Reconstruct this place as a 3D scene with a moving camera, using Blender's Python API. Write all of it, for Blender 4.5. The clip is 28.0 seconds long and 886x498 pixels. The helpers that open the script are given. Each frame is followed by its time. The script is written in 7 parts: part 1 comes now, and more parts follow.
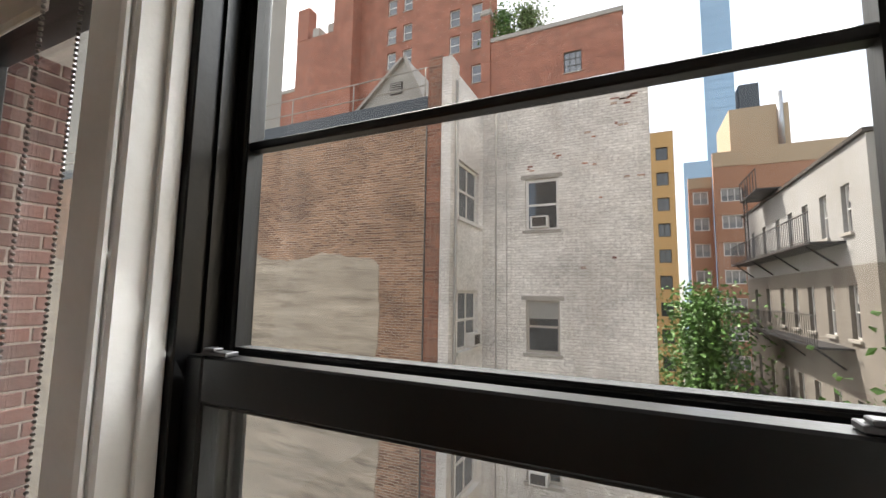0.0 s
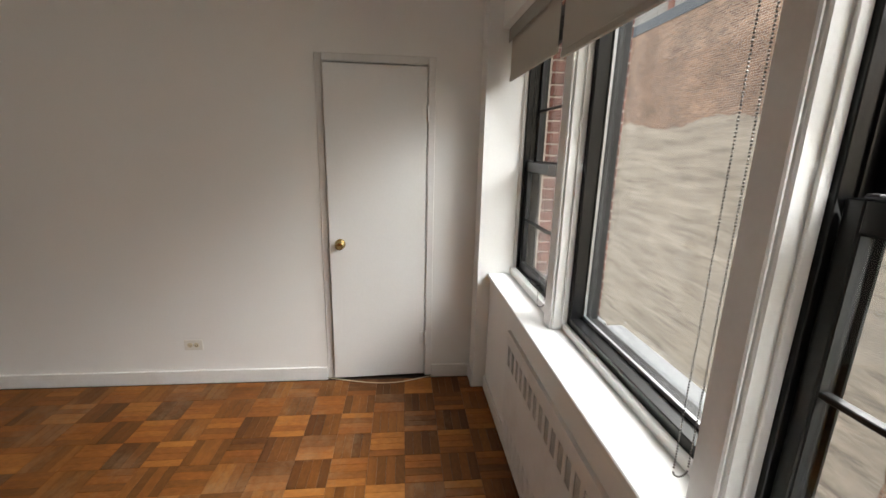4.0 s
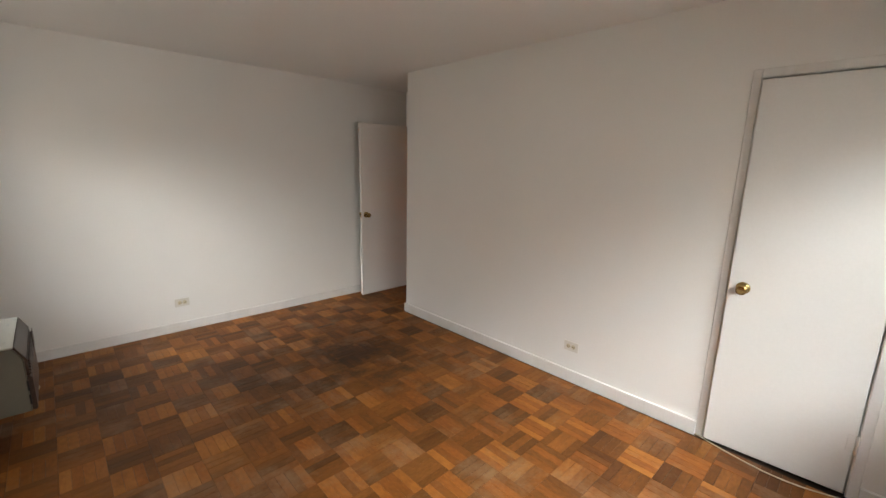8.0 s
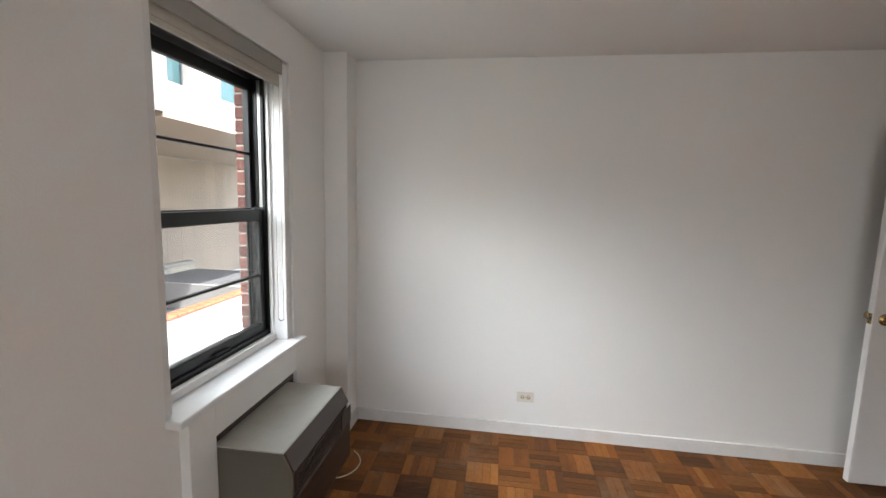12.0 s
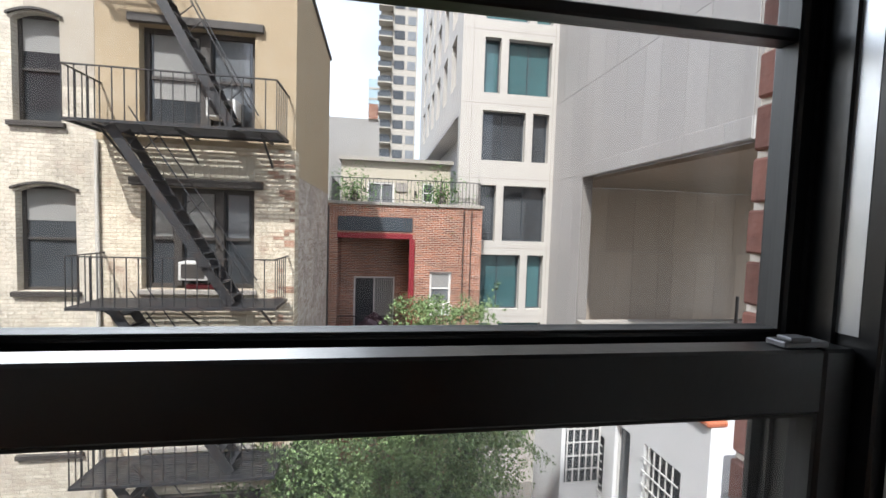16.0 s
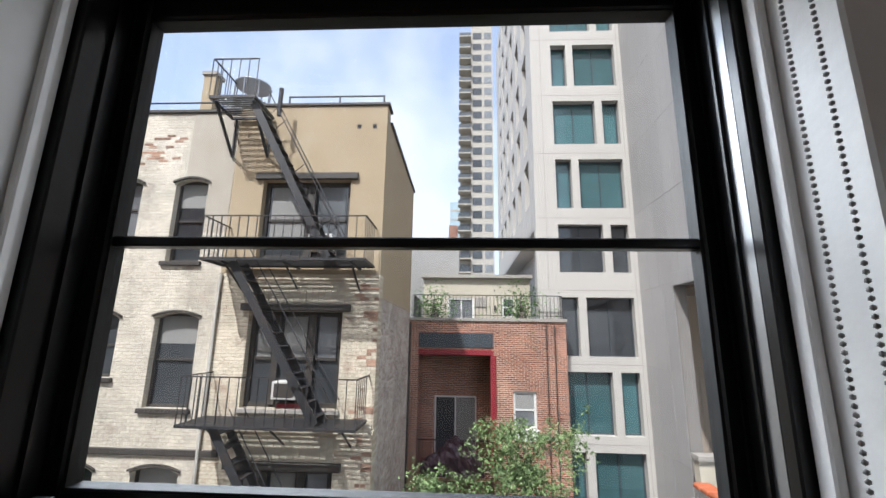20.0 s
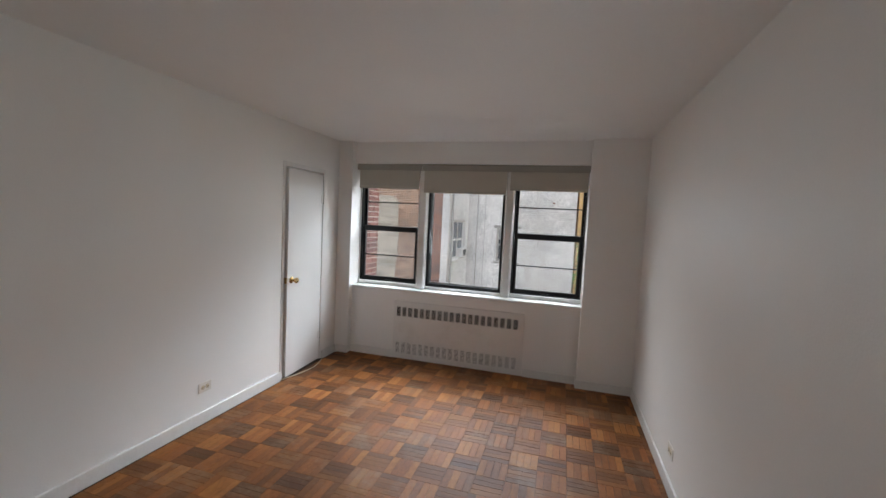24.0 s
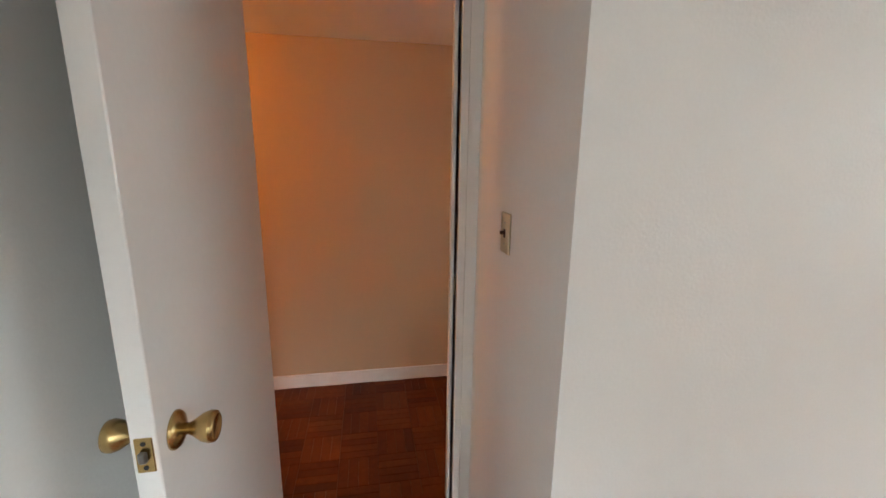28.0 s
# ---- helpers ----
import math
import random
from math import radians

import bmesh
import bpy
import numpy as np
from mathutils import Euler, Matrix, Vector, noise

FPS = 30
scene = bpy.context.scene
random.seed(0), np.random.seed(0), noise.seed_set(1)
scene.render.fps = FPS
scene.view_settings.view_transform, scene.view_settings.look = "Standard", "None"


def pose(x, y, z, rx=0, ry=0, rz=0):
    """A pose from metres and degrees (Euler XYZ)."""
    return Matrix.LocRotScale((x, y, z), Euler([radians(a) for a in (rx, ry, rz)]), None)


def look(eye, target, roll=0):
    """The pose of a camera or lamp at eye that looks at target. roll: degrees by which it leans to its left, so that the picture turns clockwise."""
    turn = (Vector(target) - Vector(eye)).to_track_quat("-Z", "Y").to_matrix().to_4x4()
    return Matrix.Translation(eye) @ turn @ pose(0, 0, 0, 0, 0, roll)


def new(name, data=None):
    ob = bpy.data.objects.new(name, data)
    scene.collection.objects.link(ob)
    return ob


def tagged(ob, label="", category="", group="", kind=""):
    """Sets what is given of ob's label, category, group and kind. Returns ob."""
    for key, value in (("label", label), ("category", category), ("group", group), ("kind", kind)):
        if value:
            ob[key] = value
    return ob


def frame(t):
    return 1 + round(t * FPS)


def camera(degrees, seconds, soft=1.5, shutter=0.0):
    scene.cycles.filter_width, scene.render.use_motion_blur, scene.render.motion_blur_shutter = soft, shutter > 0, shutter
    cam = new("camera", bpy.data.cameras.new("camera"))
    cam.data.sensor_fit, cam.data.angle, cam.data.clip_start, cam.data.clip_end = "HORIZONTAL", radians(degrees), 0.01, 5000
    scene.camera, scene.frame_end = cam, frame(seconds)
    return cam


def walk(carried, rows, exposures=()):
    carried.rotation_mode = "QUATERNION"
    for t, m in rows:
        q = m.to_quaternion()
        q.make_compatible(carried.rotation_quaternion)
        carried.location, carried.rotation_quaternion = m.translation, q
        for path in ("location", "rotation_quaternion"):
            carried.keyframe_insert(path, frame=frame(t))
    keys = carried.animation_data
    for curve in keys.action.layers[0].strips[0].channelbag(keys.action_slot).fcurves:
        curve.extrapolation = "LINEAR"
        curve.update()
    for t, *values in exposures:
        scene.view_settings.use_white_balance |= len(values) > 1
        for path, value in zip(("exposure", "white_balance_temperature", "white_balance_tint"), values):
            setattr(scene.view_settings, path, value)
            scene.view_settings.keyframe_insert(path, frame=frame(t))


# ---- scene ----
cam = camera(94.1, 28.0)
PATH = [
    (0, (2.526, 4.634, 1.583), (1.685, 6.437, 1.789), 0.9),
    (0.5, (2.543, 4.556, 1.559), (1.438, 6.218, 1.692), 1.3),
    (1, (2.561, 4.483, 1.527), (1.229, 5.975, 1.572), 1.9),
    (1.5, (2.574, 4.401, 1.499), (1.067, 5.715, 1.435), 1.8),
    (2, (2.577, 4.321, 1.48), (0.94, 5.412, 1.121), 1.8),
    (2.5, (2.59, 4.26, 1.481), (0.863, 5.148, 0.999), 1.7),
    (3, (2.595, 4.241, 1.528), (0.787, 4.935, 1.027), 1.4),
    (3.5, (2.603, 4.232, 1.55), (0.728, 4.724, 1.061), 1.4),
    (4, (2.631, 4.248, 1.563), (0.697, 4.442, 1.089), 1.4),
    (4.5, (2.66, 4.222, 1.598), (0.721, 4.144, 1.114), 1.7),
    (6.5, (2.722, 4.297, 1.544), (1.005, 3.357, 1.133), 1.7),
    (7, (2.749, 4.291, 1.557), (1.127, 3.194, 1.15), 1.7),
    (7.5, (2.74, 4.275, 1.568), (1.238, 3.018, 1.165), 1.7),
    (8, (2.695, 4.282, 1.571), (1.34, 2.866, 1.172), 1.4),
    (8.5, (2.68, 4.274, 1.573), (1.458, 2.741, 1.177), 1.2),
    (9, (2.672, 4.214, 1.58), (1.555, 2.603, 1.185), 1.4),
    (9.5, (2.627, 4.024, 1.6), (1.597, 2.359, 1.193), 1.5),
    (10, (2.51, 3.781, 1.607), (1.58, 2.058, 1.203), 1.5),
    (10.5, (2.297, 3.598, 1.579), (1.544, 1.778, 1.23), 0.9),
    (11, (2.144, 3.355, 1.567), (1.742, 1.414, 1.297), 1.1),
    (11.5, (2.117, 3.017, 1.589), (2.047, 1.034, 1.337), 1.2),
    (13.5, (2.41, 1.784, 1.512), (3.686, 0.252, 1.357), 2.4),
    (14, (2.565, 1.496, 1.528), (4.103, 0.227, 1.371), 1.8),
    (14.5, (2.714, 1.359, 1.542), (4.461, 0.395, 1.394), 2.1),
    (15, (2.886, 1.265, 1.567), (4.745, 0.54, 1.425), 2.2),
    (15.5, (3.008, 1.18, 1.593), (4.928, 0.637, 1.465), 1.8),
    (16, (3.084, 1.073, 1.594), (5.057, 0.767, 1.482), 1.8),
    (16.5, (3.14, 1.043, 1.612), (5.131, 0.872, 1.512), 1.9),
    (17, (3.144, 1.043, 1.649), (5.13, 0.905, 1.576), 1.8),
    (17.5, (3.2, 1.194, 1.709), (5.183, 1.056, 1.713), 1.8),
    (18, (3.22, 1.196, 1.756), (5.199, 1.063, 1.896), 1.5),
    (18.5, (3.158, 1.143, 1.789), (5.11, 1.007, 2.09), 1.4),
    (19, (3.103, 1.112, 1.801), (5.06, 0.971, 2.189), 1.3),
    (19.5, (3.087, 1.088, 1.736), (5.039, 0.946, 2.148), 0.8),
    (20, (2.947, 0.964, 1.672), (4.9, 1.062, 2.092), 0.9),
    (20.5, (2.792, 0.867, 1.608), (4.66, 1.445, 2.025), 1.3),
    (21, (2.662, 0.755, 1.581), (4.297, 1.855, 1.92), 1.5),
    (21.5, (2.618, 0.691, 1.572), (3.902, 2.211, 1.778), 1.5),
    (22, (2.639, 0.661, 1.557), (3.492, 2.467, 1.647), 1.4),
    (22.5, (2.618, 0.615, 1.553), (3.03, 2.572, 1.609), 1.3),
    (24.5, (2.497, 0.441, 1.619), (1.63, 2.229, 1.389), 2.7),
    (25, (2.438, 0.451, 1.573), (1.23, 2.018, 1.284), 2.1),
    (25.5, (2.241, 0.464, 1.562), (0.745, 1.749, 1.232), 1.8),
    (26, (2.049, 0.498, 1.552), (0.371, 1.496, 1.117), 1.2),
    (26.5, (1.788, 0.557, 1.528), (-0.022, 1.274, 1.068), 0.6),
    (27, (1.468, 0.586, 1.511), (-0.434, 1.002, 1.055), 0.6),
    (27.5, (1.083, 0.541, 1.477), (-0.845, 0.839, 1.037), 0.4),
    (28, (0.726, 0.516, 1.439), (-1.195, 0.873, 1.011), 0.8),
]
EXPOSURES = [(0, 2.05, 7000, 10), (1.5, 2.1, 6500, 10), (2.5, 2.15, 6700, 10), (4.5, 2.5, 7000, 9), (7, 2.85, 7000, 9), (9, 2.9, 7000, 9), (10, 3.05, 6600, 8), (11.5, 3.15, 6300, 8), (13.5, 2.35, 6400, 10), (15, 1.95, 6400, 10), (17, 1.5, 6000, 10), (19.5, 1.44, 6000, 10), (21.5, 1.85, 6250, 10), (24.5, 2.68, 6150, 8), (26, 3.15, 6200, 6), (27, 3.4, 6600, 3), (28, 4.0, 6150, 3)]
walk(cam, [(t, look(eye, target, roll)) for t, eye, target, roll in PATH], EXPOSURES)

# ---- world and sun ----
world = bpy.data.worlds.new("world")
scene.world = world
world.use_nodes = True
wn = world.node_tree.nodes
sky = wn.new("ShaderNodeTexSky")
sky.sky_type = "NISHITA"
sky.sun_disc = False
sky.sun_elevation = radians(54)
sky.sun_rotation = radians(297)
sky.air_density, sky.dust_density, sky.ozone_density = 1.0, 3.5, 1.0
wn["Background"].inputs["Strength"].default_value = 0.15
cloud_at, cloud, cover, veil = wn.new("ShaderNodeTexCoord"), wn.new("ShaderNodeTexNoise"), wn.new("ShaderNodeMapRange"), wn.new("ShaderNodeMix")
cloud.inputs["Scale"].default_value, cloud.inputs["Detail"].default_value, cloud.inputs["Roughness"].default_value = 2.4, 7, 0.55
cover.inputs["From Min"].default_value, cover.inputs["From Max"].default_value = 0.42, 0.62
cover.inputs["To Min"].default_value, cover.inputs["To Max"].default_value = 0.30, 0.90
veil.data_type = "RGBA"
veil.inputs["B"].default_value = (3.3, 3.4, 3.55, 1)
wl = world.node_tree.links
wl.new(cloud_at.outputs["Generated"], cloud.inputs["Vector"])
wl.new(cloud.outputs["Fac"], cover.inputs["Value"])
wl.new(cover.outputs["Result"], veil.inputs["Factor"])
wl.new(sky.outputs["Color"], veil.inputs["A"])
wl.new(veil.outputs["Result"], wn["Background"].inputs["Color"])

sun_data = bpy.data.lights.new("sun", "SUN")
sun_data.energy, sun_data.angle, sun_data.color = 2.3, radians(1.5), (1.0, 0.97, 0.93)
sun = new("sun", sun_data)
az, el = radians(297), radians(54)
sun.matrix_world = look((0, 0, 40), (-30 * math.sin(az) * math.cos(el), -30 * math.cos(az) * math.cos(el), 40 - 30 * math.sin(el)))

# area lamps added in place of sky light at the windows: a wide soft part, and the steeper part that comes over the
# roofs
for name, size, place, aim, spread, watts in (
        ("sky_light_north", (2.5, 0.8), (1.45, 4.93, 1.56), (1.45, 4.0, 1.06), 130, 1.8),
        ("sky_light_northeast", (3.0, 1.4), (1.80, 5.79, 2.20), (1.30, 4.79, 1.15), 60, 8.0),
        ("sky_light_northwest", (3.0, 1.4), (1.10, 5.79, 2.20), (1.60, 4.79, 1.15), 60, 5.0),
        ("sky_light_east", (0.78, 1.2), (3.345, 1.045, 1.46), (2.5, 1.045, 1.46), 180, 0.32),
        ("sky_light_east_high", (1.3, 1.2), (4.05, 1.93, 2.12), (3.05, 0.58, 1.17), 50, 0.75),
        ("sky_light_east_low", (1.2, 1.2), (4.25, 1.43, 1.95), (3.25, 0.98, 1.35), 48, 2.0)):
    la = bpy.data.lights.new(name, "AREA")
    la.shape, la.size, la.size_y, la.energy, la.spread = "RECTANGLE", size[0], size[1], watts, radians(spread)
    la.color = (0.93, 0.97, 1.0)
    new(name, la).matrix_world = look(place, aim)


# ---- materials ----
def mat(name, color, rough=0.6, metal=0.0, vary=0.12, scale=3.0, fine=40.0, bump=0.15, spec=0.5, per_object=0.0, per_island=0.0, dirt=None, dirt_scale=1.2, dirt_amount=0.5, stretch=(1, 1, 1)):
    """A surface whose colour varies at two scales, with fine relief; dirt is a second colour in patches."""
    m = bpy.data.materials.new(name)
    m.use_nodes = True
    n, l = m.node_tree.nodes, m.node_tree.links
    b = n["Principled BSDF"]
    b.inputs["Roughness"].default_value, b.inputs["Metallic"].default_value = rough, metal
    b.inputs["Specular IOR Level"].default_value = spec
    co = n.new("ShaderNodeTexCoord")
    mp = n.new("ShaderNodeMapping")
    mp.inputs["Scale"].default_value = stretch
    geo = n.new("ShaderNodeNewGeometry")
    l.new(geo.outputs["Position"], mp.inputs["Vector"])
    big, small = n.new("ShaderNodeTexNoise"), n.new("ShaderNodeTexNoise")
    big.inputs["Scale"].default_value, small.inputs["Scale"].default_value = scale, fine
    big.inputs["Detail"].default_value, small.inputs["Detail"].default_value = 4, 6
    l.new(mp.outputs["Vector"], big.inputs["Vector"])
    l.new(mp.outputs["Vector"], small.inputs["Vector"])
    add = n.new("ShaderNodeMath")
    add.operation = "ADD"
    l.new(big.outputs["Fac"], add.inputs[0])
    l.new(small.outputs["Fac"], add.inputs[1])
    last = add.outputs[0]
    centre = 1.0
    for amount, kind in ((per_object, "ShaderNodeObjectInfo"), (per_island, "")):
        if amount:
            source = n.new("ShaderNodeObjectInfo").outputs["Random"] if kind else geo.outputs["Random Per Island"]
            mul = n.new("ShaderNodeMath")
            mul.operation = "MULTIPLY_ADD"
            mul.inputs[1].default_value = amount
            l.new(source, mul.inputs[0])
            l.new(last, mul.inputs[2])
            last = mul.outputs[0]
            centre += amount / 2
    rng = n.new("ShaderNodeMapRange")
    rng.inputs["From Min"].default_value, rng.inputs["From Max"].default_value = centre - 0.5, centre + 0.5
    rng.inputs["To Min"].default_value, rng.inputs["To Max"].default_value = 1 - vary, 1 + vary
    l.new(last, rng.inputs["Value"])
    hue = n.new("ShaderNodeMix")
    hue.data_type, hue.blend_type = "RGBA", "MULTIPLY"
    hue.inputs["Factor"].default_value = 1.0
    hue.inputs["A"].default_value = (*color, 1)
    l.new(rng.outputs["Result"], hue.inputs["B"])
    out = hue.outputs["Result"]
    if dirt:
        d = n.new("ShaderNodeTexNoise")
        d.inputs["Scale"].default_value, d.inputs["Detail"].default_value = dirt_scale, 8
        d.inputs["Roughness"].default_value = 0.65
        l.new(mp.outputs["Vector"], d.inputs["Vector"])
        r = n.new("ShaderNodeMapRange")
        r.inputs["From Min"].default_value, r.inputs["From Max"].default_value = 0.5, 0.68
        r.inputs["To Max"].default_value = dirt_amount
        l.new(d.outputs["Fac"], r.inputs["Value"])
        mx = n.new("ShaderNodeMix")
        mx.data_type = "RGBA"
        l.new(r.outputs["Result"], mx.inputs["Factor"])
        l.new(out, mx.inputs["A"])
        mx.inputs["B"].default_value = (*dirt, 1)
        out = mx.outputs["Result"]
    l.new(out, b.inputs["Base Color"])
    if bump:
        bp = n.new("ShaderNodeBump")
        bp.inputs["Strength"].default_value, bp.inputs["Distance"].default_value = bump, 0.01
        l.new(small.outputs["Fac"], bp.inputs["Height"])
        l.new(bp.outputs["Normal"], b.inputs["Normal"])
    return m


def glass_mat(name, tint, rough=0.0, gloss=1.0):
    """Thin window glass: a tinted see-through film with a Fresnel gloss."""
    m = bpy.data.materials.new(name)
    m.use_nodes = True
    n, l = m.node_tree.nodes, m.node_tree.links
    n.remove(n["Principled BSDF"])
    tr, gl, mix, fr = n.new("ShaderNodeBsdfTransparent"), n.new("ShaderNodeBsdfGlossy"), n.new("ShaderNodeMixShader"), n.new("ShaderNodeLayerWeight")
    tr.inputs["Color"].default_value = (*tint, 1)
    gl.inputs["Roughness"].default_value = rough
    gl.inputs["Color"].default_value = (gloss, gloss, gloss, 1)
    fr.inputs["Blend"].default_value = 0.5
    pw = n.new("ShaderNodeMath")
    pw.operation = "POWER"
    pw.inputs[1].default_value = 4.5
    l.new(fr.outputs["Facing"], pw.inputs[0])
    ma = n.new("ShaderNodeMath")
    ma.operation = "MULTIPLY_ADD"
    ma.inputs[1].default_value, ma.inputs[2].default_value = 0.55, 0.025
    l.new(pw.outputs[0], ma.inputs[0])
    l.new(ma.outputs[0], mix.inputs["Fac"])
    l.new(tr.outputs["BSDF"], mix.inputs[1])
    l.new(gl.outputs["BSDF"], mix.inputs[2])
    l.new(mix.outputs["Shader"], n["Material Output"].inputs["Surface"])
    return m


def brick_mat(name, brick, brick2, mortar, course=0.068, length=0.21, rough=0.85, dirt=None, dirt_scale=0.6, dirt_amount=0.7, axis="x", bump=0.6, stain=None, joint=0.007):
    """Coursed brickwork at real size on an upright wall that runs along the given axis."""
    m = mat(name, brick, rough, vary=0.55, scale=1.1, fine=22, bump=0)
    n, l = m.node_tree.nodes, m.node_tree.links
    b = n["Principled BSDF"]
    geo = n.new("ShaderNodeNewGeometry")
    sep, com = n.new("ShaderNodeSeparateXYZ"), n.new("ShaderNodeCombineXYZ")
    l.new(geo.outputs["Position"], sep.inputs[0])
    l.new(sep.outputs[axis.upper()], com.inputs["X"])
    l.new(sep.outputs["Z"], com.inputs["Y"])
    wob = n.new("ShaderNodeTexNoise")
    wob.inputs["Scale"].default_value = 3.0
    l.new(com.outputs[0], wob.inputs["Vector"])
    mixv = n.new("ShaderNodeMix")
    mixv.data_type, mixv.blend_type = "RGBA", "LINEAR_LIGHT"
    mixv.inputs["Factor"].default_value = 0.012
    l.new(com.outputs[0], mixv.inputs["A"])
    l.new(wob.outputs["Color"], mixv.inputs["B"])
    t = n.new("ShaderNodeTexBrick")
    t.inputs["Scale"].default_value = 1.0
    t.inputs["Brick Width"].default_value, t.inputs["Row Height"].default_value = length, course
    t.inputs["Mortar Size"].default_value = joint
    t.inputs["Mortar Smooth"].default_value = 0.3
    t.inputs["Bias"].default_value = -0.1
    t.inputs["Color1"].default_value, t.inputs["Color2"].default_value, t.inputs["Mortar"].default_value = (*brick, 1), (*brick2, 1), (*mortar, 1)
    l.new(mixv.outputs["Result"], t.inputs["Vector"])
    old = b.inputs["Base Color"].links[0].from_socket
    hue = old.node
    if hue.blend_type == "MULTIPLY":
        l.new(t.outputs["Color"], hue.inputs["A"])
    out = hue.outputs["Result"]
    for colour, sc, amount, squash in ((dirt, dirt_scale, dirt_amount, (1, 1, 1)), (stain, 0.9, 0.55, (1.0, 0.16, 1.0))):
        if not colour:
            continue
        mp = n.new("ShaderNodeMapping")
        mp.inputs["Scale"].default_value = squash
        l.new(com.outputs[0], mp.inputs["Vector"])
        d = n.new("ShaderNodeTexNoise")
        d.inputs["Scale"].default_value, d.inputs["Detail"].default_value, d.inputs["Roughness"].default_value = sc, 9, 0.7
        l.new(mp.outputs[0], d.inputs["Vector"])
        r = n.new("ShaderNodeMapRange")
        r.inputs["From Min"].default_value, r.inputs["From Max"].default_value, r.inputs["To Max"].default_value = 0.52, 0.66, amount
        l.new(d.outputs["Fac"], r.inputs["Value"])
        mx = n.new("ShaderNodeMix")
        mx.data_type = "RGBA"
        l.new(r.outputs["Result"], mx.inputs["Factor"])
        l.new(out, mx.inputs["A"])
        mx.inputs["B"].default_value = (*colour, 1)
        out = mx.outputs["Result"]
    l.new(out, b.inputs["Base Color"])
    bp = n.new("ShaderNodeBump")
    bp.inputs["Strength"].default_value, bp.inputs["Distance"].default_value = bump, 0.012
    bp.invert = True
    rough_n = n.new("ShaderNodeTexNoise")
    rough_n.inputs["Scale"].default_value, rough_n.inputs["Detail"].default_value = 14, 8
    l.new(com.outputs[0], rough_n.inputs["Vector"])
    ad = n.new("ShaderNodeMath")
    ad.operation = "MULTIPLY_ADD"
    ad.inputs[1].default_value = -0.9
    l.new(rough_n.outputs["Fac"], ad.inputs[0])
    l.new(t.outputs["Fac"], ad.inputs[2])
    l.new(ad.outputs[0], bp.inputs["Height"])
    l.new(bp.outputs["Normal"], b.inputs["Normal"])
    return m


WALL = mat("wall_paint", (0.86, 0.85, 0.825), 0.55, vary=0.03, scale=1.3, fine=120, bump=0.08)
# The hall lamp's orange cast is partly put into this wall colour
HALLWARM = mat("hall_warm_paint", (0.56, 0.41, 0.26), 0.55, vary=0.04, scale=1.3, fine=120, bump=0.08)
CEIL = mat("ceiling_paint", (0.85, 0.845, 0.83), 0.7, vary=0.03, scale=1.0, fine=90, bump=0.05)
TRIM = mat("trim_paint", (0.80, 0.79, 0.77), 0.35, vary=0.04, scale=4, fine=60, bump=0.06, dirt=(0.5, 0.46, 0.4), dirt_scale=6, dirt_amount=0.18)
SILL = mat("sill_paint", (0.82, 0.82, 0.81), 0.28, vary=0.03, scale=4, fine=50, bump=0.05)
DOORP = mat("door_paint", (0.80, 0.79, 0.77), 0.32, vary=0.03, scale=2, fine=70, bump=0.05)
BLACK = mat("black_aluminium", (0.0035, 0.0035, 0.004), 0.30, vary=0.3, scale=6, fine=60, bump=0.04, spec=0.45)
DARKRUB = mat("black_gasket", (0.01, 0.01, 0.01), 0.6, vary=0.1, bump=0)
ALU = mat("grey_aluminium", (0.45, 0.46, 0.47), 0.35, 0.8, vary=0.1, bump=0.03)
LATCH = mat("dull_grey_latch", (0.10, 0.10, 0.105), 0.4, 0.5, vary=0.1, bump=0.03)
BRASS = mat("brass", (0.46, 0.33, 0.14), 0.27, 1.0, vary=0.15, scale=20, fine=80, bump=0.03)
STEEL = mat("bead_steel", (0.22, 0.21, 0.2), 0.35, 0.9, vary=0.1, bump=0)
VALANCE = mat("valance_fabric", (0.36, 0.345, 0.31), 0.85, vary=0.05, scale=3, fine=300, bump=0.12)
FABRIC = mat("shade_fabric", (0.50, 0.47, 0.41), 0.85, vary=0.04, scale=3, fine=300, bump=0.12)
PLATE = mat("white_plastic", (0.80, 0.79, 0.76), 0.35, vary=0.02, bump=0)
OUTLET = mat("outlet_plastic", (0.74, 0.71, 0.65), 0.4, vary=0.03, bump=0)
CREAM = mat("cream_plastic", (0.62, 0.54, 0.38), 0.35, vary=0.03, bump=0)
DARK = mat("dark_slot", (0.015, 0.014, 0.013), 0.7, vary=0.1, bump=0)
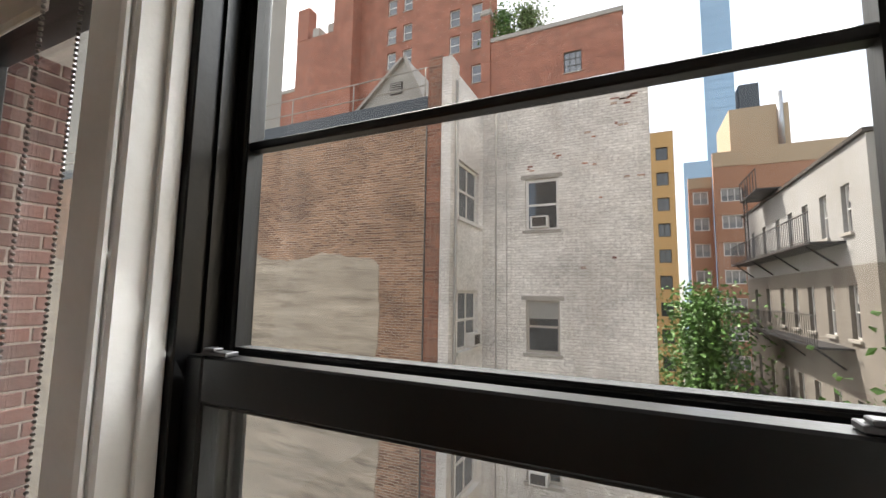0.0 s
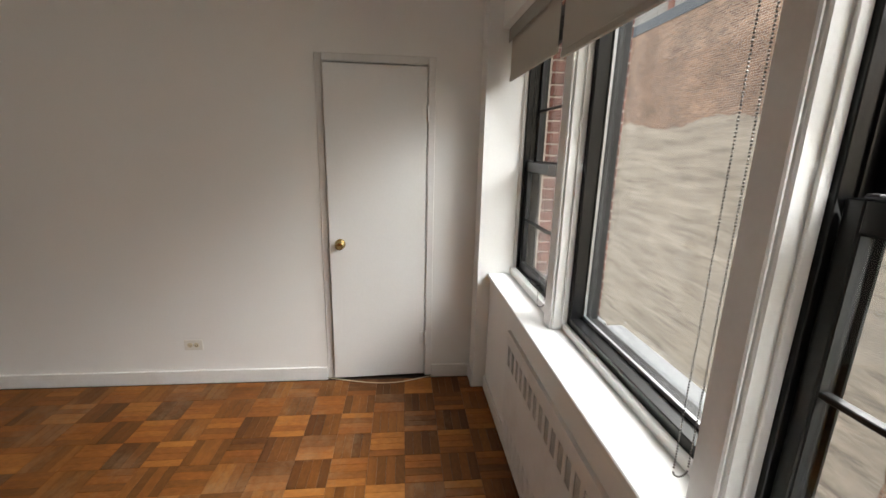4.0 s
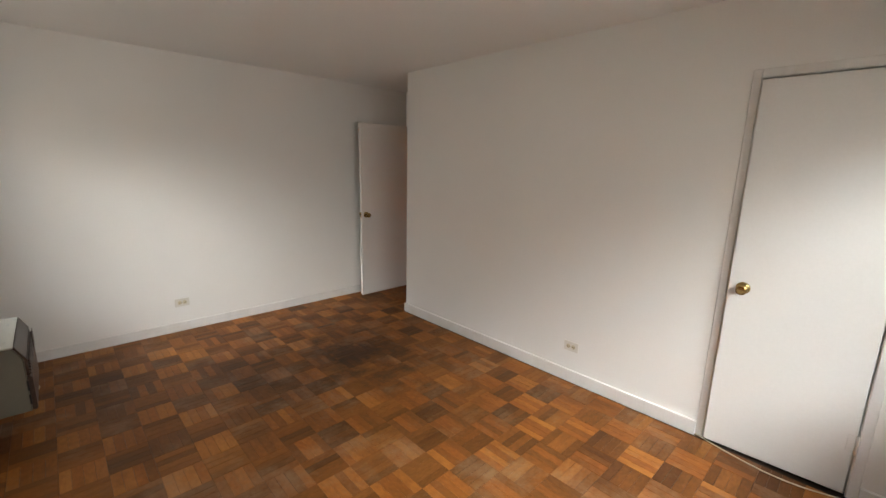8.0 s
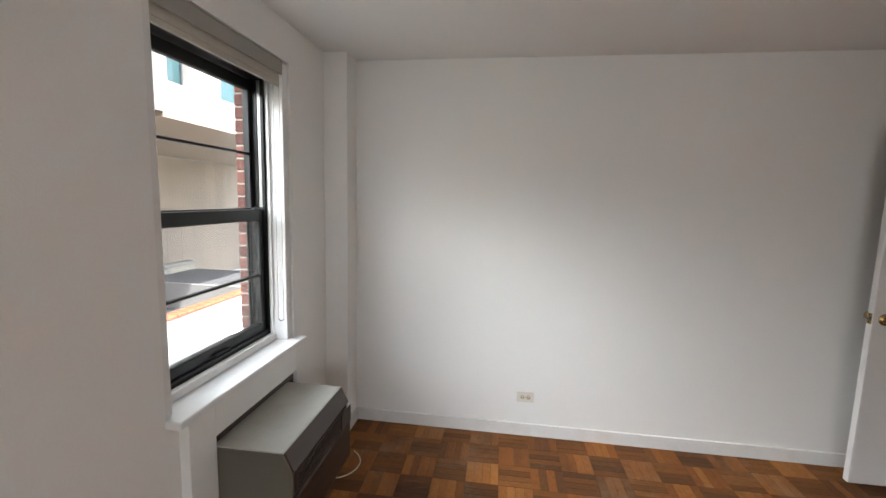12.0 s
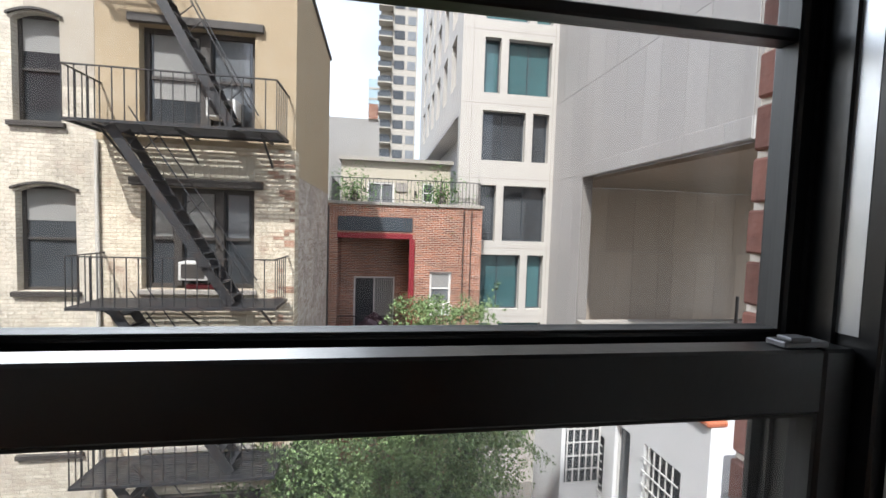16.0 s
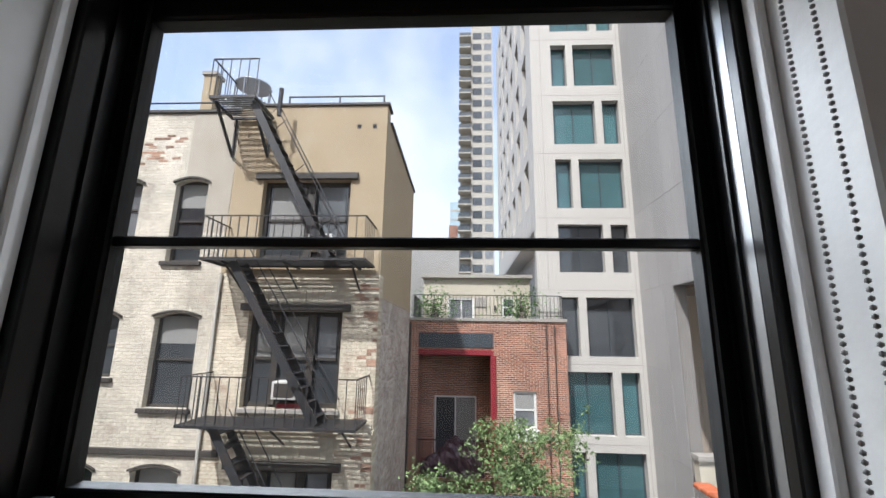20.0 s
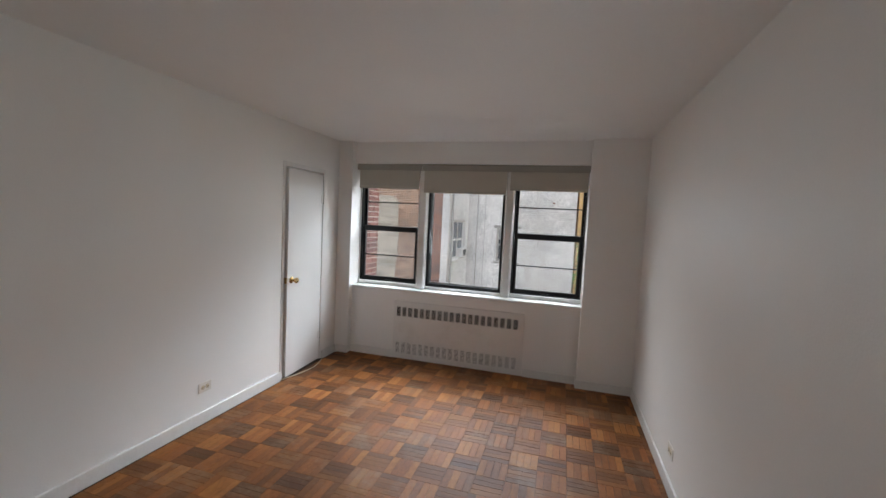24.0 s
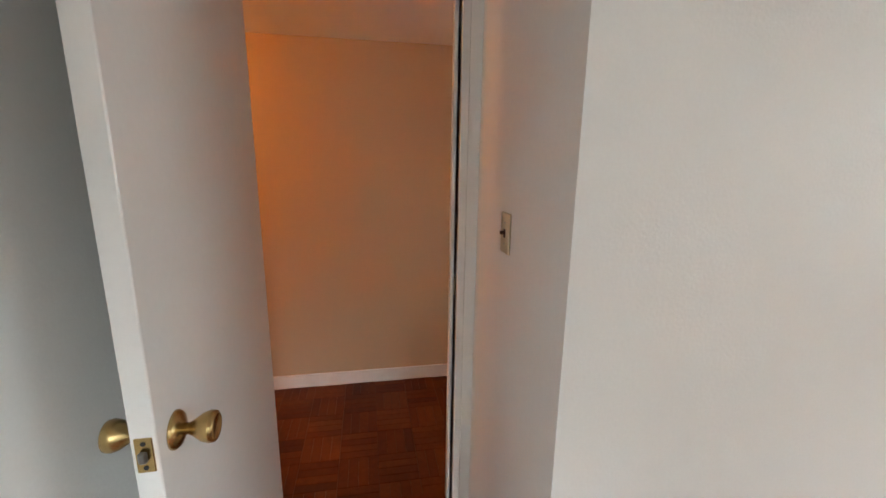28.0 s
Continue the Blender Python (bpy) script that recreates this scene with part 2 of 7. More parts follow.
def oak(name, low, high, stretch, source, pitch=0.186, stained=True):
    """Worn parquet: blocks and strips of uneven tone between low and high, grain, pale scuffs, and one large dark stain in the south of the room."""
    m = mat(name, (1, 1, 1), 0.50, spec=0.24, vary=0.36, scale=1.6, fine=40, bump=0.10, dirt=(0.16, 0.10, 0.06), dirt_scale=1.3, dirt_amount=0.55, stretch=stretch)
    n, l = m.node_tree.nodes, m.node_tree.links
    b = n["Principled BSDF"]
    out = b.inputs["Base Color"].links[0].from_socket
    place, cell, add, wn_, tone = n.new("ShaderNodeNewGeometry"), n.new("ShaderNodeVectorMath"), n.new("ShaderNodeVectorMath"), n.new("ShaderNodeTexWhiteNoise"), n.new("ShaderNodeMath")
    add.operation, cell.operation, tone.operation = "ADD", "SNAP", "MULTIPLY_ADD"
    add.inputs[1].default_value = (-0.04, 0.019, 0)
    cell.inputs[1].default_value = (pitch, pitch, 10)
    l.new(place.outputs["Position"], add.inputs[0])
    l.new(add.outputs[0], cell.inputs[0])
    l.new(cell.outputs[0], wn_.inputs["Vector"])
    rnd = n.new("ShaderNodeObjectInfo").outputs["Random"] if source == "object" else place.outputs["Random Per Island"]
    half = n.new("ShaderNodeMath")
    half.operation = "MULTIPLY"
    half.inputs[1].default_value = 0.45
    l.new(rnd, half.inputs[0])
    tone.inputs[1].default_value = 0.42
    l.new(wn_.outputs["Value"], tone.inputs[0])
    l.new(half.outputs[0], tone.inputs[2])
    ramp = n.new("ShaderNodeValToRGB")
    ramp.color_ramp.elements[0].color, ramp.color_ramp.elements[1].color = (*low, 1), (*high, 1)
    ramp.color_ramp.elements[0].position, ramp.color_ramp.elements[1].position = 0.12, 0.9
    mid = ramp.color_ramp.elements.new(0.5)
    mid.color = ((low[0] + high[0]) * 0.5, (low[1] + high[1]) * 0.44, (low[2] + high[2]) * 0.36, 1)
    l.new(tone.outputs[0], ramp.inputs["Fac"])
    dye = n.new("ShaderNodeMix")
    dye.data_type, dye.blend_type = "RGBA", "MULTIPLY"
    dye.inputs["Factor"].default_value = 1.0
    l.new(ramp.outputs["Color"], dye.inputs["A"])
    l.new(out, dye.inputs["B"])
    out = dye.outputs["Result"]
    if not stained:
        l.new(out, b.inputs["Base Color"])
        return m
    geo, mp, ln, nz = n.new("ShaderNodeNewGeometry"), n.new("ShaderNodeMapping"), n.new("ShaderNodeVectorMath"), n.new("ShaderNodeTexNoise")
    mp.inputs["Location"].default_value, mp.inputs["Scale"].default_value = (-0.95 / 0.62, -1.5 / 1.0, 0), (1 / 0.62, 1 / 1.0, 0)
    ln.operation = "LENGTH"
    l.new(geo.outputs["Position"], mp.inputs["Vector"])
    l.new(mp.outputs[0], ln.inputs[0])
    nz.inputs["Scale"].default_value, nz.inputs["Detail"].default_value, nz.inputs["Roughness"].default_value = 3.2, 8, 0.7
    l.new(geo.outputs["Position"], nz.inputs["Vector"])
    ad = n.new("ShaderNodeMath")
    ad.operation = "MULTIPLY_ADD"
    ad.inputs[1].default_value = -3.0
    l.new(nz.outputs["Fac"], ad.inputs[0])
    l.new(ln.outputs["Value"], ad.inputs[2])
    sc = n.new("ShaderNodeTexNoise")
    sc.inputs["Scale"].default_value, sc.inputs["Detail"].default_value, sc.inputs["Roughness"].default_value = 2.3, 9, 0.75
    l.new(geo.outputs["Position"], sc.inputs["Vector"])
    part_of, worn = n.new("ShaderNodeSeparateColor"), n.new("ShaderNodeMath")
    worn.operation = "MULTIPLY_ADD"
    worn.inputs[1].default_value = 0.16
    l.new(wn_.outputs["Color"], part_of.inputs[0])
    l.new(part_of.outputs[1], worn.inputs[0])
    l.new(sc.outputs["Fac"], worn.inputs[2])
    for source, a, z, amount, colour in ((ad.outputs[0], -0.85, -1.5, 0.78, (0.028, 0.017, 0.012)), (worn.outputs[0], 0.60, 0.80, 0.48, (0.29, 0.20, 0.125))):
        r, mx = n.new("ShaderNodeMapRange"), n.new("ShaderNodeMix")
        r.inputs["From Min"].default_value, r.inputs["From Max"].default_value, r.inputs["To Max"].default_value = a, z, amount
        l.new(source, r.inputs["Value"])
        mx.data_type = "RGBA"
        l.new(r.outputs["Result"], mx.inputs["Factor"])
        l.new(out, mx.inputs["A"])
        mx.inputs["B"].default_value = (*colour, 1)
        out = mx.outputs["Result"]
    l.new(out, b.inputs["Base Color"])
    return m


HALLWOOD = oak("hall_parquet", (0.07, 0.018, 0.006), (0.17, 0.05, 0.016), (1, 1, 1), "island", 0.186, False)
GROUT = mat("floor_gap", (0.03, 0.016, 0.009), 0.8, vary=0.3, bump=0)
# For ledges added in place of a pale reflection low on the glass
LEDGE = mat("ledge_stone", (0.17, 0.175, 0.18), 0.7, vary=0.12, scale=4, fine=40, bump=0.15)
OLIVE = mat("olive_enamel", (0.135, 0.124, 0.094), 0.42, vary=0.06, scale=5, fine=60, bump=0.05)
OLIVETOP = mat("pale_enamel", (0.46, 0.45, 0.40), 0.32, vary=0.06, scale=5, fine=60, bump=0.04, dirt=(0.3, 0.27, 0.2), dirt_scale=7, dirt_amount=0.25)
BROWN = mat("brown_woodgrain", (0.052, 0.030, 0.020), 0.4, vary=0.3, scale=4, fine=60, bump=0.05, stretch=(8, 1, 8))
CABLE = mat("cream_cable", (0.6, 0.52, 0.4), 0.5, vary=0.05, bump=0)
PANE = glass_mat("window_glass", (0.90, 0.905, 0.905))


def hazy_glass(name):
    """Old picture glass with a film of dust in streaks."""
    m = glass_mat(name, (0.88, 0.885, 0.885))
    n, l = m.node_tree.nodes, m.node_tree.links
    last = n["Material Output"].inputs["Surface"].links[0].from_socket
    film, mix = n.new("ShaderNodeBsdfTranslucent"), n.new("ShaderNodeMixShader")
    film.inputs["Color"].default_value = (0.75, 0.77, 0.80, 1)
    geo, mp, nz, r = n.new("ShaderNodeNewGeometry"), n.new("ShaderNodeMapping"), n.new("ShaderNodeTexNoise"), n.new("ShaderNodeMapRange")
    mp.inputs["Scale"].default_value = (9, 1, 1.3)
    nz.inputs["Scale"].default_value, nz.inputs["Detail"].default_value, nz.inputs["Roughness"].default_value = 2.0, 8, 0.7
    r.inputs["From Min"].default_value, r.inputs["From Max"].default_value = 0.35, 0.75
    r.inputs["To Min"].default_value, r.inputs["To Max"].default_value = 0.002, 0.014
    l.new(geo.outputs["Position"], mp.inputs["Vector"])
    l.new(mp.outputs[0], nz.inputs["Vector"])
    l.new(nz.outputs["Fac"], r.inputs["Value"])
    l.new(r.outputs["Result"], mix.inputs["Fac"])
    l.new(last, mix.inputs[1])
    l.new(film.outputs[0], mix.inputs[2])
    l.new(mix.outputs[0], n["Material Output"].inputs["Surface"])
    return m


HAZY = hazy_glass("dusty_glass")


def screen_mat(name):
    """Fine grey insect screen: mostly see-through, with a faint veil of lit threads."""
    m = bpy.data.materials.new(name)
    m.use_nodes = True
    n, l = m.node_tree.nodes, m.node_tree.links
    n.remove(n["Principled BSDF"])
    tr, th, mix = n.new("ShaderNodeBsdfTransparent"), n.new("ShaderNodeBsdfTranslucent"), n.new("ShaderNodeMixShader")
    tr.inputs["Color"].default_value = (0.95, 0.95, 0.95, 1)
    th.inputs["Color"].default_value = (0.42, 0.43, 0.44, 1)
    mix.inputs["Fac"].default_value = 0.016
    l.new(tr.outputs[0], mix.inputs[1])
    l.new(th.outputs[0], mix.inputs[2])
    l.new(mix.outputs[0], n["Material Output"].inputs["Surface"])
    return m


SCREEN = screen_mat("insect_screen")


# ---- building blocks ----
def link(name, bm, material, parent=None, label="", smooth=False):
    me = bpy.data.meshes.new(name)
    bm.normal_update()
    bm.to_mesh(me)
    bm.free()
    if smooth:
        me.polygons.foreach_set("use_smooth", [True] * len(me.polygons))
    me.materials.append(material)
    ob = new(name, me)
    if parent:
        ob.parent = parent
    if label:
        ob["label"] = label
    return ob


def part(name, bm, material, parent, label="", smooth=False):
    return link(name, bm, material, parent, label, smooth)


def structure(name, bm, material, label, category):
    return tagged(link(name, bm, material), label, category, kind="structure")


def empty(name, place=(0, 0, 0), label="", category="", group="", turn=0.0):
    ob = new(name)
    ob.matrix_basis = pose(*place, 0, 0, turn)
    return tagged(ob, label, category, group)


def add_box(bm, x0, x1, y0, y1, z0, z1, bevel=0.0):
    """A box between two corners, its edges rounded off."""
    made = bmesh.ops.create_cube(bm, size=1.0)["verts"]
    for v in made:
        v.co = Vector(((x0 + x1) / 2 + v.co.x * (x1 - x0), (y0 + y1) / 2 + v.co.y * (y1 - y0), (z0 + z1) / 2 + v.co.z * (z1 - z0)))
    if bevel:
        edges = list({e for v in made for e in v.link_edges})
        bmesh.ops.bevel(bm, geom=edges, offset=bevel, segments=1, affect="EDGES")
    return bm


def box(x0, x1, y0, y1, z0, z1, bevel=0.0):
    return add_box(bmesh.new(), x0, x1, y0, y1, z0, z1, bevel)


def boxes(rows, bevel=0.0):
    bm = bmesh.new()
    for r in rows:
        add_box(bm, *r, bevel)
    return bm


def add_rod(bm, a, b, r, sides=8, r2=None):
    a, b = Vector(a), Vector(b)
    d = b - a
    if d.length < 1e-6:
        return bm
    m = Matrix.Translation((a + b) / 2) @ d.to_track_quat("Z", "Y").to_matrix().to_4x4()
    bmesh.ops.create_cone(bm, cap_ends=True, segments=sides, radius1=r, radius2=r if r2 is None else r2, depth=d.length, matrix=m)
    return bm


def rod(a, b, r, sides=8, r2=None):
    return add_rod(bmesh.new(), a, b, r, sides, r2)


def lathe(profile, sides=20, m=None):
    """A turned shape round z from rows of radius and height."""
    bm = bmesh.new()
    rings = []
    for r, z in profile:
        rings.append([bm.verts.new((r * math.cos(2 * math.pi * i / sides), r * math.sin(2 * math.pi * i / sides), z)) for i in range(sides)])
    for a, b in zip(rings, rings[1:]):
        for i in range(sides):
            j = (i + 1) % sides
            bm.faces.new((a[i], a[j], b[j], b[i]))
    bm.faces.new(rings[0][::-1])
    bm.faces.new(rings[-1])
    if m is not None:
        bmesh.ops.transform(bm, matrix=m, verts=bm.verts)
    return bm


def panel(axis, c0, c1, u0, u1, z0, z1, holes=(), arch=0.0):
    """A wall slab from c0 to c1 along the axis it faces, u0 to u1 along its length, with openings (u0, u1, z0, z1) cut through."""
    us = sorted({u0, u1, *(h[0] for h in holes), *(h[1] for h in holes)})
    zs = sorted({z0, z1, *(h[2] for h in holes), *(h[3] for h in holes)})
    us, zs = [u for u in us if u0 <= u <= u1], [z for z in zs if z0 <= z <= z1]

    def solid(i, k):
        if not (0 <= i < len(us) - 1 and 0 <= k < len(zs) - 1):
            return False
        u, z = (us[i] + us[i + 1]) / 2, (zs[k] + zs[k + 1]) / 2
        return not any(h[0] < u < h[1] and h[2] < z < h[3] for h in holes)

    bm = bmesh.new()
    memo = {}

    def vert(c, u, z):
        key = (c, u, z)
        if key not in memo:
            memo[key] = bm.verts.new((c, u, z) if axis == "x" else (u, c, z))
        return memo[key]

    def quad(*corners):
        bm.faces.new([vert(*c) for c in corners])

    for i in range(len(us) - 1):
        for k in range(len(zs) - 1):
            if not solid(i, k):
                continue
            a, b, c, d = us[i], us[i + 1], zs[k], zs[k + 1]
            quad((c0, a, c), (c0, b, c), (c0, b, d), (c0, a, d))
            quad((c1, a, c), (c1, a, d), (c1, b, d), (c1, b, c))
            if not solid(i - 1, k):
                quad((c0, a, c), (c0, a, d), (c1, a, d), (c1, a, c))
            if not solid(i + 1, k):
                quad((c0, b, c), (c1, b, c), (c1, b, d), (c0, b, d))
            if not solid(i, k - 1):
                quad((c0, a, c), (c1, a, c), (c1, b, c), (c0, b, c))
            if not solid(i, k + 1):
                quad((c0, a, d), (c0, b, d), (c1, b, d), (c1, a, d))
    bmesh.ops.recalc_face_normals(bm, faces=bm.faces)
    return bm


# ---- the room ----
H = 2.45
structure("wall_west", panel("x", -0.14, 0, 0.905, 4.72, 0, H, [(3.78, 4.40, -1, 2.04)]), WALL, "white painted plaster wall with a closet doorway", "wall")
structure("wall_recess", box(-0.82, -0.14, 0.905, 1.02, 0, H), WALL, "white painted side wall of the entrance recess", "wall")
structure("wall_entry", panel("x", -0.82, -0.70, -0.14, 0.905, 0, H, [(0.135, 0.832, -1, 2.04)]), WALL, "white painted wall with the room's doorway", "wall")
structure("wall_south", box(-0.70, 3.25, -0.14, 0, 0, H), WALL, "plain white painted plaster wall", "wall")
structure("wall_east", panel("x", 3.25, 3.36, -0.14, 4.76, 0, H, [(0.59, 1.49, 0.78, 2.25), (0.66, 1.305, 0.16, 0.60)]), WALL, "white painted plaster wall with one window", "wall")
structure("wall_north", panel("y", 4.80, 4.96, 0.17, 2.74, 0, H, [(0.17, 2.74, 0.775, 2.215)]), WALL, "white painted wall below and above the windows", "wall")
structure("pillar_northwest", box(-0.14, 0.17, 4.72, 5.07, 0, H), WALL, "white painted corner pillar beside the windows", "pillar")
structure("pillar_northeast", boxes([(2.74, 3.2495, 4.705, 4.7599, 0, H), (2.74, 3.36, 4.76, 5.07, 0, H)]), WALL, "white painted corner pillar beside the windows", "pillar")
structure("pillar_southeast", box(3.10, 3.25, 0, 0.17, 0, H), WALL, "white painted boxed pipe in the corner", "pillar")
structure("ceiling", box(-0.82, 3.36, -0.14, 4.96, H, H + 0.12), CEIL, "plain white painted plaster ceiling", "ceiling")
structure("wall_closet", boxes([(-0.72, -0.66, 3.5, 4.7, 0, H), (-0.66, -0.14, 3.44, 3.5, 0, H), (-0.66, -0.14, 4.7, 4.76, 0, H), (-0.72, -0.14, 3.44, 4.76, H, H + 0.1)]), WALL, "plain closet walls behind the door", "wall")
structure("floor", box(-0.72, 3.36, -0.14, 5.0, -0.2, -0.012), GROUT, "worn oak parquet floor in basket weave blocks", "floor")

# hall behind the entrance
structure("wall_hall", boxes([(-1.89, -1.79, -1.5, 1.05, 0, H), (-1.89, -0.82, 1.05, 1.15, 0, H), (-1.89, -0.82, -1.6, -1.5, 0, H), (-0.82, -0.76, -1.5, -0.14, 0, H)]), HALLWARM, "hall walls with the lamp's warm light deepened in their paint colour", "wall")
structure("ceiling_hall", box(-1.89, -0.83, -1.6, 1.15, 2.075, H + 0.1), CEIL, "hall ceiling", "ceiling")
structure("floor_hall", box(-1.89, -0.72, -1.6, 1.15, -0.2, -0.012), GROUT, "dark red lacquered parquet floor of the hall", "floor")

# ---- trim, sills, doors ----
def baseboard(name, runs):
    ob = empty(name, label="white painted wooden baseboard along the wall", category="baseboard")
    ob["kind"] = "structure"
    for x0, x1, y0, y1 in runs:
        bm = box(x0, x1, y0, y1, -0.009, 0.085, 0.003)
        part("board", bm, TRIM, ob)
    return ob


baseboard("baseboard_west", [(0.0, 0.018, 0.905, 3.735), (0.0, 0.018, 4.445, 4.72)])
baseboard("baseboard_south", [(-0.70, 3.10, 0.0, 0.014), (3.086, 3.10, 0.014, 0.17), (3.10, 3.25, 0.17, 0.184)])
baseboard("baseboard_recess", [(-0.66, 0.018, 0.891, 0.905)])
baseboard("baseboard_east", [(3.236, 3.25, 0.184, 0.60), (3.236, 3.25, 1.40, 4.705)])
baseboard("baseboard_north", [(0.0, 0.17, 4.706, 4.72), (0.17, 0.72, 4.786, 4.80), (2.20, 2.726, 4.786, 4.80), (2.726, 2.74, 4.691, 4.80), (2.74, 3.236, 4.691, 4.705)])
baseboard("baseboard_hall", [(-1.79, -1.776, -1.5, 1.05), (-1.776, -0.82, 1.036, 1.05)])

structure("sill_north", box(0.171, 2.76, 4.782, 4.972, 0.775, 0.803, 0.004), SILL, "white glossy painted window sill", "sill")
structure("sill_east", box(3.192, 3.37, 0.555, 1.495, 0.76, 0.79, 0.004), SILL, "white glossy painted window sill", "sill")


def knob(parent, place, turn, label="round brass door knob with a rose"):
    """A turned knob that sticks out along its own z."""
    m = Matrix.Translation(place) @ turn
    k = part("knob", lathe([(0.010, 0.0), (0.010, 0.022), (0.013, 0.028), (0.024, 0.044), (0.0275, 0.056), (0.026, 0.064), (0.021, 0.067), (0.019, 0.066), (0.004, 0.064)], 24, m), BRASS, parent, label, True)
    part("rose", lathe([(0.033, 0.0), (0.033, 0.003), (0.029, 0.008), (0.018, 0.012), (0.012, 0.014)], 28, m), BRASS, k, "", True)
    return k


# closet door: a flush slab, slightly ajar at the knob side
closet = empty("door_1", (-0.004, 4.393, 0.012), "white painted flush closet door, slightly ajar, with a brass knob", "door", turn=2.6)
closet["kind"] = "structure"
part("slab", box(-0.030, 0.006, -0.608, 0.0, 0.0, 2.018, 0.002), DOORP, closet)
knob(closet, (0.006, -0.542, 0.945), Euler((0, radians(90), 0)).to_matrix().to_4x4())
for hz in (0.275, 1.755):
    hg = part("hinge", rod((0.012, 0.006, hz - 0.05), (0.012, 0.006, hz + 0.05), 0.007, 10), TRIM, closet, "hinge painted over in white", True)
    part("leaf", box(0.005, 0.009, -0.03, 0.004, hz - 0.045, hz + 0.045, 0.001), TRIM, hg)
part("latch_plate", box(-0.026, 0.002, -0.6095, -0.606, 0.915, 0.975), BRASS, closet)
cframe = empty("door_frame_1", label="white painted steel frame round the closet door", category="door frame")
cframe["kind"] = "structure"
for r in ((-0.10, 0.005, 3.735, 3.777, 0, 2.085), (-0.10, 0.005, 4.403, 4.445, 0, 2.085), (-0.10, 0.005, 3.777, 4.403, 2.043, 2.085)):
    part("casing", box(*r, 0.003), TRIM, cframe)
for r in ((-0.06, -0.036, 3.777, 3.790, 0, 2.043), (-0.06, -0.036, 4.39, 4.403, 0, 2.043), (-0.06, -0.036, 3.79, 4.39, 2.03, 2.043)):
    part("stop", box(*r), TRIM, cframe)

# entrance door, standing open along the south wall
leaf_turn = 0.4
entry = empty("door_2", (-0.668, 0.143, 0.012), "white painted flush door standing open against the wall", "door", turn=leaf_turn)
entry["kind"] = "structure"
part("slab", box(0.0, 0.76, -0.002, 0.036, 0.0, 2.00, 0.002), DOORP, entry)
knob(entry, (0.700, 0.036, 0.968), Euler((radians(-90), 0, 0)).to_matrix().to_4x4())
knob(entry, (0.700, -0.002, 0.968), Euler((radians(90), 0, 0)).to_matrix().to_4x4())
lp = part("latch_plate", box(0.759, 0.7625, 0.004, 0.030, 0.938, 0.998, 0.001), BRASS, entry, "brass latch plate in the door edge")
part("bolt", box(0.7625, 0.772, 0.010, 0.023, 0.958, 0.978, 0.003), STEEL, lp)
part("screw", rod((0.7625, 0.017, 0.947), (0.7632, 0.017, 0.947), 0.004, 10), DARK, lp)
part("screw", rod((0.7625, 0.017, 0.989), (0.7632, 0.017, 0.989), 0.004, 10), DARK, lp)
for hz in (0.25, 1.02, 1.78):
    part("hinge", rod((-0.008, 0.024, hz - 0.05), (-0.008, 0.024, hz + 0.05), 0.007, 10), TRIM, entry, "", True)
eframe = empty("door_frame_2", label="white painted steel frame of the open doorway", category="door frame")
eframe["kind"] = "structure"
for r in ((-0.83, -0.688, 0.097, 0.135, 0, 2.08), (-0.83, -0.688, 0.832, 0.862, 0, 2.08), (-0.83, -0.688, 0.135, 0.832, 2.04, 2.08)):
    part("casing", box(*r, 0.003), TRIM, eframe)
for r in ((-0.775, -0.745, 0.819, 0.832, 0, 2.04), (-0.775, -0.745, 0.147, 0.819, 2.027, 2.04)):
    part("stop", box(*r), TRIM, eframe)
part("strike_plate", box(-0.735, -0.715, 0.8305, 0.833, 0.94, 1.01), BRASS, eframe, "brass strike plate")
structure("threshold", box(-0.80, -0.70, 0.135, 0.832, -0.004, 0.006, 0.003), HALLWOOD, "low wooden threshold in the doorway", "threshold")


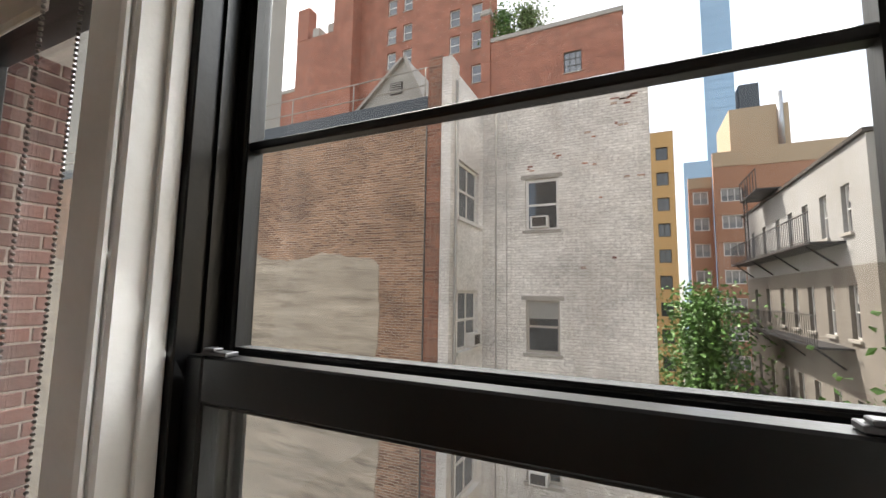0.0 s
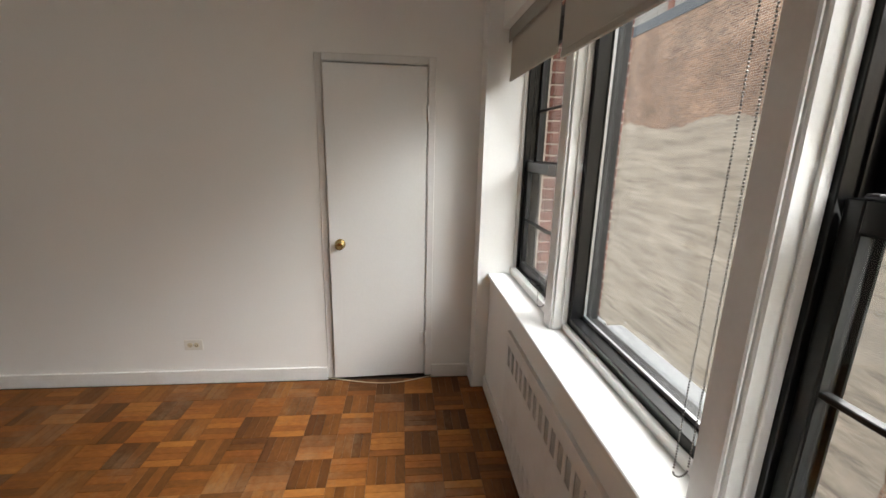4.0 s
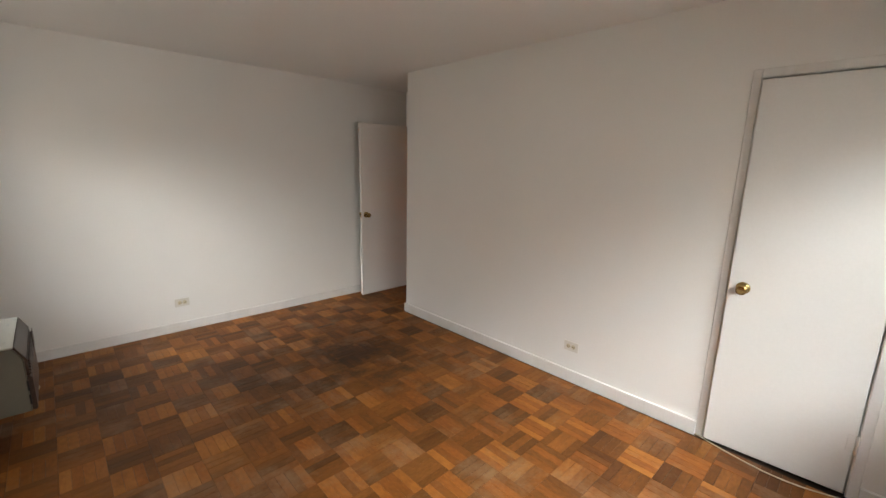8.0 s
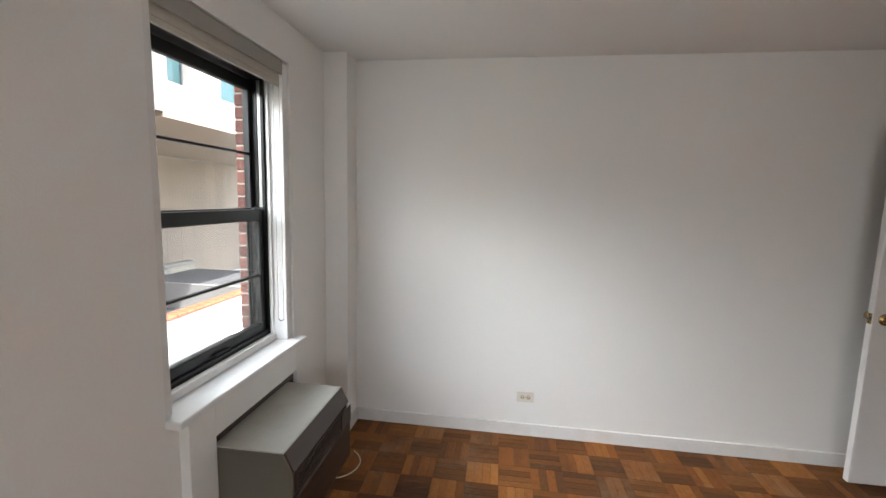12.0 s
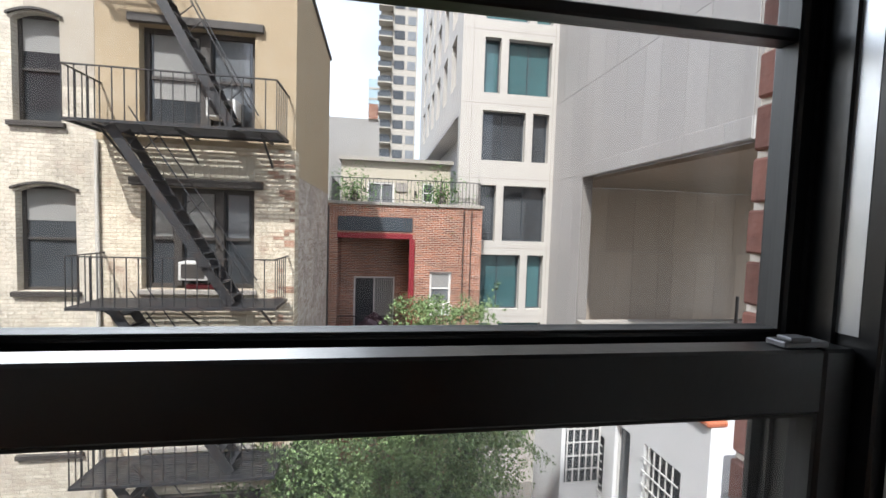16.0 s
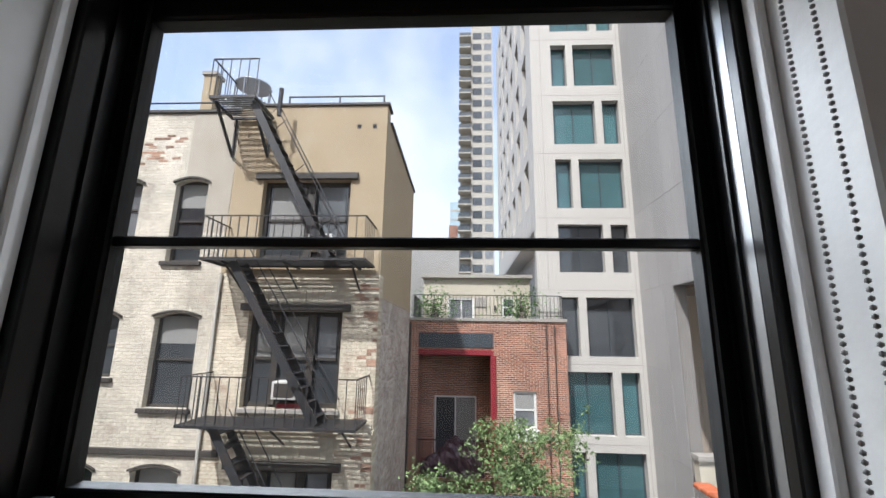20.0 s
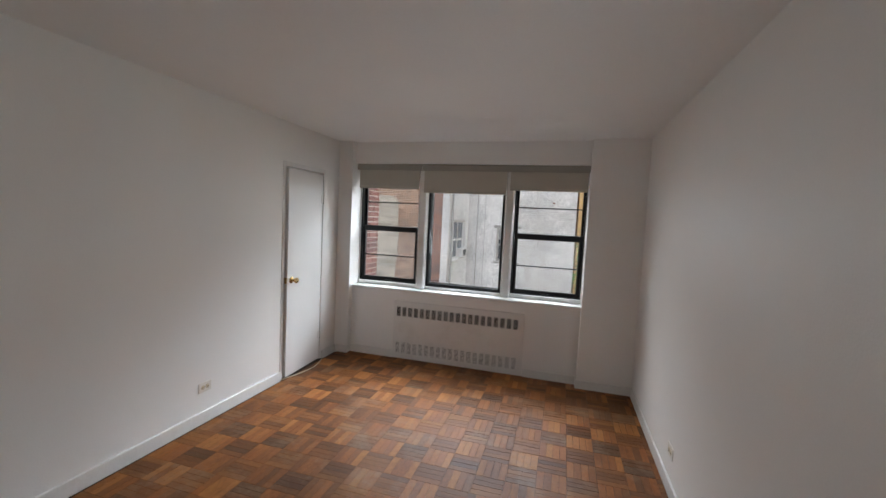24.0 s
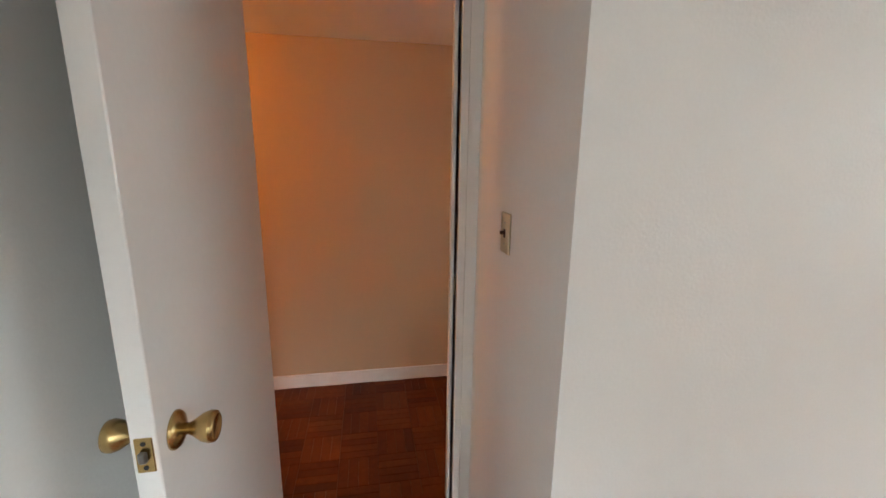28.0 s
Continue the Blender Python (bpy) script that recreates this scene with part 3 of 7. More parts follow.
# ---- windows ----
def double_hung(name, w, m, label, lift=True):
    """A black two-sash window, w wide, in its own frame: x along it, y outwards, z up."""
    win = empty(name, label=label, category="window")
    win["kind"] = "structure"
    win.matrix_basis = m
    z0, z1 = 0.83, 2.20
    fr = boxes([(0, 0.022, 0, 0.115, z0, z1), (w - 0.022, w, 0, 0.115, z0, z1), (0.022, w - 0.022, 0, 0.115, z1 - 0.045, z1), (0.022, w - 0.022, 0, 0.115, z0, z0 + 0.02)], 0.002)
    for s in (0.034, 0.06, 0.084):
        add_box(fr, 0.022, 0.027, s, s + 0.004, z0, z1)
        add_box(fr, w - 0.027, w - 0.022, s, s + 0.004, z0, z1)
    part("frame", fr, BLACK, win)

    def sash(tag, y0, y1, a, b, bottom, top, mz, st):
        s = part(tag, boxes([(0.024, st, y0, y1, a, b), (w - st, w - 0.024, y0, y1, a, b), (st, w - st, y0, y1, a, a + bottom), (st, w - st, y0, y1, b - top, b)], 0.0025), BLACK, win)
        g = part("pane", box(st - 0.004, w - st + 0.004, (y0 + y1) / 2 - 0.002, (y0 + y1) / 2 + 0.002, a + bottom - 0.004, b - top + 0.004), PANE, s)
        g.visible_shadow = False
        part("muntin", box(st - 0.002, w - st + 0.002, y0 + 0.004, y1 - 0.004, mz - 0.0062, mz + 0.0062, 0.002), BLACK, s)
        rim = bmesh.new()
        for r in ((st - 0.001, st + 0.004, a + bottom - 0.002, b - top + 0.002), (w - st - 0.004, w - st + 0.001, a + bottom - 0.002, b - top + 0.002)):
            add_box(rim, r[0], r[1], y0 + 0.003, y1 - 0.003, r[2], r[3])
        for zz in (a + bottom - 0.002, b - top - 0.003):
            add_box(rim, st + 0.004, w - st - 0.004, y0 + 0.003, y1 - 0.003, zz, zz + 0.005)
        part("gasket", rim, DARKRUB, s)
        return s

    low = sash("lower_sash", 0.014, 0.044, 0.846, 1.500, 0.048, 0.055, 1.155, 0.056)
    up = sash("upper_sash", 0.064, 0.092, 1.452, 2.150, 0.050, 0.050, 1.783, 0.042)
    for x in (0.07, w - 0.07):
        part("tilt_latch", boxes([(x - 0.022, x + 0.022, 0.018, 0.036, 1.5005, 1.506), (x - 0.018, x + 0.002, 0.016, 0.030, 1.506, 1.510)], 0.001), LATCH, low, "small grey tilt latch")
    if lift:
        part("lift_handle", box(w / 2 - 0.05, w / 2 + 0.05, -0.004, 0.014, 0.858, 0.868, 0.003), BLACK, low)
    scr = part("insect_screen", box(0.03, w - 0.03, 0.1000, 0.1006, 0.85, 1.49), SCREEN, win, "fine grey insect screen outside the lower sash")
    scr.visible_shadow = False
    part("screen_frame", boxes([(0.022, 0.034, 0.097, 0.103, 0.85, 1.50), (w - 0.034, w - 0.022, 0.097, 0.103, 0.85, 1.50), (0.034, w - 0.034, 0.097, 0.103, 1.488, 1.50)]), BLACK, win)
    part("balance_cover", box(w - 0.0225, w - 0.019, 0.016, 0.040, 1.51, 2.15), ALU, win)
    return win


NORTH = 4.962
double_hung("window_1", 0.755, pose(0.172, NORTH, 0), "black aluminium double hung window with thin muntins")
double_hung("window_3", 0.752, pose(1.990, NORTH, 0), "black aluminium double hung window with thin muntins")
double_hung("window_4", 0.800, pose(3.357, 1.445, 0, 0, 0, -90), "black aluminium double hung window beside the open view")

fixed = empty("window_2", (1.012, NORTH, 0), "black framed fixed picture window", "window")
fixed["kind"] = "structure"
FW = 0.893
part("frame", boxes([(0, 0.038, 0, 0.12, 0.83, 2.2), (FW - 0.038, FW, 0, 0.12, 0.83, 2.2), (0.038, FW - 0.038, 0, 0.12, 0.83, 0.868), (0.038, FW - 0.038, 0, 0.12, 2.15, 2.2)], 0.002), BLACK, fixed)
part("glazing_bead", boxes([(0.038, FW - 0.038, 0.052, 0.064, 0.868, 0.883), (0.038, 0.046, 0.052, 0.064, 0.883, 2.15), (FW - 0.046, FW - 0.038, 0.052, 0.064, 0.883, 2.15)], 0.001), ALU, fixed, "grey metal glazing bead")
big = part("pane", box(0.03, FW - 0.03, 0.068, 0.072, 0.86, 2.16), HAZY, fixed)
big.visible_shadow = False
part("outer_ledge", box(0.0, FW, 0.125, 0.26, 0.78, 0.82, 0.004), LEDGE, fixed, "grey ledge outside the glass in place of a pale reflection")

# white posts and stops between the windows
for name, rows in (("window_post_1", [(0.925, 1.014, 4.898, 5.06, 0.803, 2.215), (0.932, 1.007, 4.886, 4.898, 0.803, 2.215)]), ("window_post_2", [(1.903, 1.992, 4.898, 5.06, 0.803, 2.215), (1.910, 1.985, 4.886, 4.898, 0.803, 2.215)])):
    post = empty(name, label="white painted window post with stepped trim", category="window post")
    post["kind"] = "structure"
    for r in rows:
        part("post_face", box(*r, 0.004), TRIM, post)
for i, r in enumerate([(0.171, 0.180, 4.94, 4.961, 0.83, 2.2), (0.920, 0.9245, 4.935, 4.961, 0.83, 2.2), (1.0145, 1.022, 4.935, 4.961, 0.83, 2.2), (1.895, 1.9025, 4.935, 4.961, 0.83, 2.2), (1.9925, 2.001, 4.935, 4.961, 0.83, 2.2), (2.730, 2.739, 4.94, 4.961, 0.83, 2.2)]):
    structure("window_stop_%d" % (i + 1), box(*r, 0.002), TRIM, "thin white painted window stop", "trim")
structure("window_apron", boxes([(0.171, 0.924, 4.925, 4.961, 0.803, 0.845), (2.0, 2.739, 4.925, 4.961, 0.803, 0.845), (1.016, 1.901, 4.94, 4.961, 0.803, 0.836)], 0.003), TRIM, "white painted strip under the sashes", "trim")
# casing of the east window
for i, r in enumerate([(3.262, 3.355, 0.592, 0.644, 0.79, 2.24), (3.262, 3.355, 1.446, 1.488, 0.79, 2.24), (3.262, 3.355, 0.644, 1.446, 2.20, 2.24), (3.325, 3.355, 0.644, 1.446, 0.79, 0.828)]):
    structure("window_casing_%d" % (i + 1), box(*r, 0.003), TRIM, "white painted casing inside the window opening", "trim")
for i, r in enumerate([(3.335, 3.355, 0.645, 0.656, 0.828, 2.2), (3.335, 3.355, 1.434, 1.445, 0.828, 2.2)]):
    structure("window_bead_%d" % (i + 1), box(*r, 0.002), TRIM, "thin white painted window bead", "trim")


# ---- roller shades ----
def bead_chain(parent, a, b, drop, top):
    """A loop of steel beads hanging from top down to drop between two strands."""
    bm = bmesh.new()
    proto = bmesh.new()
    bmesh.ops.create_icosphere(proto, subdivisions=1, radius=0.0026)
    vs = [v.co.copy() for v in proto.verts]
    fs = [[v.index for v in f.verts] for f in proto.faces]
    proto.free()
    a, b = Vector(a), Vector(b)
    half = (b - a).length / 2
    pts = []
    n = int((top - drop - half) / 0.0068)
    for i in range(n):
        pts.append(Vector((a.x, a.y, top - i * 0.0068)))
        pts.append(Vector((b.x, b.y, top - i * 0.0068)))
    mid = (a + b) / 2
    for i in range(1, 12):
        t = math.pi * i / 12
        pts.append(Vector((mid.x, mid.y, 0)) + (a - mid) * math.cos(t) + Vector((0, 0, drop + half - half * math.sin(t))))
    for p in pts:
        made = [bm.verts.new(v + p) for v in vs]
        for f in fs:
            bm.faces.new([made[i] for i in f])
    return part("bead_chain", bm, STEEL, parent, "grey steel bead chain", True)


def shade(w, m, bottom, label, strands, drop, top=2.2, over=0.014, head=0.0125):
    sh = empty("roller_shade", label=label, category="roller shade", group="roller shades of the windows")
    sh.matrix_basis = m
    part("roller", rod((0.012, 0, top - 0.026), (w - 0.012, 0, top - 0.026), 0.021, 20), FABRIC, sh, "rolled up fabric on the tube", True)
    part("fabric", box(0.014, w - 0.014, 0.019, 0.0205, bottom + 0.012, top - 0.03), FABRIC, sh)
    part("hem_bar", box(0.014, w - 0.014, 0.0145, 0.025, bottom, bottom + 0.028, 0.004), FABRIC, sh)
    part("valance", boxes([(-over, w + over, -0.026, 0.034, top + 0.006, top + head), (-over, w + over, 0.030, 0.034, top - 0.058, top + 0.006)], 0.0015), VALANCE, sh, "grey fabric covered valance")
    for x in (0.0, w - 0.006):
        part("bracket", boxes([(x, x + 0.006, -0.028, 0.03, top - 0.055, top)], 0.002), PLATE, sh)
    bead_chain(sh, strands[0], strands[1], drop, top - 0.026)
    return sh


shade(0.764, pose(0.950, 4.868, 0, 0, 0, 180), 1.935, "beige fabric roller shade pulled up above the window", ((0.012, -0.012, 0), (0.012, 0.020, 0)), 0.88)
shade(0.945, pose(1.928, 4.862, 0, 0, 0, 180), 1.900, "beige fabric roller shade pulled up above the picture window", ((0.010, -0.012, 0), (0.010, 0.022, 0)), 0.87)
shade(0.800, pose(2.738, 4.868, 0, 0, 0, 180), 1.950, "beige fabric roller shade pulled up above the window", ((0.010, -0.012, 0), (0.010, 0.020, 0)), 0.95)
shade(0.842, pose(3.292, 0.646, 0, 0, 0, 90), 2.115, "beige fabric roller shade rolled up at the window head", ((0.010, -0.013, 0), (0.010, 0.018, 0)), 0.90, 2.235, 0.0, 0.012)


# ---- radiator cover under the north windows ----
rc = empty("radiator_cover", (0.72, 4.80, 0), "white painted sheet metal radiator cover with slotted grilles", "radiator cover")
RCW = 1.47
slots_up = [0.035 + i * 0.0697 for i in range(20)]
holes = [(u, u + 0.046, 0.495, 0.600) for u in slots_up] + [(u, u + 0.046, 0.070, 0.195) for u in slots_up]
part("front_panel", panel("y", -0.018, -0.015, 0.0, RCW, 0.015, 0.665, holes), TRIM, rc)
part("rim", boxes([(0, 0.004, -0.015, -0.001, 0.015, 0.665), (RCW - 0.004, RCW, -0.015, -0.001, 0.015, 0.665), (0.004, RCW - 0.004, -0.015, -0.001, 0.661, 0.665)]), TRIM, rc)
# Black sheet stands in for the shade behind the slots
part("backing", box(0.006, RCW - 0.006, -0.0035, -0.0015, 0.03, 0.655), DARK, rc, "black sheet in place of the shaded gap behind the grille")
for z0, z1, kind in ((0.495, 0.600, "upper_grille"), (0.070, 0.195, "lower_grille")):
    for u in slots_up:
        bm = bmesh.new()
        for k in range(9):
            z = z0 + (z1 - z0) * (k + 0.5) / 9
            add_box(bm, u, u + 0.046, -0.0165, -0.0085, z - (0.0012 if z0 > 0.3 else 0.0037), z + (0.0012 if z0 > 0.3 else 0.0037))
        part(kind, bm, TRIM, rc)

# ---- wall heater and cooler unit under the east window ----
structure("apron_east", boxes([(3.208, 3.2495, 1.299, 1.44, 0.10, 0.7595), (3.208, 3.2495, 0.60, 0.650, 0.10, 0.7595), (3.208, 3.2495, 0.6505, 1.2985, 0.625, 0.7595)], 0.002), WALL, "white painted boxed apron below the window sill", "trim")
unit = empty("through_wall_air_conditioner", (2.90, 0.0, 0), "olive grey air conditioner with brown front under the window", "air conditioner")
body = bmesh.new()
prof = [(0.035, 0.575), (0.0, 0.505), (0.0, 0.205), (0.38, 0.205), (0.38, 0.575)]
vs0 = [body.verts.new((x, 1.293, z)) for x, z in prof]
vs1 = [body.verts.new((x, 0.715, z)) for x, z in prof]
body.faces.new(vs0)
body.faces.new(vs1[::-1])
for i in range(5):
    j = (i + 1) % 5
    body.faces.new((vs0[i], vs1[i], vs1[j], vs0[j]))
bmesh.ops.recalc_face_normals(body, faces=body.faces)
bmesh.ops.bevel(body, geom=list(body.edges), offset=0.004, segments=1, affect="EDGES")
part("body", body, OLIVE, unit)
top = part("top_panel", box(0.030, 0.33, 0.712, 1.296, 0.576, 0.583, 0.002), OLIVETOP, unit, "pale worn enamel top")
for yy in (0.86, 1.19):
    part("screw", rod((0.065, yy, 0.583), (0.065, yy, 0.5845), 0.005, 10), ALU, top)
front = part("front_grille", boxes([(-0.022, -0.001, 0.715, 1.291, 0.207, 0.400)], 0.005), BROWN, unit, "dark brown wood grain front")
part("air_outlet", boxes([(-0.014, -0.001, 0.745, 1.275, 0.405, 0.498)] + [(-0.022, -0.014, 0.75, 1.27, 0.410 + i * 0.018, 0.416 + i * 0.018) for i in range(5)], 0.001), BROWN, unit)
bezel = bmesh.new()
rows = [[bezel.verts.new((x, y, z)) for x, z in ((0.034, 0.577), (-0.003, 0.502), (-0.012, 0.506), (0.026, 0.582))] for y in (0.716, 1.291)]
for i in range(4):
    bezel.faces.new((rows[0][i], rows[1][i], rows[1][(i + 1) % 4], rows[0][(i + 1) % 4]))
bezel.faces.new(rows[0][::-1])
bezel.faces.new(rows[1])
bmesh.ops.recalc_face_normals(bezel, faces=bezel.faces)
part("sloping_bezel", bezel, BROWN, unit, "sloping brown strip along the top of the front")
part("control_door", box(-0.026, -0.023, 0.72, 0.84, 0.408, 0.498, 0.001), BROWN, unit, "brown flap over the controls")
for zz in (0.245, 0.325):
    part("inlet_slot", box(-0.004, 0.004, 1.286, 1.2945, zz, zz + 0.055), DARK, unit)
part("wall_collar", boxes([(0.325, 0.348, 0.655, 1.296, 0.584, 0.622), (0.325, 0.348, 0.655, 0.712, 0.15, 0.584)], 0.004), BROWN, unit, "brown gasket frame round the opening")
part("sleeve", boxes([(0.352, 0.44, 0.665, 1.295, 0.165, 0.20)]), DARK, unit)


def cable(name, pts, r, material, label):
    cu = bpy.data.curves.new(name, "CURVE")
    cu.dimensions, cu.bevel_depth, cu.bevel_resolution = "3D", r, 3
    sp = cu.splines.new("NURBS")
    sp.points.add(len(pts) - 1)
    for p, q in zip(sp.points, pts):
        p.co = (*q, 1)
    sp.use_endpoint_u, sp.order_u = True, 4
    cu.materials.append(material)
    return tagged(new(name, cu), label, "cable")


cable("floor_cable", [(0.012, 3.74, 0.004), (0.03, 3.80, 0.004), (0.075, 3.95, 0.004), (0.105, 4.12, 0.004), (0.085, 4.28, 0.004), (0.04, 4.38, 0.004), (0.02, 4.46, 0.004)], 0.0035, CABLE, "thin cream cable lying on the floor along the door")
cable("unit_cord", [(3.05, 0.74, 0.18), (3.04, 0.70, 0.06), (3.00, 0.66, 0.004), (2.93, 0.60, 0.0035), (2.895, 0.53, 0.0035), (2.905, 0.44, 0.0035), (2.98, 0.38, 0.0035)], 0.0035, CABLE, "cream power cord curled on the floor below the unit")


# ---- outlets and switch ----
def outlet(m, label):
    """A duplex outlet lying on its side; z points out of the wall, x along it."""
    ob = empty("power_outlet", label=label, category="power outlet", group="power outlets on the walls")
    ob.matrix_basis = m
    part("plate", box(-0.057, 0.057, -0.036, 0.036, 0.0, 0.006, 0.002), OUTLET, ob)
    for x in (-0.02, 0.02):
        s = part("socket", lathe([(0.0165, 0.006), (0.0165, 0.008), (0.0155, 0.0085)], 20, Matrix.Translation((x, 0, 0))), CREAM, ob)
        part("slot", boxes([(x - 0.0075, x - 0.005, -0.006, 0.004, 0.0085, 0.009), (x + 0.005, x + 0.0075, -0.006, 0.004, 0.0085, 0.009), (x - 0.002, x + 0.002, -0.012, -0.008, 0.0085, 0.009)]), DARK, s)
    part("screw", lathe([(0.003, 0.006), (0.003, 0.0075)], 10), ALU, ob)
    return ob


outlet(Matrix(((0, 0, 1, 0.001), (1, 0, 0, 2.878), (0, 1, 0, 0.268), (0, 0, 0, 1))), "white power outlet low on the wall")
outlet(Matrix(((-1, 0, 0, 1.920), (0, 0, 1, 0.001), (0, 1, 0, 0.270), (0, 0, 0, 1))), "white power outlet low on the wall")
outlet(Matrix(((0, 0, -1, 3.249), (-1, 0, 0, 3.235), (0, 1, 0, 0.250), (0, 0, 0, 1))), "white power outlet low on the wall")
swt = empty("light_switch", (-0.375, 0.904, 1.235), "cream light switch plate with a dark toggle", "light switch")
part("plate", box(-0.035, 0.035, -0.006, 0.0, -0.058, 0.058, 0.002), CREAM, swt)
part("toggle", boxes([(-0.006, 0.006, -0.009, -0.006, -0.012, 0.012), (-0.0045, 0.0045, -0.020, -0.008, -0.003, 0.007)], 0.001), BROWN, swt, "dark brown toggle")
for zz in (-0.03, 0.03):
    part("screw", rod((0, -0.006, zz), (0, -0.0072, zz), 0.003, 10), ALU, swt)

# ---- hall lamp ----
lamp = empty("ceiling_lamp", (-1.30, -0.95, 2.075), "warm glowing ceiling lamp in the hall", "ceiling lamp")
part("canopy", lathe([(0.07, 0.0), (0.07, -0.02), (0.03, -0.03)], 24), BRASS, lamp, "", True)
GLOW = bpy.data.materials.new("warm_globe")
GLOW.use_nodes = True
GLOW.node_tree.nodes["Principled BSDF"].inputs["Emission Color"].default_value = (1.0, 0.34, 0.06, 1)
GLOW.node_tree.nodes["Principled BSDF"].inputs["Emission Strength"].default_value = 5.5
part("globe", lathe([(0.03, -0.03), (0.08, -0.06), (0.09, -0.10), (0.06, -0.15), (0.01, -0.165)], 24), GLOW, lamp, "", True)

# ---- materials of the street side ----
OWNBRICK = mat("red_brick", (0.20, 0.082, 0.06), 0.85, vary=0.35, scale=4, fine=60, bump=0.35, per_object=0.9)
MORTAR = mat("mortar", (0.60, 0.54, 0.46), 0.9, vary=0.15, scale=5, fine=80, bump=0.3)
BROWNWALL = brick_mat("brown_party_brick", (0.17, 0.082, 0.049), (0.43, 0.245, 0.150), (0.43, 0.335, 0.25), course=0.051, length=0.158, dirt=(0.17, 0.105, 0.075), dirt_scale=0.5, dirt_amount=0.4, bump=1.0, joint=0.009)
PIERBRICK = brick_mat("dark_red_pier_brick", (0.16, 0.075, 0.05), (0.33, 0.14, 0.085), (0.30, 0.22, 0.17), dirt=(0.13, 0.08, 0.06), dirt_scale=1.0)
STUCCO = mat("cement_render", (0.41, 0.35, 0.275), 0.9, vary=0.5, scale=1.6, fine=16, bump=1.0, dirt=(0.15, 0.12, 0.092), dirt_scale=2.6, dirt_amount=0.7, stretch=(0.38, 1, 2.6))
WHITEBRICK = brick_mat("white_painted_brick", (0.71, 0.68, 0.635), (0.80, 0.77, 0.73), (0.55, 0.52, 0.475), course=0.053, length=0.16, dirt=(0.54, 0.49, 0.43), dirt_scale=0.8, dirt_amount=0.35, stain=(0.47, 0.415, 0.355), bump=1.0)
WHITEBRICKX = brick_mat("white_painted_brick_side", (0.74, 0.73, 0.70), (0.80, 0.79, 0.76), (0.70, 0.68, 0.65), course=0.053, length=0.16, dirt=(0.56, 0.48, 0.42), dirt_amount=0.4, stain=(0.48, 0.42, 0.34), axis="y", bump=0.6)
CREAMBRICK = brick_mat("cream_painted_brick", (0.585, 0.53, 0.43), (0.675, 0.62, 0.51), (0.47, 0.42, 0.34), length=0.205, dirt=(0.44, 0.34, 0.27), dirt_scale=2.6, dirt_amount=0.38, stain=(0.52, 0.48, 0.42), axis="y", bump=0.9)
CREAMBRICK2 = brick_mat("warm_painted_brick", (0.59, 0.52, 0.40), (0.68, 0.61, 0.48), (0.47, 0.40, 0.30), length=0.205, dirt=(0.30, 0.17, 0.115), dirt_scale=2.2, dirt_amount=0.55, stain=(0.50, 0.43, 0.31), axis="y", bump=0.9)
MIXBRICK = brick_mat("whitewashed_brick", (0.33, 0.25, 0.205), (0.60, 0.55, 0.50), (0.50, 0.46, 0.42), length=0.19, dirt=(0.64, 0.61, 0.57), dirt_scale=1.4, dirt_amount=0.6, bump=0.9)
PATCH = mat("pale_cement_patch", (0.45, 0.405, 0.335), 0.9, vary=0.12, scale=1.1, fine=16, bump=0.3, dirt=(0.36, 0.31, 0.24), dirt_scale=1.6, dirt_amount=0.5)
TANSTUCCO = mat("tan_stucco", (0.40, 0.315, 0.205), 0.9, vary=0.10, scale=0.8, fine=18, bump=0.35, dirt=(0.48, 0.41, 0.30), dirt_scale=1.3, dirt_amount=0.5)
RUSTBRICK = brick_mat("orange_red_brick", (0.15, 0.043, 0.026), (0.42, 0.150, 0.080), (0.56, 0.47, 0.38), dirt=(0.22, 0.08, 0.055), dirt_scale=0.9, dirt_amount=0.25, axis="y", bump=1.0, joint=0.011)
FARRED = brick_mat("far_red_brick", (0.29, 0.115, 0.075), (0.35, 0.145, 0.095), (0.32, 0.20, 0.15), dirt=(0.23, 0.11, 0.08), dirt_scale=0.2, dirt_amount=0.5, course=0.2, length=0.6, bump=0.2)
PANELW = mat("pale_concrete_panel", (0.39, 0.375, 0.36), 0.6, vary=0.12, scale=0.5, fine=9, bump=0.08, per_object=0.5, dirt=(0.37, 0.345, 0.325), dirt_scale=0.4, dirt_amount=0.3, stretch=(1, 1, 0.4))
PANELT = mat("tan_concrete_panel", (0.345, 0.28, 0.22), 0.7, vary=0.16, scale=0.6, fine=9, bump=0.08, per_object=0.7, dirt=(0.26, 0.22, 0.185), dirt_scale=0.5, dirt_amount=0.4, stretch=(1, 1, 0.3))
# Lighter, warmer copy of the panel: sunlight on these faces is put into its colour
PANELSUN = mat("sunlit_concrete_panel", (0.48, 0.455, 0.415), 0.6, vary=0.08, scale=0.5, fine=9, bump=0.08, dirt=(0.40, 0.375, 0.34), dirt_scale=0.4, dirt_amount=0.3, stretch=(1, 1, 0.4))
JOINT = mat("panel_joint", (0.22, 0.205, 0.19), 0.9, vary=0.1, bump=0)
IRON = mat("black_iron", (0.030, 0.031, 0.034), 0.5, vary=0.25, scale=6, fine=40, bump=0.1, dirt=(0.10, 0.055, 0.035), dirt_scale=5, dirt_amount=0.35)
DARKTRIM = mat("dark_painted_wood", (0.055, 0.048, 0.042), 0.6, vary=0.2, scale=5, fine=50, bump=0.1)
WHITEWOOD = mat("white_window_wood", (0.68, 0.67, 0.64), 0.5, vary=0.08, scale=6, fine=50, bump=0.06)
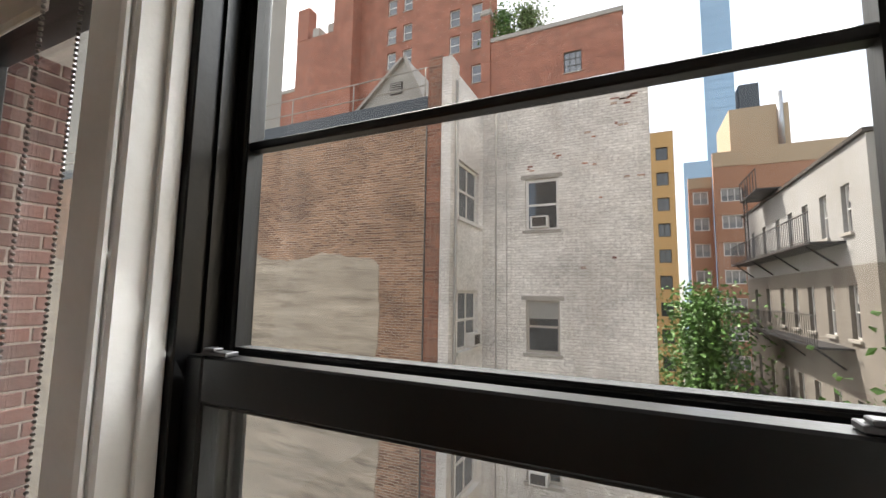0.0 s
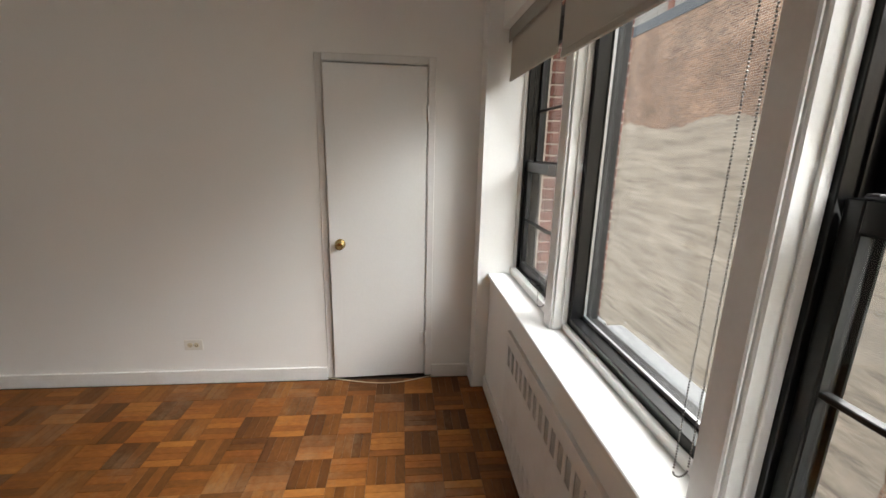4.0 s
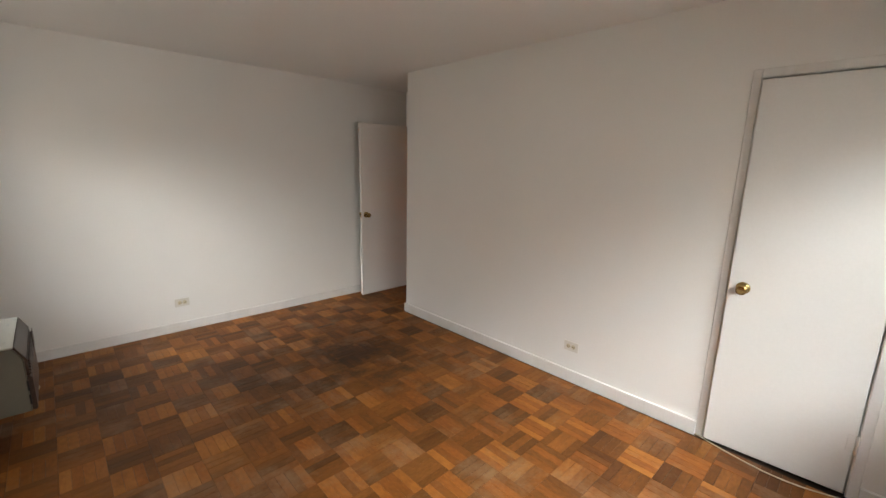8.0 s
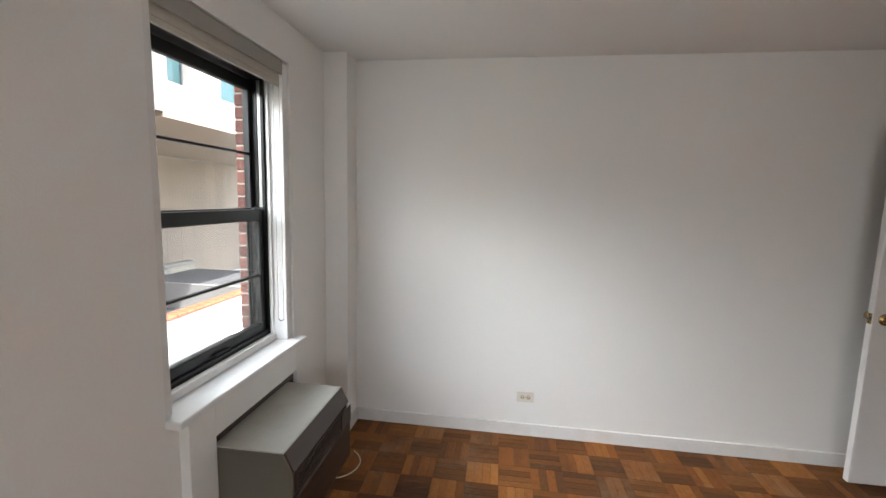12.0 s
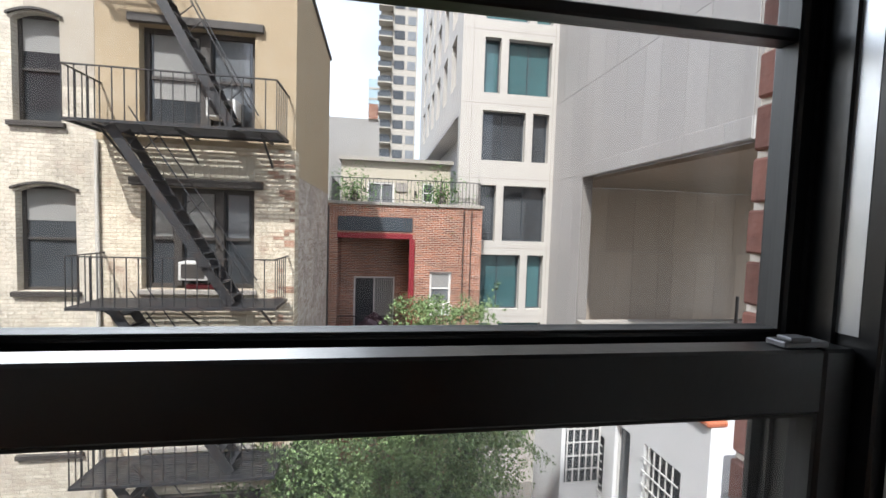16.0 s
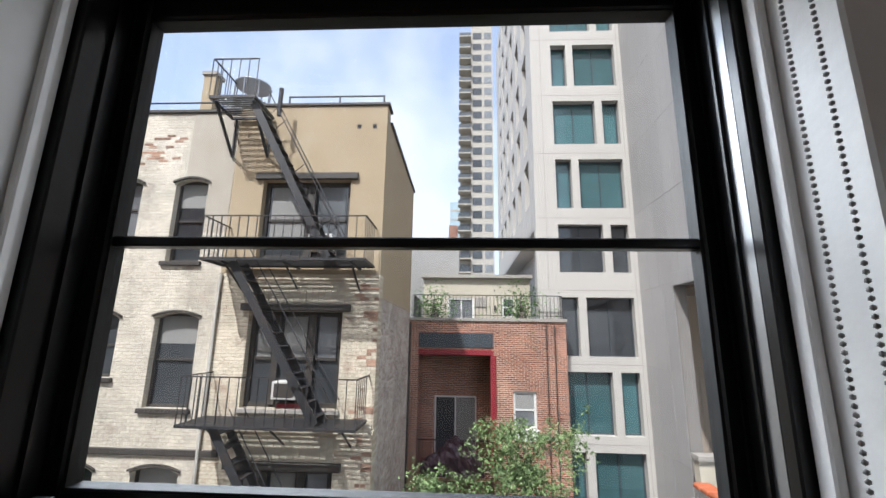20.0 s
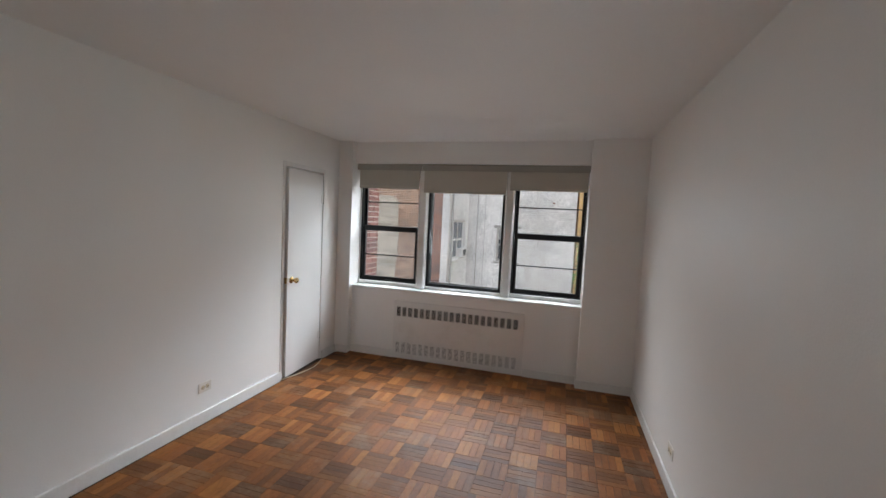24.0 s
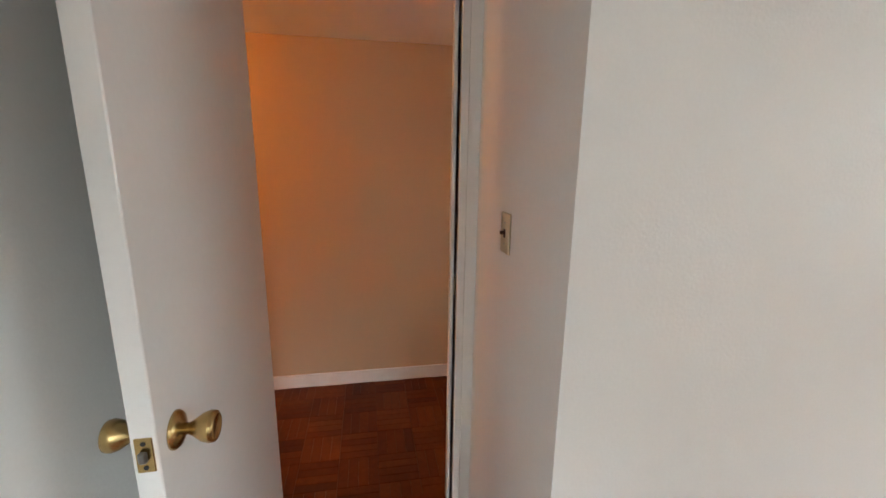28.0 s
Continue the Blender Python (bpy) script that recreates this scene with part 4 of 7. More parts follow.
STONE = mat("grey_stone", (0.34, 0.315, 0.28), 0.8, vary=0.15, scale=4, fine=40, bump=0.25)
QUOIN = mat("bare_corner_brick", (0.36, 0.225, 0.16), 0.9, vary=0.4, scale=3, fine=30, bump=0.3, per_island=1.0)
TARP = mat("purple_tarp", (0.075, 0.04, 0.052), 0.35, vary=0.5, scale=6, fine=40, bump=0.2)
REDPAINT = mat("dark_red_paint", (0.24, 0.022, 0.03), 0.5, vary=0.12, bump=0.05)
SLATE = mat("slate_blue_panel", (0.05, 0.06, 0.07), 0.5, vary=0.15, bump=0.05)
CREAMSIDING = mat("cream_siding", (0.50, 0.455, 0.36), 0.7, vary=0.12, scale=2, fine=20, bump=0.1, dirt=(0.36, 0.30, 0.22), dirt_scale=1.4, dirt_amount=0.4)
ROOFTAR = mat("tar_roof", (0.10, 0.10, 0.105), 0.85, vary=0.25, scale=0.9, fine=30, bump=0.25, dirt=(0.19, 0.185, 0.18), dirt_scale=0.6, dirt_amount=0.6)
WHITESTUCCO = mat("white_stucco", (0.78, 0.78, 0.78), 0.8, vary=0.05, scale=1.5, fine=30, bump=0.15, dirt=(0.50, 0.50, 0.49), dirt_scale=1.2, dirt_amount=0.3)
TILE = mat("orange_clay_tile", (0.43, 0.12, 0.05), 0.7, vary=0.2, scale=5, fine=40, bump=0.15, per_object=0.6)
LEAF = mat("leaf_green", (0.155, 0.225, 0.088), 0.55, vary=0.45, scale=1.2, fine=8, bump=0.0, per_island=1.0)
LEAFD = mat("leaf_deep_green", (0.085, 0.19, 0.035), 0.55, vary=0.45, scale=1.2, fine=8, bump=0.0, per_island=1.0)
BARK = mat("bark", (0.20, 0.17, 0.14), 0.9, vary=0.35, scale=8, fine=40, bump=0.5)
YELLOWB = mat("ochre_brick", (0.50, 0.31, 0.13), 0.85, vary=0.1, scale=0.4, fine=3, bump=0.1)
ORANGEB = mat("orange_brick", (0.37, 0.20, 0.125), 0.85, vary=0.1, scale=0.4, fine=3, bump=0.1)
TANB = mat("tan_brick", (0.43, 0.33, 0.22), 0.85, vary=0.1, scale=0.4, fine=3, bump=0.1)
GREYR = mat("grey_render", (0.36, 0.34, 0.305), 0.9, vary=0.14, scale=0.5, fine=6, bump=0.15, dirt=(0.30, 0.27, 0.23), dirt_scale=0.35, dirt_amount=0.6, stretch=(1, 1, 0.4))
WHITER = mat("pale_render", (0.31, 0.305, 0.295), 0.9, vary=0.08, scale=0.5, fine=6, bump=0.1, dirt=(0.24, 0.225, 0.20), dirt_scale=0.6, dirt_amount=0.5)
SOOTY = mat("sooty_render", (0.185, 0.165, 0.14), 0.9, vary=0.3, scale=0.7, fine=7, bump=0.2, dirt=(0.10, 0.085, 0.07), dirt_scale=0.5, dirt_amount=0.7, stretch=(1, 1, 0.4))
# Distance haze is put into the pale blue of this glass and its bands
HAZEBLUE = mat("hazed_blue_glass", (0.24, 0.38, 0.52), 0.15, vary=0.15, scale=0.05, fine=0.3, bump=0, spec=0.7)
HAZEBAND = mat("hazy_floor_band", (0.20, 0.33, 0.46), 0.3, vary=0.1, scale=0.05, fine=0.3, bump=0)
CONCB = mat("beige_concrete", (0.40, 0.37, 0.32), 0.8, vary=0.08, scale=0.2, fine=2, bump=0.05)
EARTH = mat("courtyard_ground", (0.17, 0.16, 0.145), 0.9, vary=0.3, scale=0.4, fine=6, bump=0.3, dirt=(0.07, 0.09, 0.04), dirt_scale=0.2, dirt_amount=0.6)
ACW = mat("white_enamel_ac", (0.66, 0.65, 0.62), 0.45, vary=0.06, bump=0.03, dirt=(0.4, 0.36, 0.3), dirt_scale=8, dirt_amount=0.3)


def dark_glass(name, color, vary):
    return mat(name, color, 0.06, vary=vary, scale=0.8, fine=2.5, bump=0, spec=0.8, per_object=0.6)


GLASSD = dark_glass("dark_window_glass", (0.045, 0.050, 0.055), 0.5)
GLASST = dark_glass("teal_window_glass", (0.055, 0.125, 0.135), 0.35)
GLASSG = dark_glass("grey_window_glass", (0.17, 0.18, 0.19), 0.4)
CURTAIN = mat("pale_curtain", (0.29, 0.285, 0.27), 0.9, vary=0.12, scale=6, fine=30, bump=0.2, per_object=0.4)


def slab(axis, c0, c1, u0, u1, z0, z1, bevel=0.0):
    return box(c0, c1, u0, u1, z0, z1, bevel) if axis == "x" else box(u0, u1, c0, c1, z0, z1, bevel)


def slabs(axis, rows, bevel=0.0):
    return boxes([r if axis == "x" else (r[2], r[3], r[0], r[1], r[4], r[5]) for r in rows], bevel)


def opening(b, axis, c, s, u0, u1, z0, z1, frame_m, glass_m, cols=1, rows=2, deep=0.14, bar=0.05, sill=None, shade_part=0.0, head=None, name="window", label=""):
    """A window set back into a facade at c; s is +1 where the building lies at larger coordinates."""
    a, e = c + s * deep, c + s * (deep + 0.06)
    a, e = min(a, e), max(a, e)
    rws = [(a, e, u0, u0 + bar, z0, z1), (a, e, u1 - bar, u1, z0, z1), (a, e, u0 + bar, u1 - bar, z0, z0 + bar), (a, e, u0 + bar, u1 - bar, z1 - bar, z1)]
    for i in range(1, cols):
        u = u0 + (u1 - u0) * i / cols
        rws.append((a + 0.004, e - 0.004, u - bar * 0.4, u + bar * 0.4, z0 + bar, z1 - bar))
    w = part(name, slabs(axis, rws), frame_m, b, label)
    for i in range(1, rows):
        z = z0 + (z1 - z0) * i / rows
        part("meeting_rail", slab(axis, a + 0.002, e - 0.002, u0 + bar, u1 - bar, z - bar * 0.4, z + bar * 0.4), frame_m, w)
    g0, g1 = (e - 0.02, e - 0.012) if s > 0 else (a + 0.012, a + 0.02)
    part("pane", slab(axis, g0, g1, u0 + bar * 0.9, u1 - bar * 0.9, z0 + bar * 0.9, z1 - bar * 0.9), glass_m, w)
    if shade_part:
        h0, h1 = (e - 0.028, e - 0.022) if s > 0 else (a + 0.022, a + 0.028)
        part("blind", slab(axis, h0, h1, u0 + bar, u1 - bar, z1 - bar - (z1 - z0) * shade_part, z1 - bar), CURTAIN, w)
    if sill:
        q = sorted((c - s * 0.07, c + s * deep))
        part("sill", slab(axis, q[0], q[1], u0 - 0.07, u1 + 0.07, z0 - 0.09, z0 - 0.002, 0.006), sill, w)
    if head:
        q = sorted((c - s * 0.04, c + s * 0.08))
        part("lintel", slab(axis, q[0], q[1], u0 - 0.12, u1 + 0.12, z1 + 0.002, z1 + 0.12, 0.006), head, w)
    return w


def window_ac(axis, c, s, u, z, label):
    """A box air conditioner hung in a window, sticking out of the facade by 0.3 m."""
    ac = empty("window_air_conditioner", label=label, category="air conditioner", group="air conditioners in the windows")
    q = sorted((c - s * 0.26, c + s * 0.13))
    part("case", slab(axis, q[0], q[1], u - 0.25, u + 0.25, z, z + 0.34, 0.012), ACW, ac)
    f = sorted((c - s * 0.266, c - s * 0.2605))
    part("rear_grille", slab(axis, f[0], f[1], u - 0.20, u + 0.20, z + 0.04, z + 0.30), DARKTRIM, ac)
    return ac


def building(name, label, place=(0, 0, 0)):
    return empty(name, place, label, "building")


# ---- own outer wall: brick pier and jambs seen beside the windows ----
def brick_pier(name, label, axis, c, u0, u1, z0, z1, face, body):
    """A wall body with single bricks set proud of its mortar on the face at c; face is the outward sign."""
    ob = structure(name, body, MORTAR, label, "wall")
    bl, bh, j = 0.205, 0.0575, 0.0105
    data = {}
    n = 0
    z = z0
    row = 0
    while z + bh <= z1:
        u = u0 - (0.108 if row % 2 else 0.0)
        while u < u1:
            a, e = max(u, u0), min(u + bl, u1)
            if e - a > 0.03:
                key = round(e - a, 3)
                if key not in data:
                    w = e - a
                    bm = bmesh.new()
                    add_box(bm, 0, 0.018, 0, w, 0, bh) if axis == "x" else add_box(bm, 0, w, 0, 0.018, 0, bh)
                    bmesh.ops.bevel(bm, geom=list(bm.edges), offset=0.003, segments=1, affect="EDGES")
                    me = bpy.data.meshes.new("brick")
                    bm.normal_update()
                    bm.to_mesh(me)
                    bm.free()
                    me.materials.append(OWNBRICK)
                    data[key] = me
                k = new("brick", data[key])
                off = c - 0.012 + (0.002 if (n * 7) % 5 == 0 else 0) if face > 0 else c - 0.006 - (0.002 if (n * 7) % 5 == 0 else 0)
                k.location = (off, a, z) if axis == "x" else (a, off, z)
                k.parent = ob
                n += 1
            u += bl + j
        z += bh + j
        row += 1
    return ob


brick_pier("wall_outer_northwest", "red brick outer wall of the building beside the window", "x", 0.10, 5.12, 5.59, 0.25, 2.62, 1, box(-0.6, 0.098, 5.075, 5.59, -9, 9))
brick_pier("wall_outer_southeast", "red brick window jamb of the outer wall", "y", 0.580, 3.48, 3.57, 0.55, 2.60, 1, box(3.475, 3.57, 0.0, 0.578, -9, 9))
structure("wall_outer", boxes([(3.475, 3.57, 1.60, 5.2, -9, 9), (0.10, 2.74, 5.10, 5.19, -9, 0.77), (0.10, 2.74, 5.10, 5.19, 2.30, 9), (2.84, 3.475, 5.075, 5.19, -9, 9), (3.475, 3.57, 0.64, 1.599, -9, 0.76), (3.475, 3.57, 0.64, 1.599, 2.42, 9)]), PIERBRICK, "red brick outer wall of the building", "wall")
# Filler added behind the casing to stop daylight leaking round the east window
structure("wall_cavity", boxes([(3.361, 3.474, 1.447, 5.07, 0.61, 2.45), (3.361, 3.474, 0.0, 0.643, 0.61, 2.45), (3.361, 3.474, 0.643, 1.447, 0.61, 0.826), (3.361, 3.474, 0.643, 1.447, 2.202, 2.45)]), DARKRUB, "dark filler added between the window and the outer wall to block light", "wall")
structure("ledge_north", boxes([(0.172, 0.92, 5.085, 5.20, 0.772, 0.79), (1.99, 2.735, 5.085, 5.20, 0.772, 0.79)], 0.004), LEDGE, "grey ledge outside the windows in place of a pale reflection", "sill")
structure("ledge_east", box(3.48, 3.60, 0.64, 1.59, 0.762, 0.80, 0.004), STONE, "stone ledge outside the window", "sill")

# ---- ground ----
structure("ground", box(-600, 600, -600, 600, -9.3, -9.0), EARTH, "paved courtyard ground far below", "ground")


# ---- north side: party wall and white annexe ----
north = building("rowhouse_annexe", "brown brick rowhouse with a white painted rear annexe", (0.06, 0, 0.03))
part("party_wall", panel("y", 14.1, 14.4, -30, -2.43, -9, 6.40), BROWNWALL, north, "weathered brown brick party wall")
part("coping", boxes([(-30, -2.44, 14.06, 14.44, 6.402, 6.80)], 0.01), SLATE, north, "dark sheet metal fascia")
part("pier", box(-2.428, -2.03, 14.07, 14.6, -9, 7.86), PIERBRICK, north, "dark red brick corner pier")
part("corner_strip", box(-2.028, -1.752, 14.085, 14.6, -9, 7.80), WHITEBRICK, north)
side_holes = [(14.66, 16.20, 3.56, 5.14), (14.66, 16.20, 0.02, 1.62), (14.66, 16.20, -3.75, -1.95)]
part("side_wall", panel("x", -2.0, -1.75, 14.602, 16.6, -9, 7.5, side_holes), WHITEBRICKX, north, "white painted side wall")
front_holes = [(-0.43, 0.53, 3.40, 4.93), (-0.43, 0.53, -0.12, 1.37), (-0.43, 0.53, -3.60, -2.18)]
part("rear_wall", panel("y", 16.6, 16.9, -1.75, 2.93, -9, 7.35, front_holes), WHITEBRICK, north, "white painted brick rear wall")
part("return_wall", panel("x", 2.68, 2.93, 16.9, 27, -9, 7.35), WHITEBRICKX, north)
part("roof", boxes([(-30, -2.5, 14.45, 27, 6.2, 6.38), (-2.0, 2.68, 16.95, 27, 7.0, 7.2)]), ROOFTAR, north)
flk = bmesh.new()
fr = random.Random(14)
for cx, cz, n in ((1.45, 6.03, 2), (0.5, 5.53, 3), (1.3, 5.15, 2), (-0.2, 5.22, 3), (2.38, 4.72, 2), (2.38, 6.86, 4), (2.17, 6.26, 3), (2.15, 6.9, 3), (2.52, 6.95, 3), (2.46, -1.6, 4), (2.42, -2.3, 2), (1.6, 4.2, 1), (2.1, 2.6, 1), (0.9, 2.2, 1)):
    for k in range(n):
        u, v = cx + fr.uniform(-0.22, 0.22), cz + 0.068 * fr.randint(-1, 1)
        add_box(flk, u, u + fr.uniform(0.07, 0.2), 16.594, 16.599, v, v + 0.055)
tagged(part("bare_bricks", flk, RUSTBRICK, north), "red bricks where white paint has flaked off", kind="stuff")
cop = bmesh.new()
for i in range(16):
    add_box(cop, -1.76 + i * 0.294, -1.76 + i * 0.294 + 0.286, 16.56, 16.93, 7.352, 7.42, 0.02)
part("tile_coping", cop, FARRED, north, "red clay coping tiles")
for h in side_holes:
    opening(north, "x", -1.75, -1, *h, WHITEWOOD, GLASSG, cols=2, rows=2, deep=0.08, bar=0.085, sill=WHITEWOOD)
for i, h in enumerate(front_holes):
    opening(north, "y", 16.6, 1, h[0], h[1], h[2], h[3], WHITEWOOD if i == 0 else STONE, GLASSD, deep=0.12, bar=0.075, sill=STONE, head=STONE, shade_part=(0.0, 0.3, 0.45)[i])
rear_acs = [window_ac("y", 16.72, 1, 0.06, 3.49, "white window air conditioner in a rear window"),
window_ac("y", 16.50, 1, 0.02, -3.50, "white window air conditioner in a rear window"),
window_ac("x", -1.80, -1, 15.75, 0.12, "white window air conditioner in a side window")]
for x, r in ((-1.32, 0.022), (-0.98, 0.012)):
    part("conduit", rod((x, 16.57, -9), (x, 16.57, 7.3), r, 8), GREYR, north, "", True)
part("downpipe", rod((-1.70, 14.35, -9), (-1.70, 14.35, 7.2), 0.035, 10), GREYR, north, "", True)
part("conduit", rod((-2.45, 14.06, -9), (-2.45, 14.06, 6.4), 0.022, 8), DARKTRIM, north, "", True)


def render_patch():
    """The cement coat on the lower party wall, with a ragged edge."""
    bm = bmesh.new()
    rnd = random.Random(8)
    y0, y1, low = 14.082, 14.099, 1.4

    def slip(a, b, za, zb, ta, tb):
        f = [bm.verts.new((u, y0, v)) for u, v in ((a, za), (b, zb), (tb[0], tb[1]), (ta[0], ta[1]))]
        k = [bm.verts.new((u, y1, v)) for u, v in (tb, ta)]
        bm.faces.new(f)
        bm.faces.new((f[3], f[2], k[0], k[1]))

    def edge(z):
        return -3.84 + 0.05 * math.sin(z * 2.1) + 0.05 * noise.noise((z * 3.1, 0, 0)) + (0.12 if z < -2 else 0)

    z = -9.0
    while z < low - 1e-6:
        q = z + 0.2
        f = [bm.verts.new(c) for c in ((-30, y0, z), (edge(z), y0, z), (edge(q), y0, q), (-30, y0, q))]
        k = [bm.verts.new(c) for c in ((edge(z), y1, z), (edge(q), y1, q))]
        bm.faces.new(f)
        bm.faces.new((f[1], k[0], k[1], f[2]))
        z = q
    end = edge(low)
    n = 118

    def height(x):
        return 2.62 + 0.18 * math.sin(x * 1.1) + 0.16 * noise.noise((x * 2.3, 5, 0)) + 0.10 * noise.noise((x * 7, 2, 0)) - max(0, x + 5.6) * 0.28

    for i in range(n):
        a, b = -30 + (end + 30) * i / n, -30 + (end + 30) * (i + 1) / n
        slip(a, b, low, low, (a, height(a)), (b, height(b)))
    bm.faces.new([bm.verts.new(c) for c in ((end, y0, low), (end, y1, low), (end, y1, height(end)), (end, y0, height(end)))])
    bmesh.ops.recalc_face_normals(bm, faces=bm.faces)
    return bm


part("cement_coat", render_patch(), STUCCO, north, "grey cement render over the lower brickwork")

# roof gable and rails on the party wall house
gable = building("roof_dormer", "grey gabled roof dormer with a louvred vent")
bm = bmesh.new()
tri = [(-6.9, 8.3), (-4.85, 10.1), (-4.0, 8.25), (-4.0, 6.4), (-6.9, 6.4)]
fa = [bm.verts.new((x, 17.0, z)) for x, z in tri]
fb = [bm.verts.new((x, 19.5, z)) for x, z in tri]
bm.faces.new(fa)
bm.faces.new(fb[::-1])
for i in range(5):
    bm.faces.new((fa[i], fa[(i + 1) % 5], fb[(i + 1) % 5], fb[i]))
bmesh.ops.recalc_face_normals(bm, faces=bm.faces)
part("front", bm, GREYR, gable)
part("barge_board", boxes([(-0.05, 0.05, -0.12, 0.02, 0, 2.75)]), STONE, gable).matrix_basis = pose(-7.0, 16.98, 8.25, 0, 48.8, 0)
part("barge_board", boxes([(-0.05, 0.05, -0.12, 0.02, 0, 2.1)]), STONE, gable).matrix_basis = pose(-4.86, 16.98, 10.12, 0, 155.5, 0)
vent = part("vent", box(-5.45, -4.95, 16.96, 16.995, 8.75, 9.2), DARKTRIM, gable)
for i in range(5):
    part("louvre", box(-5.43, -4.97, 16.94, 16.955, 8.78 + i * 0.085, 8.82 + i * 0.085), STONE, vent)
bulk = building("grey_rear_building", "grey rendered building behind the party wall, raised unseen to block the sun")
# Unseen height added to keep the sun off the north windows
part("wall", box(-26.0, -16.4, 16.0, 22.0, -9, 36), GREYR, bulk)
part("low_wall", box(-16.39, -13.2, 16.0, 19.0, -9, 8.7), GREYR, bulk)
part("cap", box(-26.1, -16.3, 15.9, 22.1, 36.002, 36.3), STONE, bulk)
part("door", box(-18.2, -16.9, 15.94, 15.99, 6.8, 9.3, 0.01), STONE, bulk)
part("brick_strip", box(-16.8, -16.45, 15.9, 15.99, 6.8, 11.1), FARRED, bulk)
part("window", box(-21.3, -19.9, 15.95, 15.99, 8.0, 10.2, 0.01), GLASSG, bulk)
rail = empty("roof_railing", label="thin steel pipe railing along the roof edge", category="railing")
for z in (7.25, 7.75):
    part("rail", rod((-22, 14.25, z), (-2.5, 14.25, z), 0.02, 6), STONE, rail, "", True)
for i in range(9):
    part("post", rod((-22 + i * 2.43, 14.25, 6.8), (-22 + i * 2.43, 14.25, 7.77), 0.02, 6), STONE, rail, "", True)


def own_matrix(ob):
    return own_matrix(ob.parent) @ ob.matrix_basis if ob.parent else ob.matrix_basis.copy()


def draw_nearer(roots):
    """Scale the rear houses towards the eye, more so at the back, to fit the camera's views; this splays their side
    walls.
    """
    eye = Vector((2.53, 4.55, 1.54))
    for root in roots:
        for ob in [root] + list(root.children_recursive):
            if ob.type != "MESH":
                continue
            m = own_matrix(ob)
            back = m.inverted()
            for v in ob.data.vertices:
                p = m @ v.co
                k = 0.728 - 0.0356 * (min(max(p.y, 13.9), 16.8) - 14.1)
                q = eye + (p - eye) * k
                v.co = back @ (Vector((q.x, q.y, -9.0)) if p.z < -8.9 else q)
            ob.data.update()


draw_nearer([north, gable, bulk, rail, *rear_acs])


# ---- far skyline to the north ----
def grid_windows(b, axis, c, s, us, zs, w, h, fm, gm, cols=1, rows=2, deep=0.2, bar=0.1, sill=None, shade_part=0.0):
    for u in us:
        for z in zs:
            opening(b, axis, c, s, u, u + w, z, z + h, fm, gm, cols, rows, deep, bar, sill, shade_part)


def holes_of(us, zs, w, h):
    return [(u, u + w, z, z + h) for u in us for z in zs]


red = building("red_brick_apartments", "tall red brick apartment house with planted terraces")
ru, rz = [-35.0, -24.3, -22.1, -15.9, -13.2], [16.0, 20.2, 24.4, 28.4, 31.6, 35.4, 39.2]
part("main_wall", panel("y", 45, 45.6, -31.3, -10.4, -9, 60, holes_of([-24.3, -22.1, -15.9, -13.2], rz, 1.25, 2.1)), FARRED, red)
grid_windows(red, "y", 45, 1, [-24.3, -22.1, -15.9, -13.2], rz, 1.25, 2.1, WHITEWOOD, GLASSG, sill=STONE)
part("left_wing", box(-39, -31.31, 44.8, 52, -9, 35.6), FARRED, red)
part("low_wing", box(-47, -39.01, 45, 52, -9, 28.6), FARRED, red)
part("low_coping", box(-47.1, -39.01, 44.9, 52, 28.61, 29.1), STONE, red)
part("stair_tower", box(-31.3, -28.3, 43.2, 44.99, -9, 46), FARRED, red)
for i, x in enumerate((-39.0, -36.2, -33.6)):
    part("merlon", box(x, x + 1.1 + (0.9 if i == 0 else 0), 44.75, 46.2, 35.61, 36.8 + (3.4 if i == 0 else 0)), STONE if i else FARRED, red)
part("terrace_block", panel("y", 40.0, 40.6, -9.3, 2.2, -9, 25.2, holes_of([-2.6], [20.7], 1.5, 1.9)), FARRED, red)
opening(red, "y", 40, 1, -2.6, -1.1, 20.7, 22.6, DARKTRIM, GLASSG, 3, 3, 0.1, 0.08, STONE)
part("terrace_side", panel("x", 1.9, 2.2, 40.6, 60, -9, 25.2), FARRED, red)
part("terrace_coping", box(-9.4, 2.3, 39.9, 40.7, 25.21, 25.6), STONE, red)
part("corner_pier", box(-10.2, -9.31, 39.8, 40.7, -9, 28.0), FARRED, red)
part("pier_cap", box(-10.3, -9.2, 39.7, 40.8, 28.01, 28.6, 0.1), STONE, red)

yellow = building("ochre_apartments", "narrow ochre brick apartment tower")
yz = [-8 + i * 2.0 for i in range(11)]
part("wall", panel("y", 40, 40.5, 3.7, 5.5, -9, 14.3, holes_of([4.25], yz, 0.85, 1.05)), YELLOWB, yellow)
part("flank", box(3.7, 5.5, 40.51, 50, -9, 14.2), YELLOWB, yellow)
grid_windows(yellow, "y", 40, 1, [4.25], yz, 0.85, 1.05, DARKTRIM, GLASSD, 2, 1, 0.1, 0.06)

orange = building("orange_brick_apartments", "stepped orange and tan brick apartment house")
oz = [-6 + i * 2.95 for i in range(7)]
part("low_wing", panel("y", 58, 58.6, 8.3, 10.6, -9, 14.8, holes_of([8.7], oz, 1.5, 1.5)), ORANGEB, orange)
part("mid_wing", panel("y", 57, 57.6, 10.61, 13.6, -9, 17.2, holes_of([11.2], oz, 1.9, 1.5)), ORANGEB, orange)
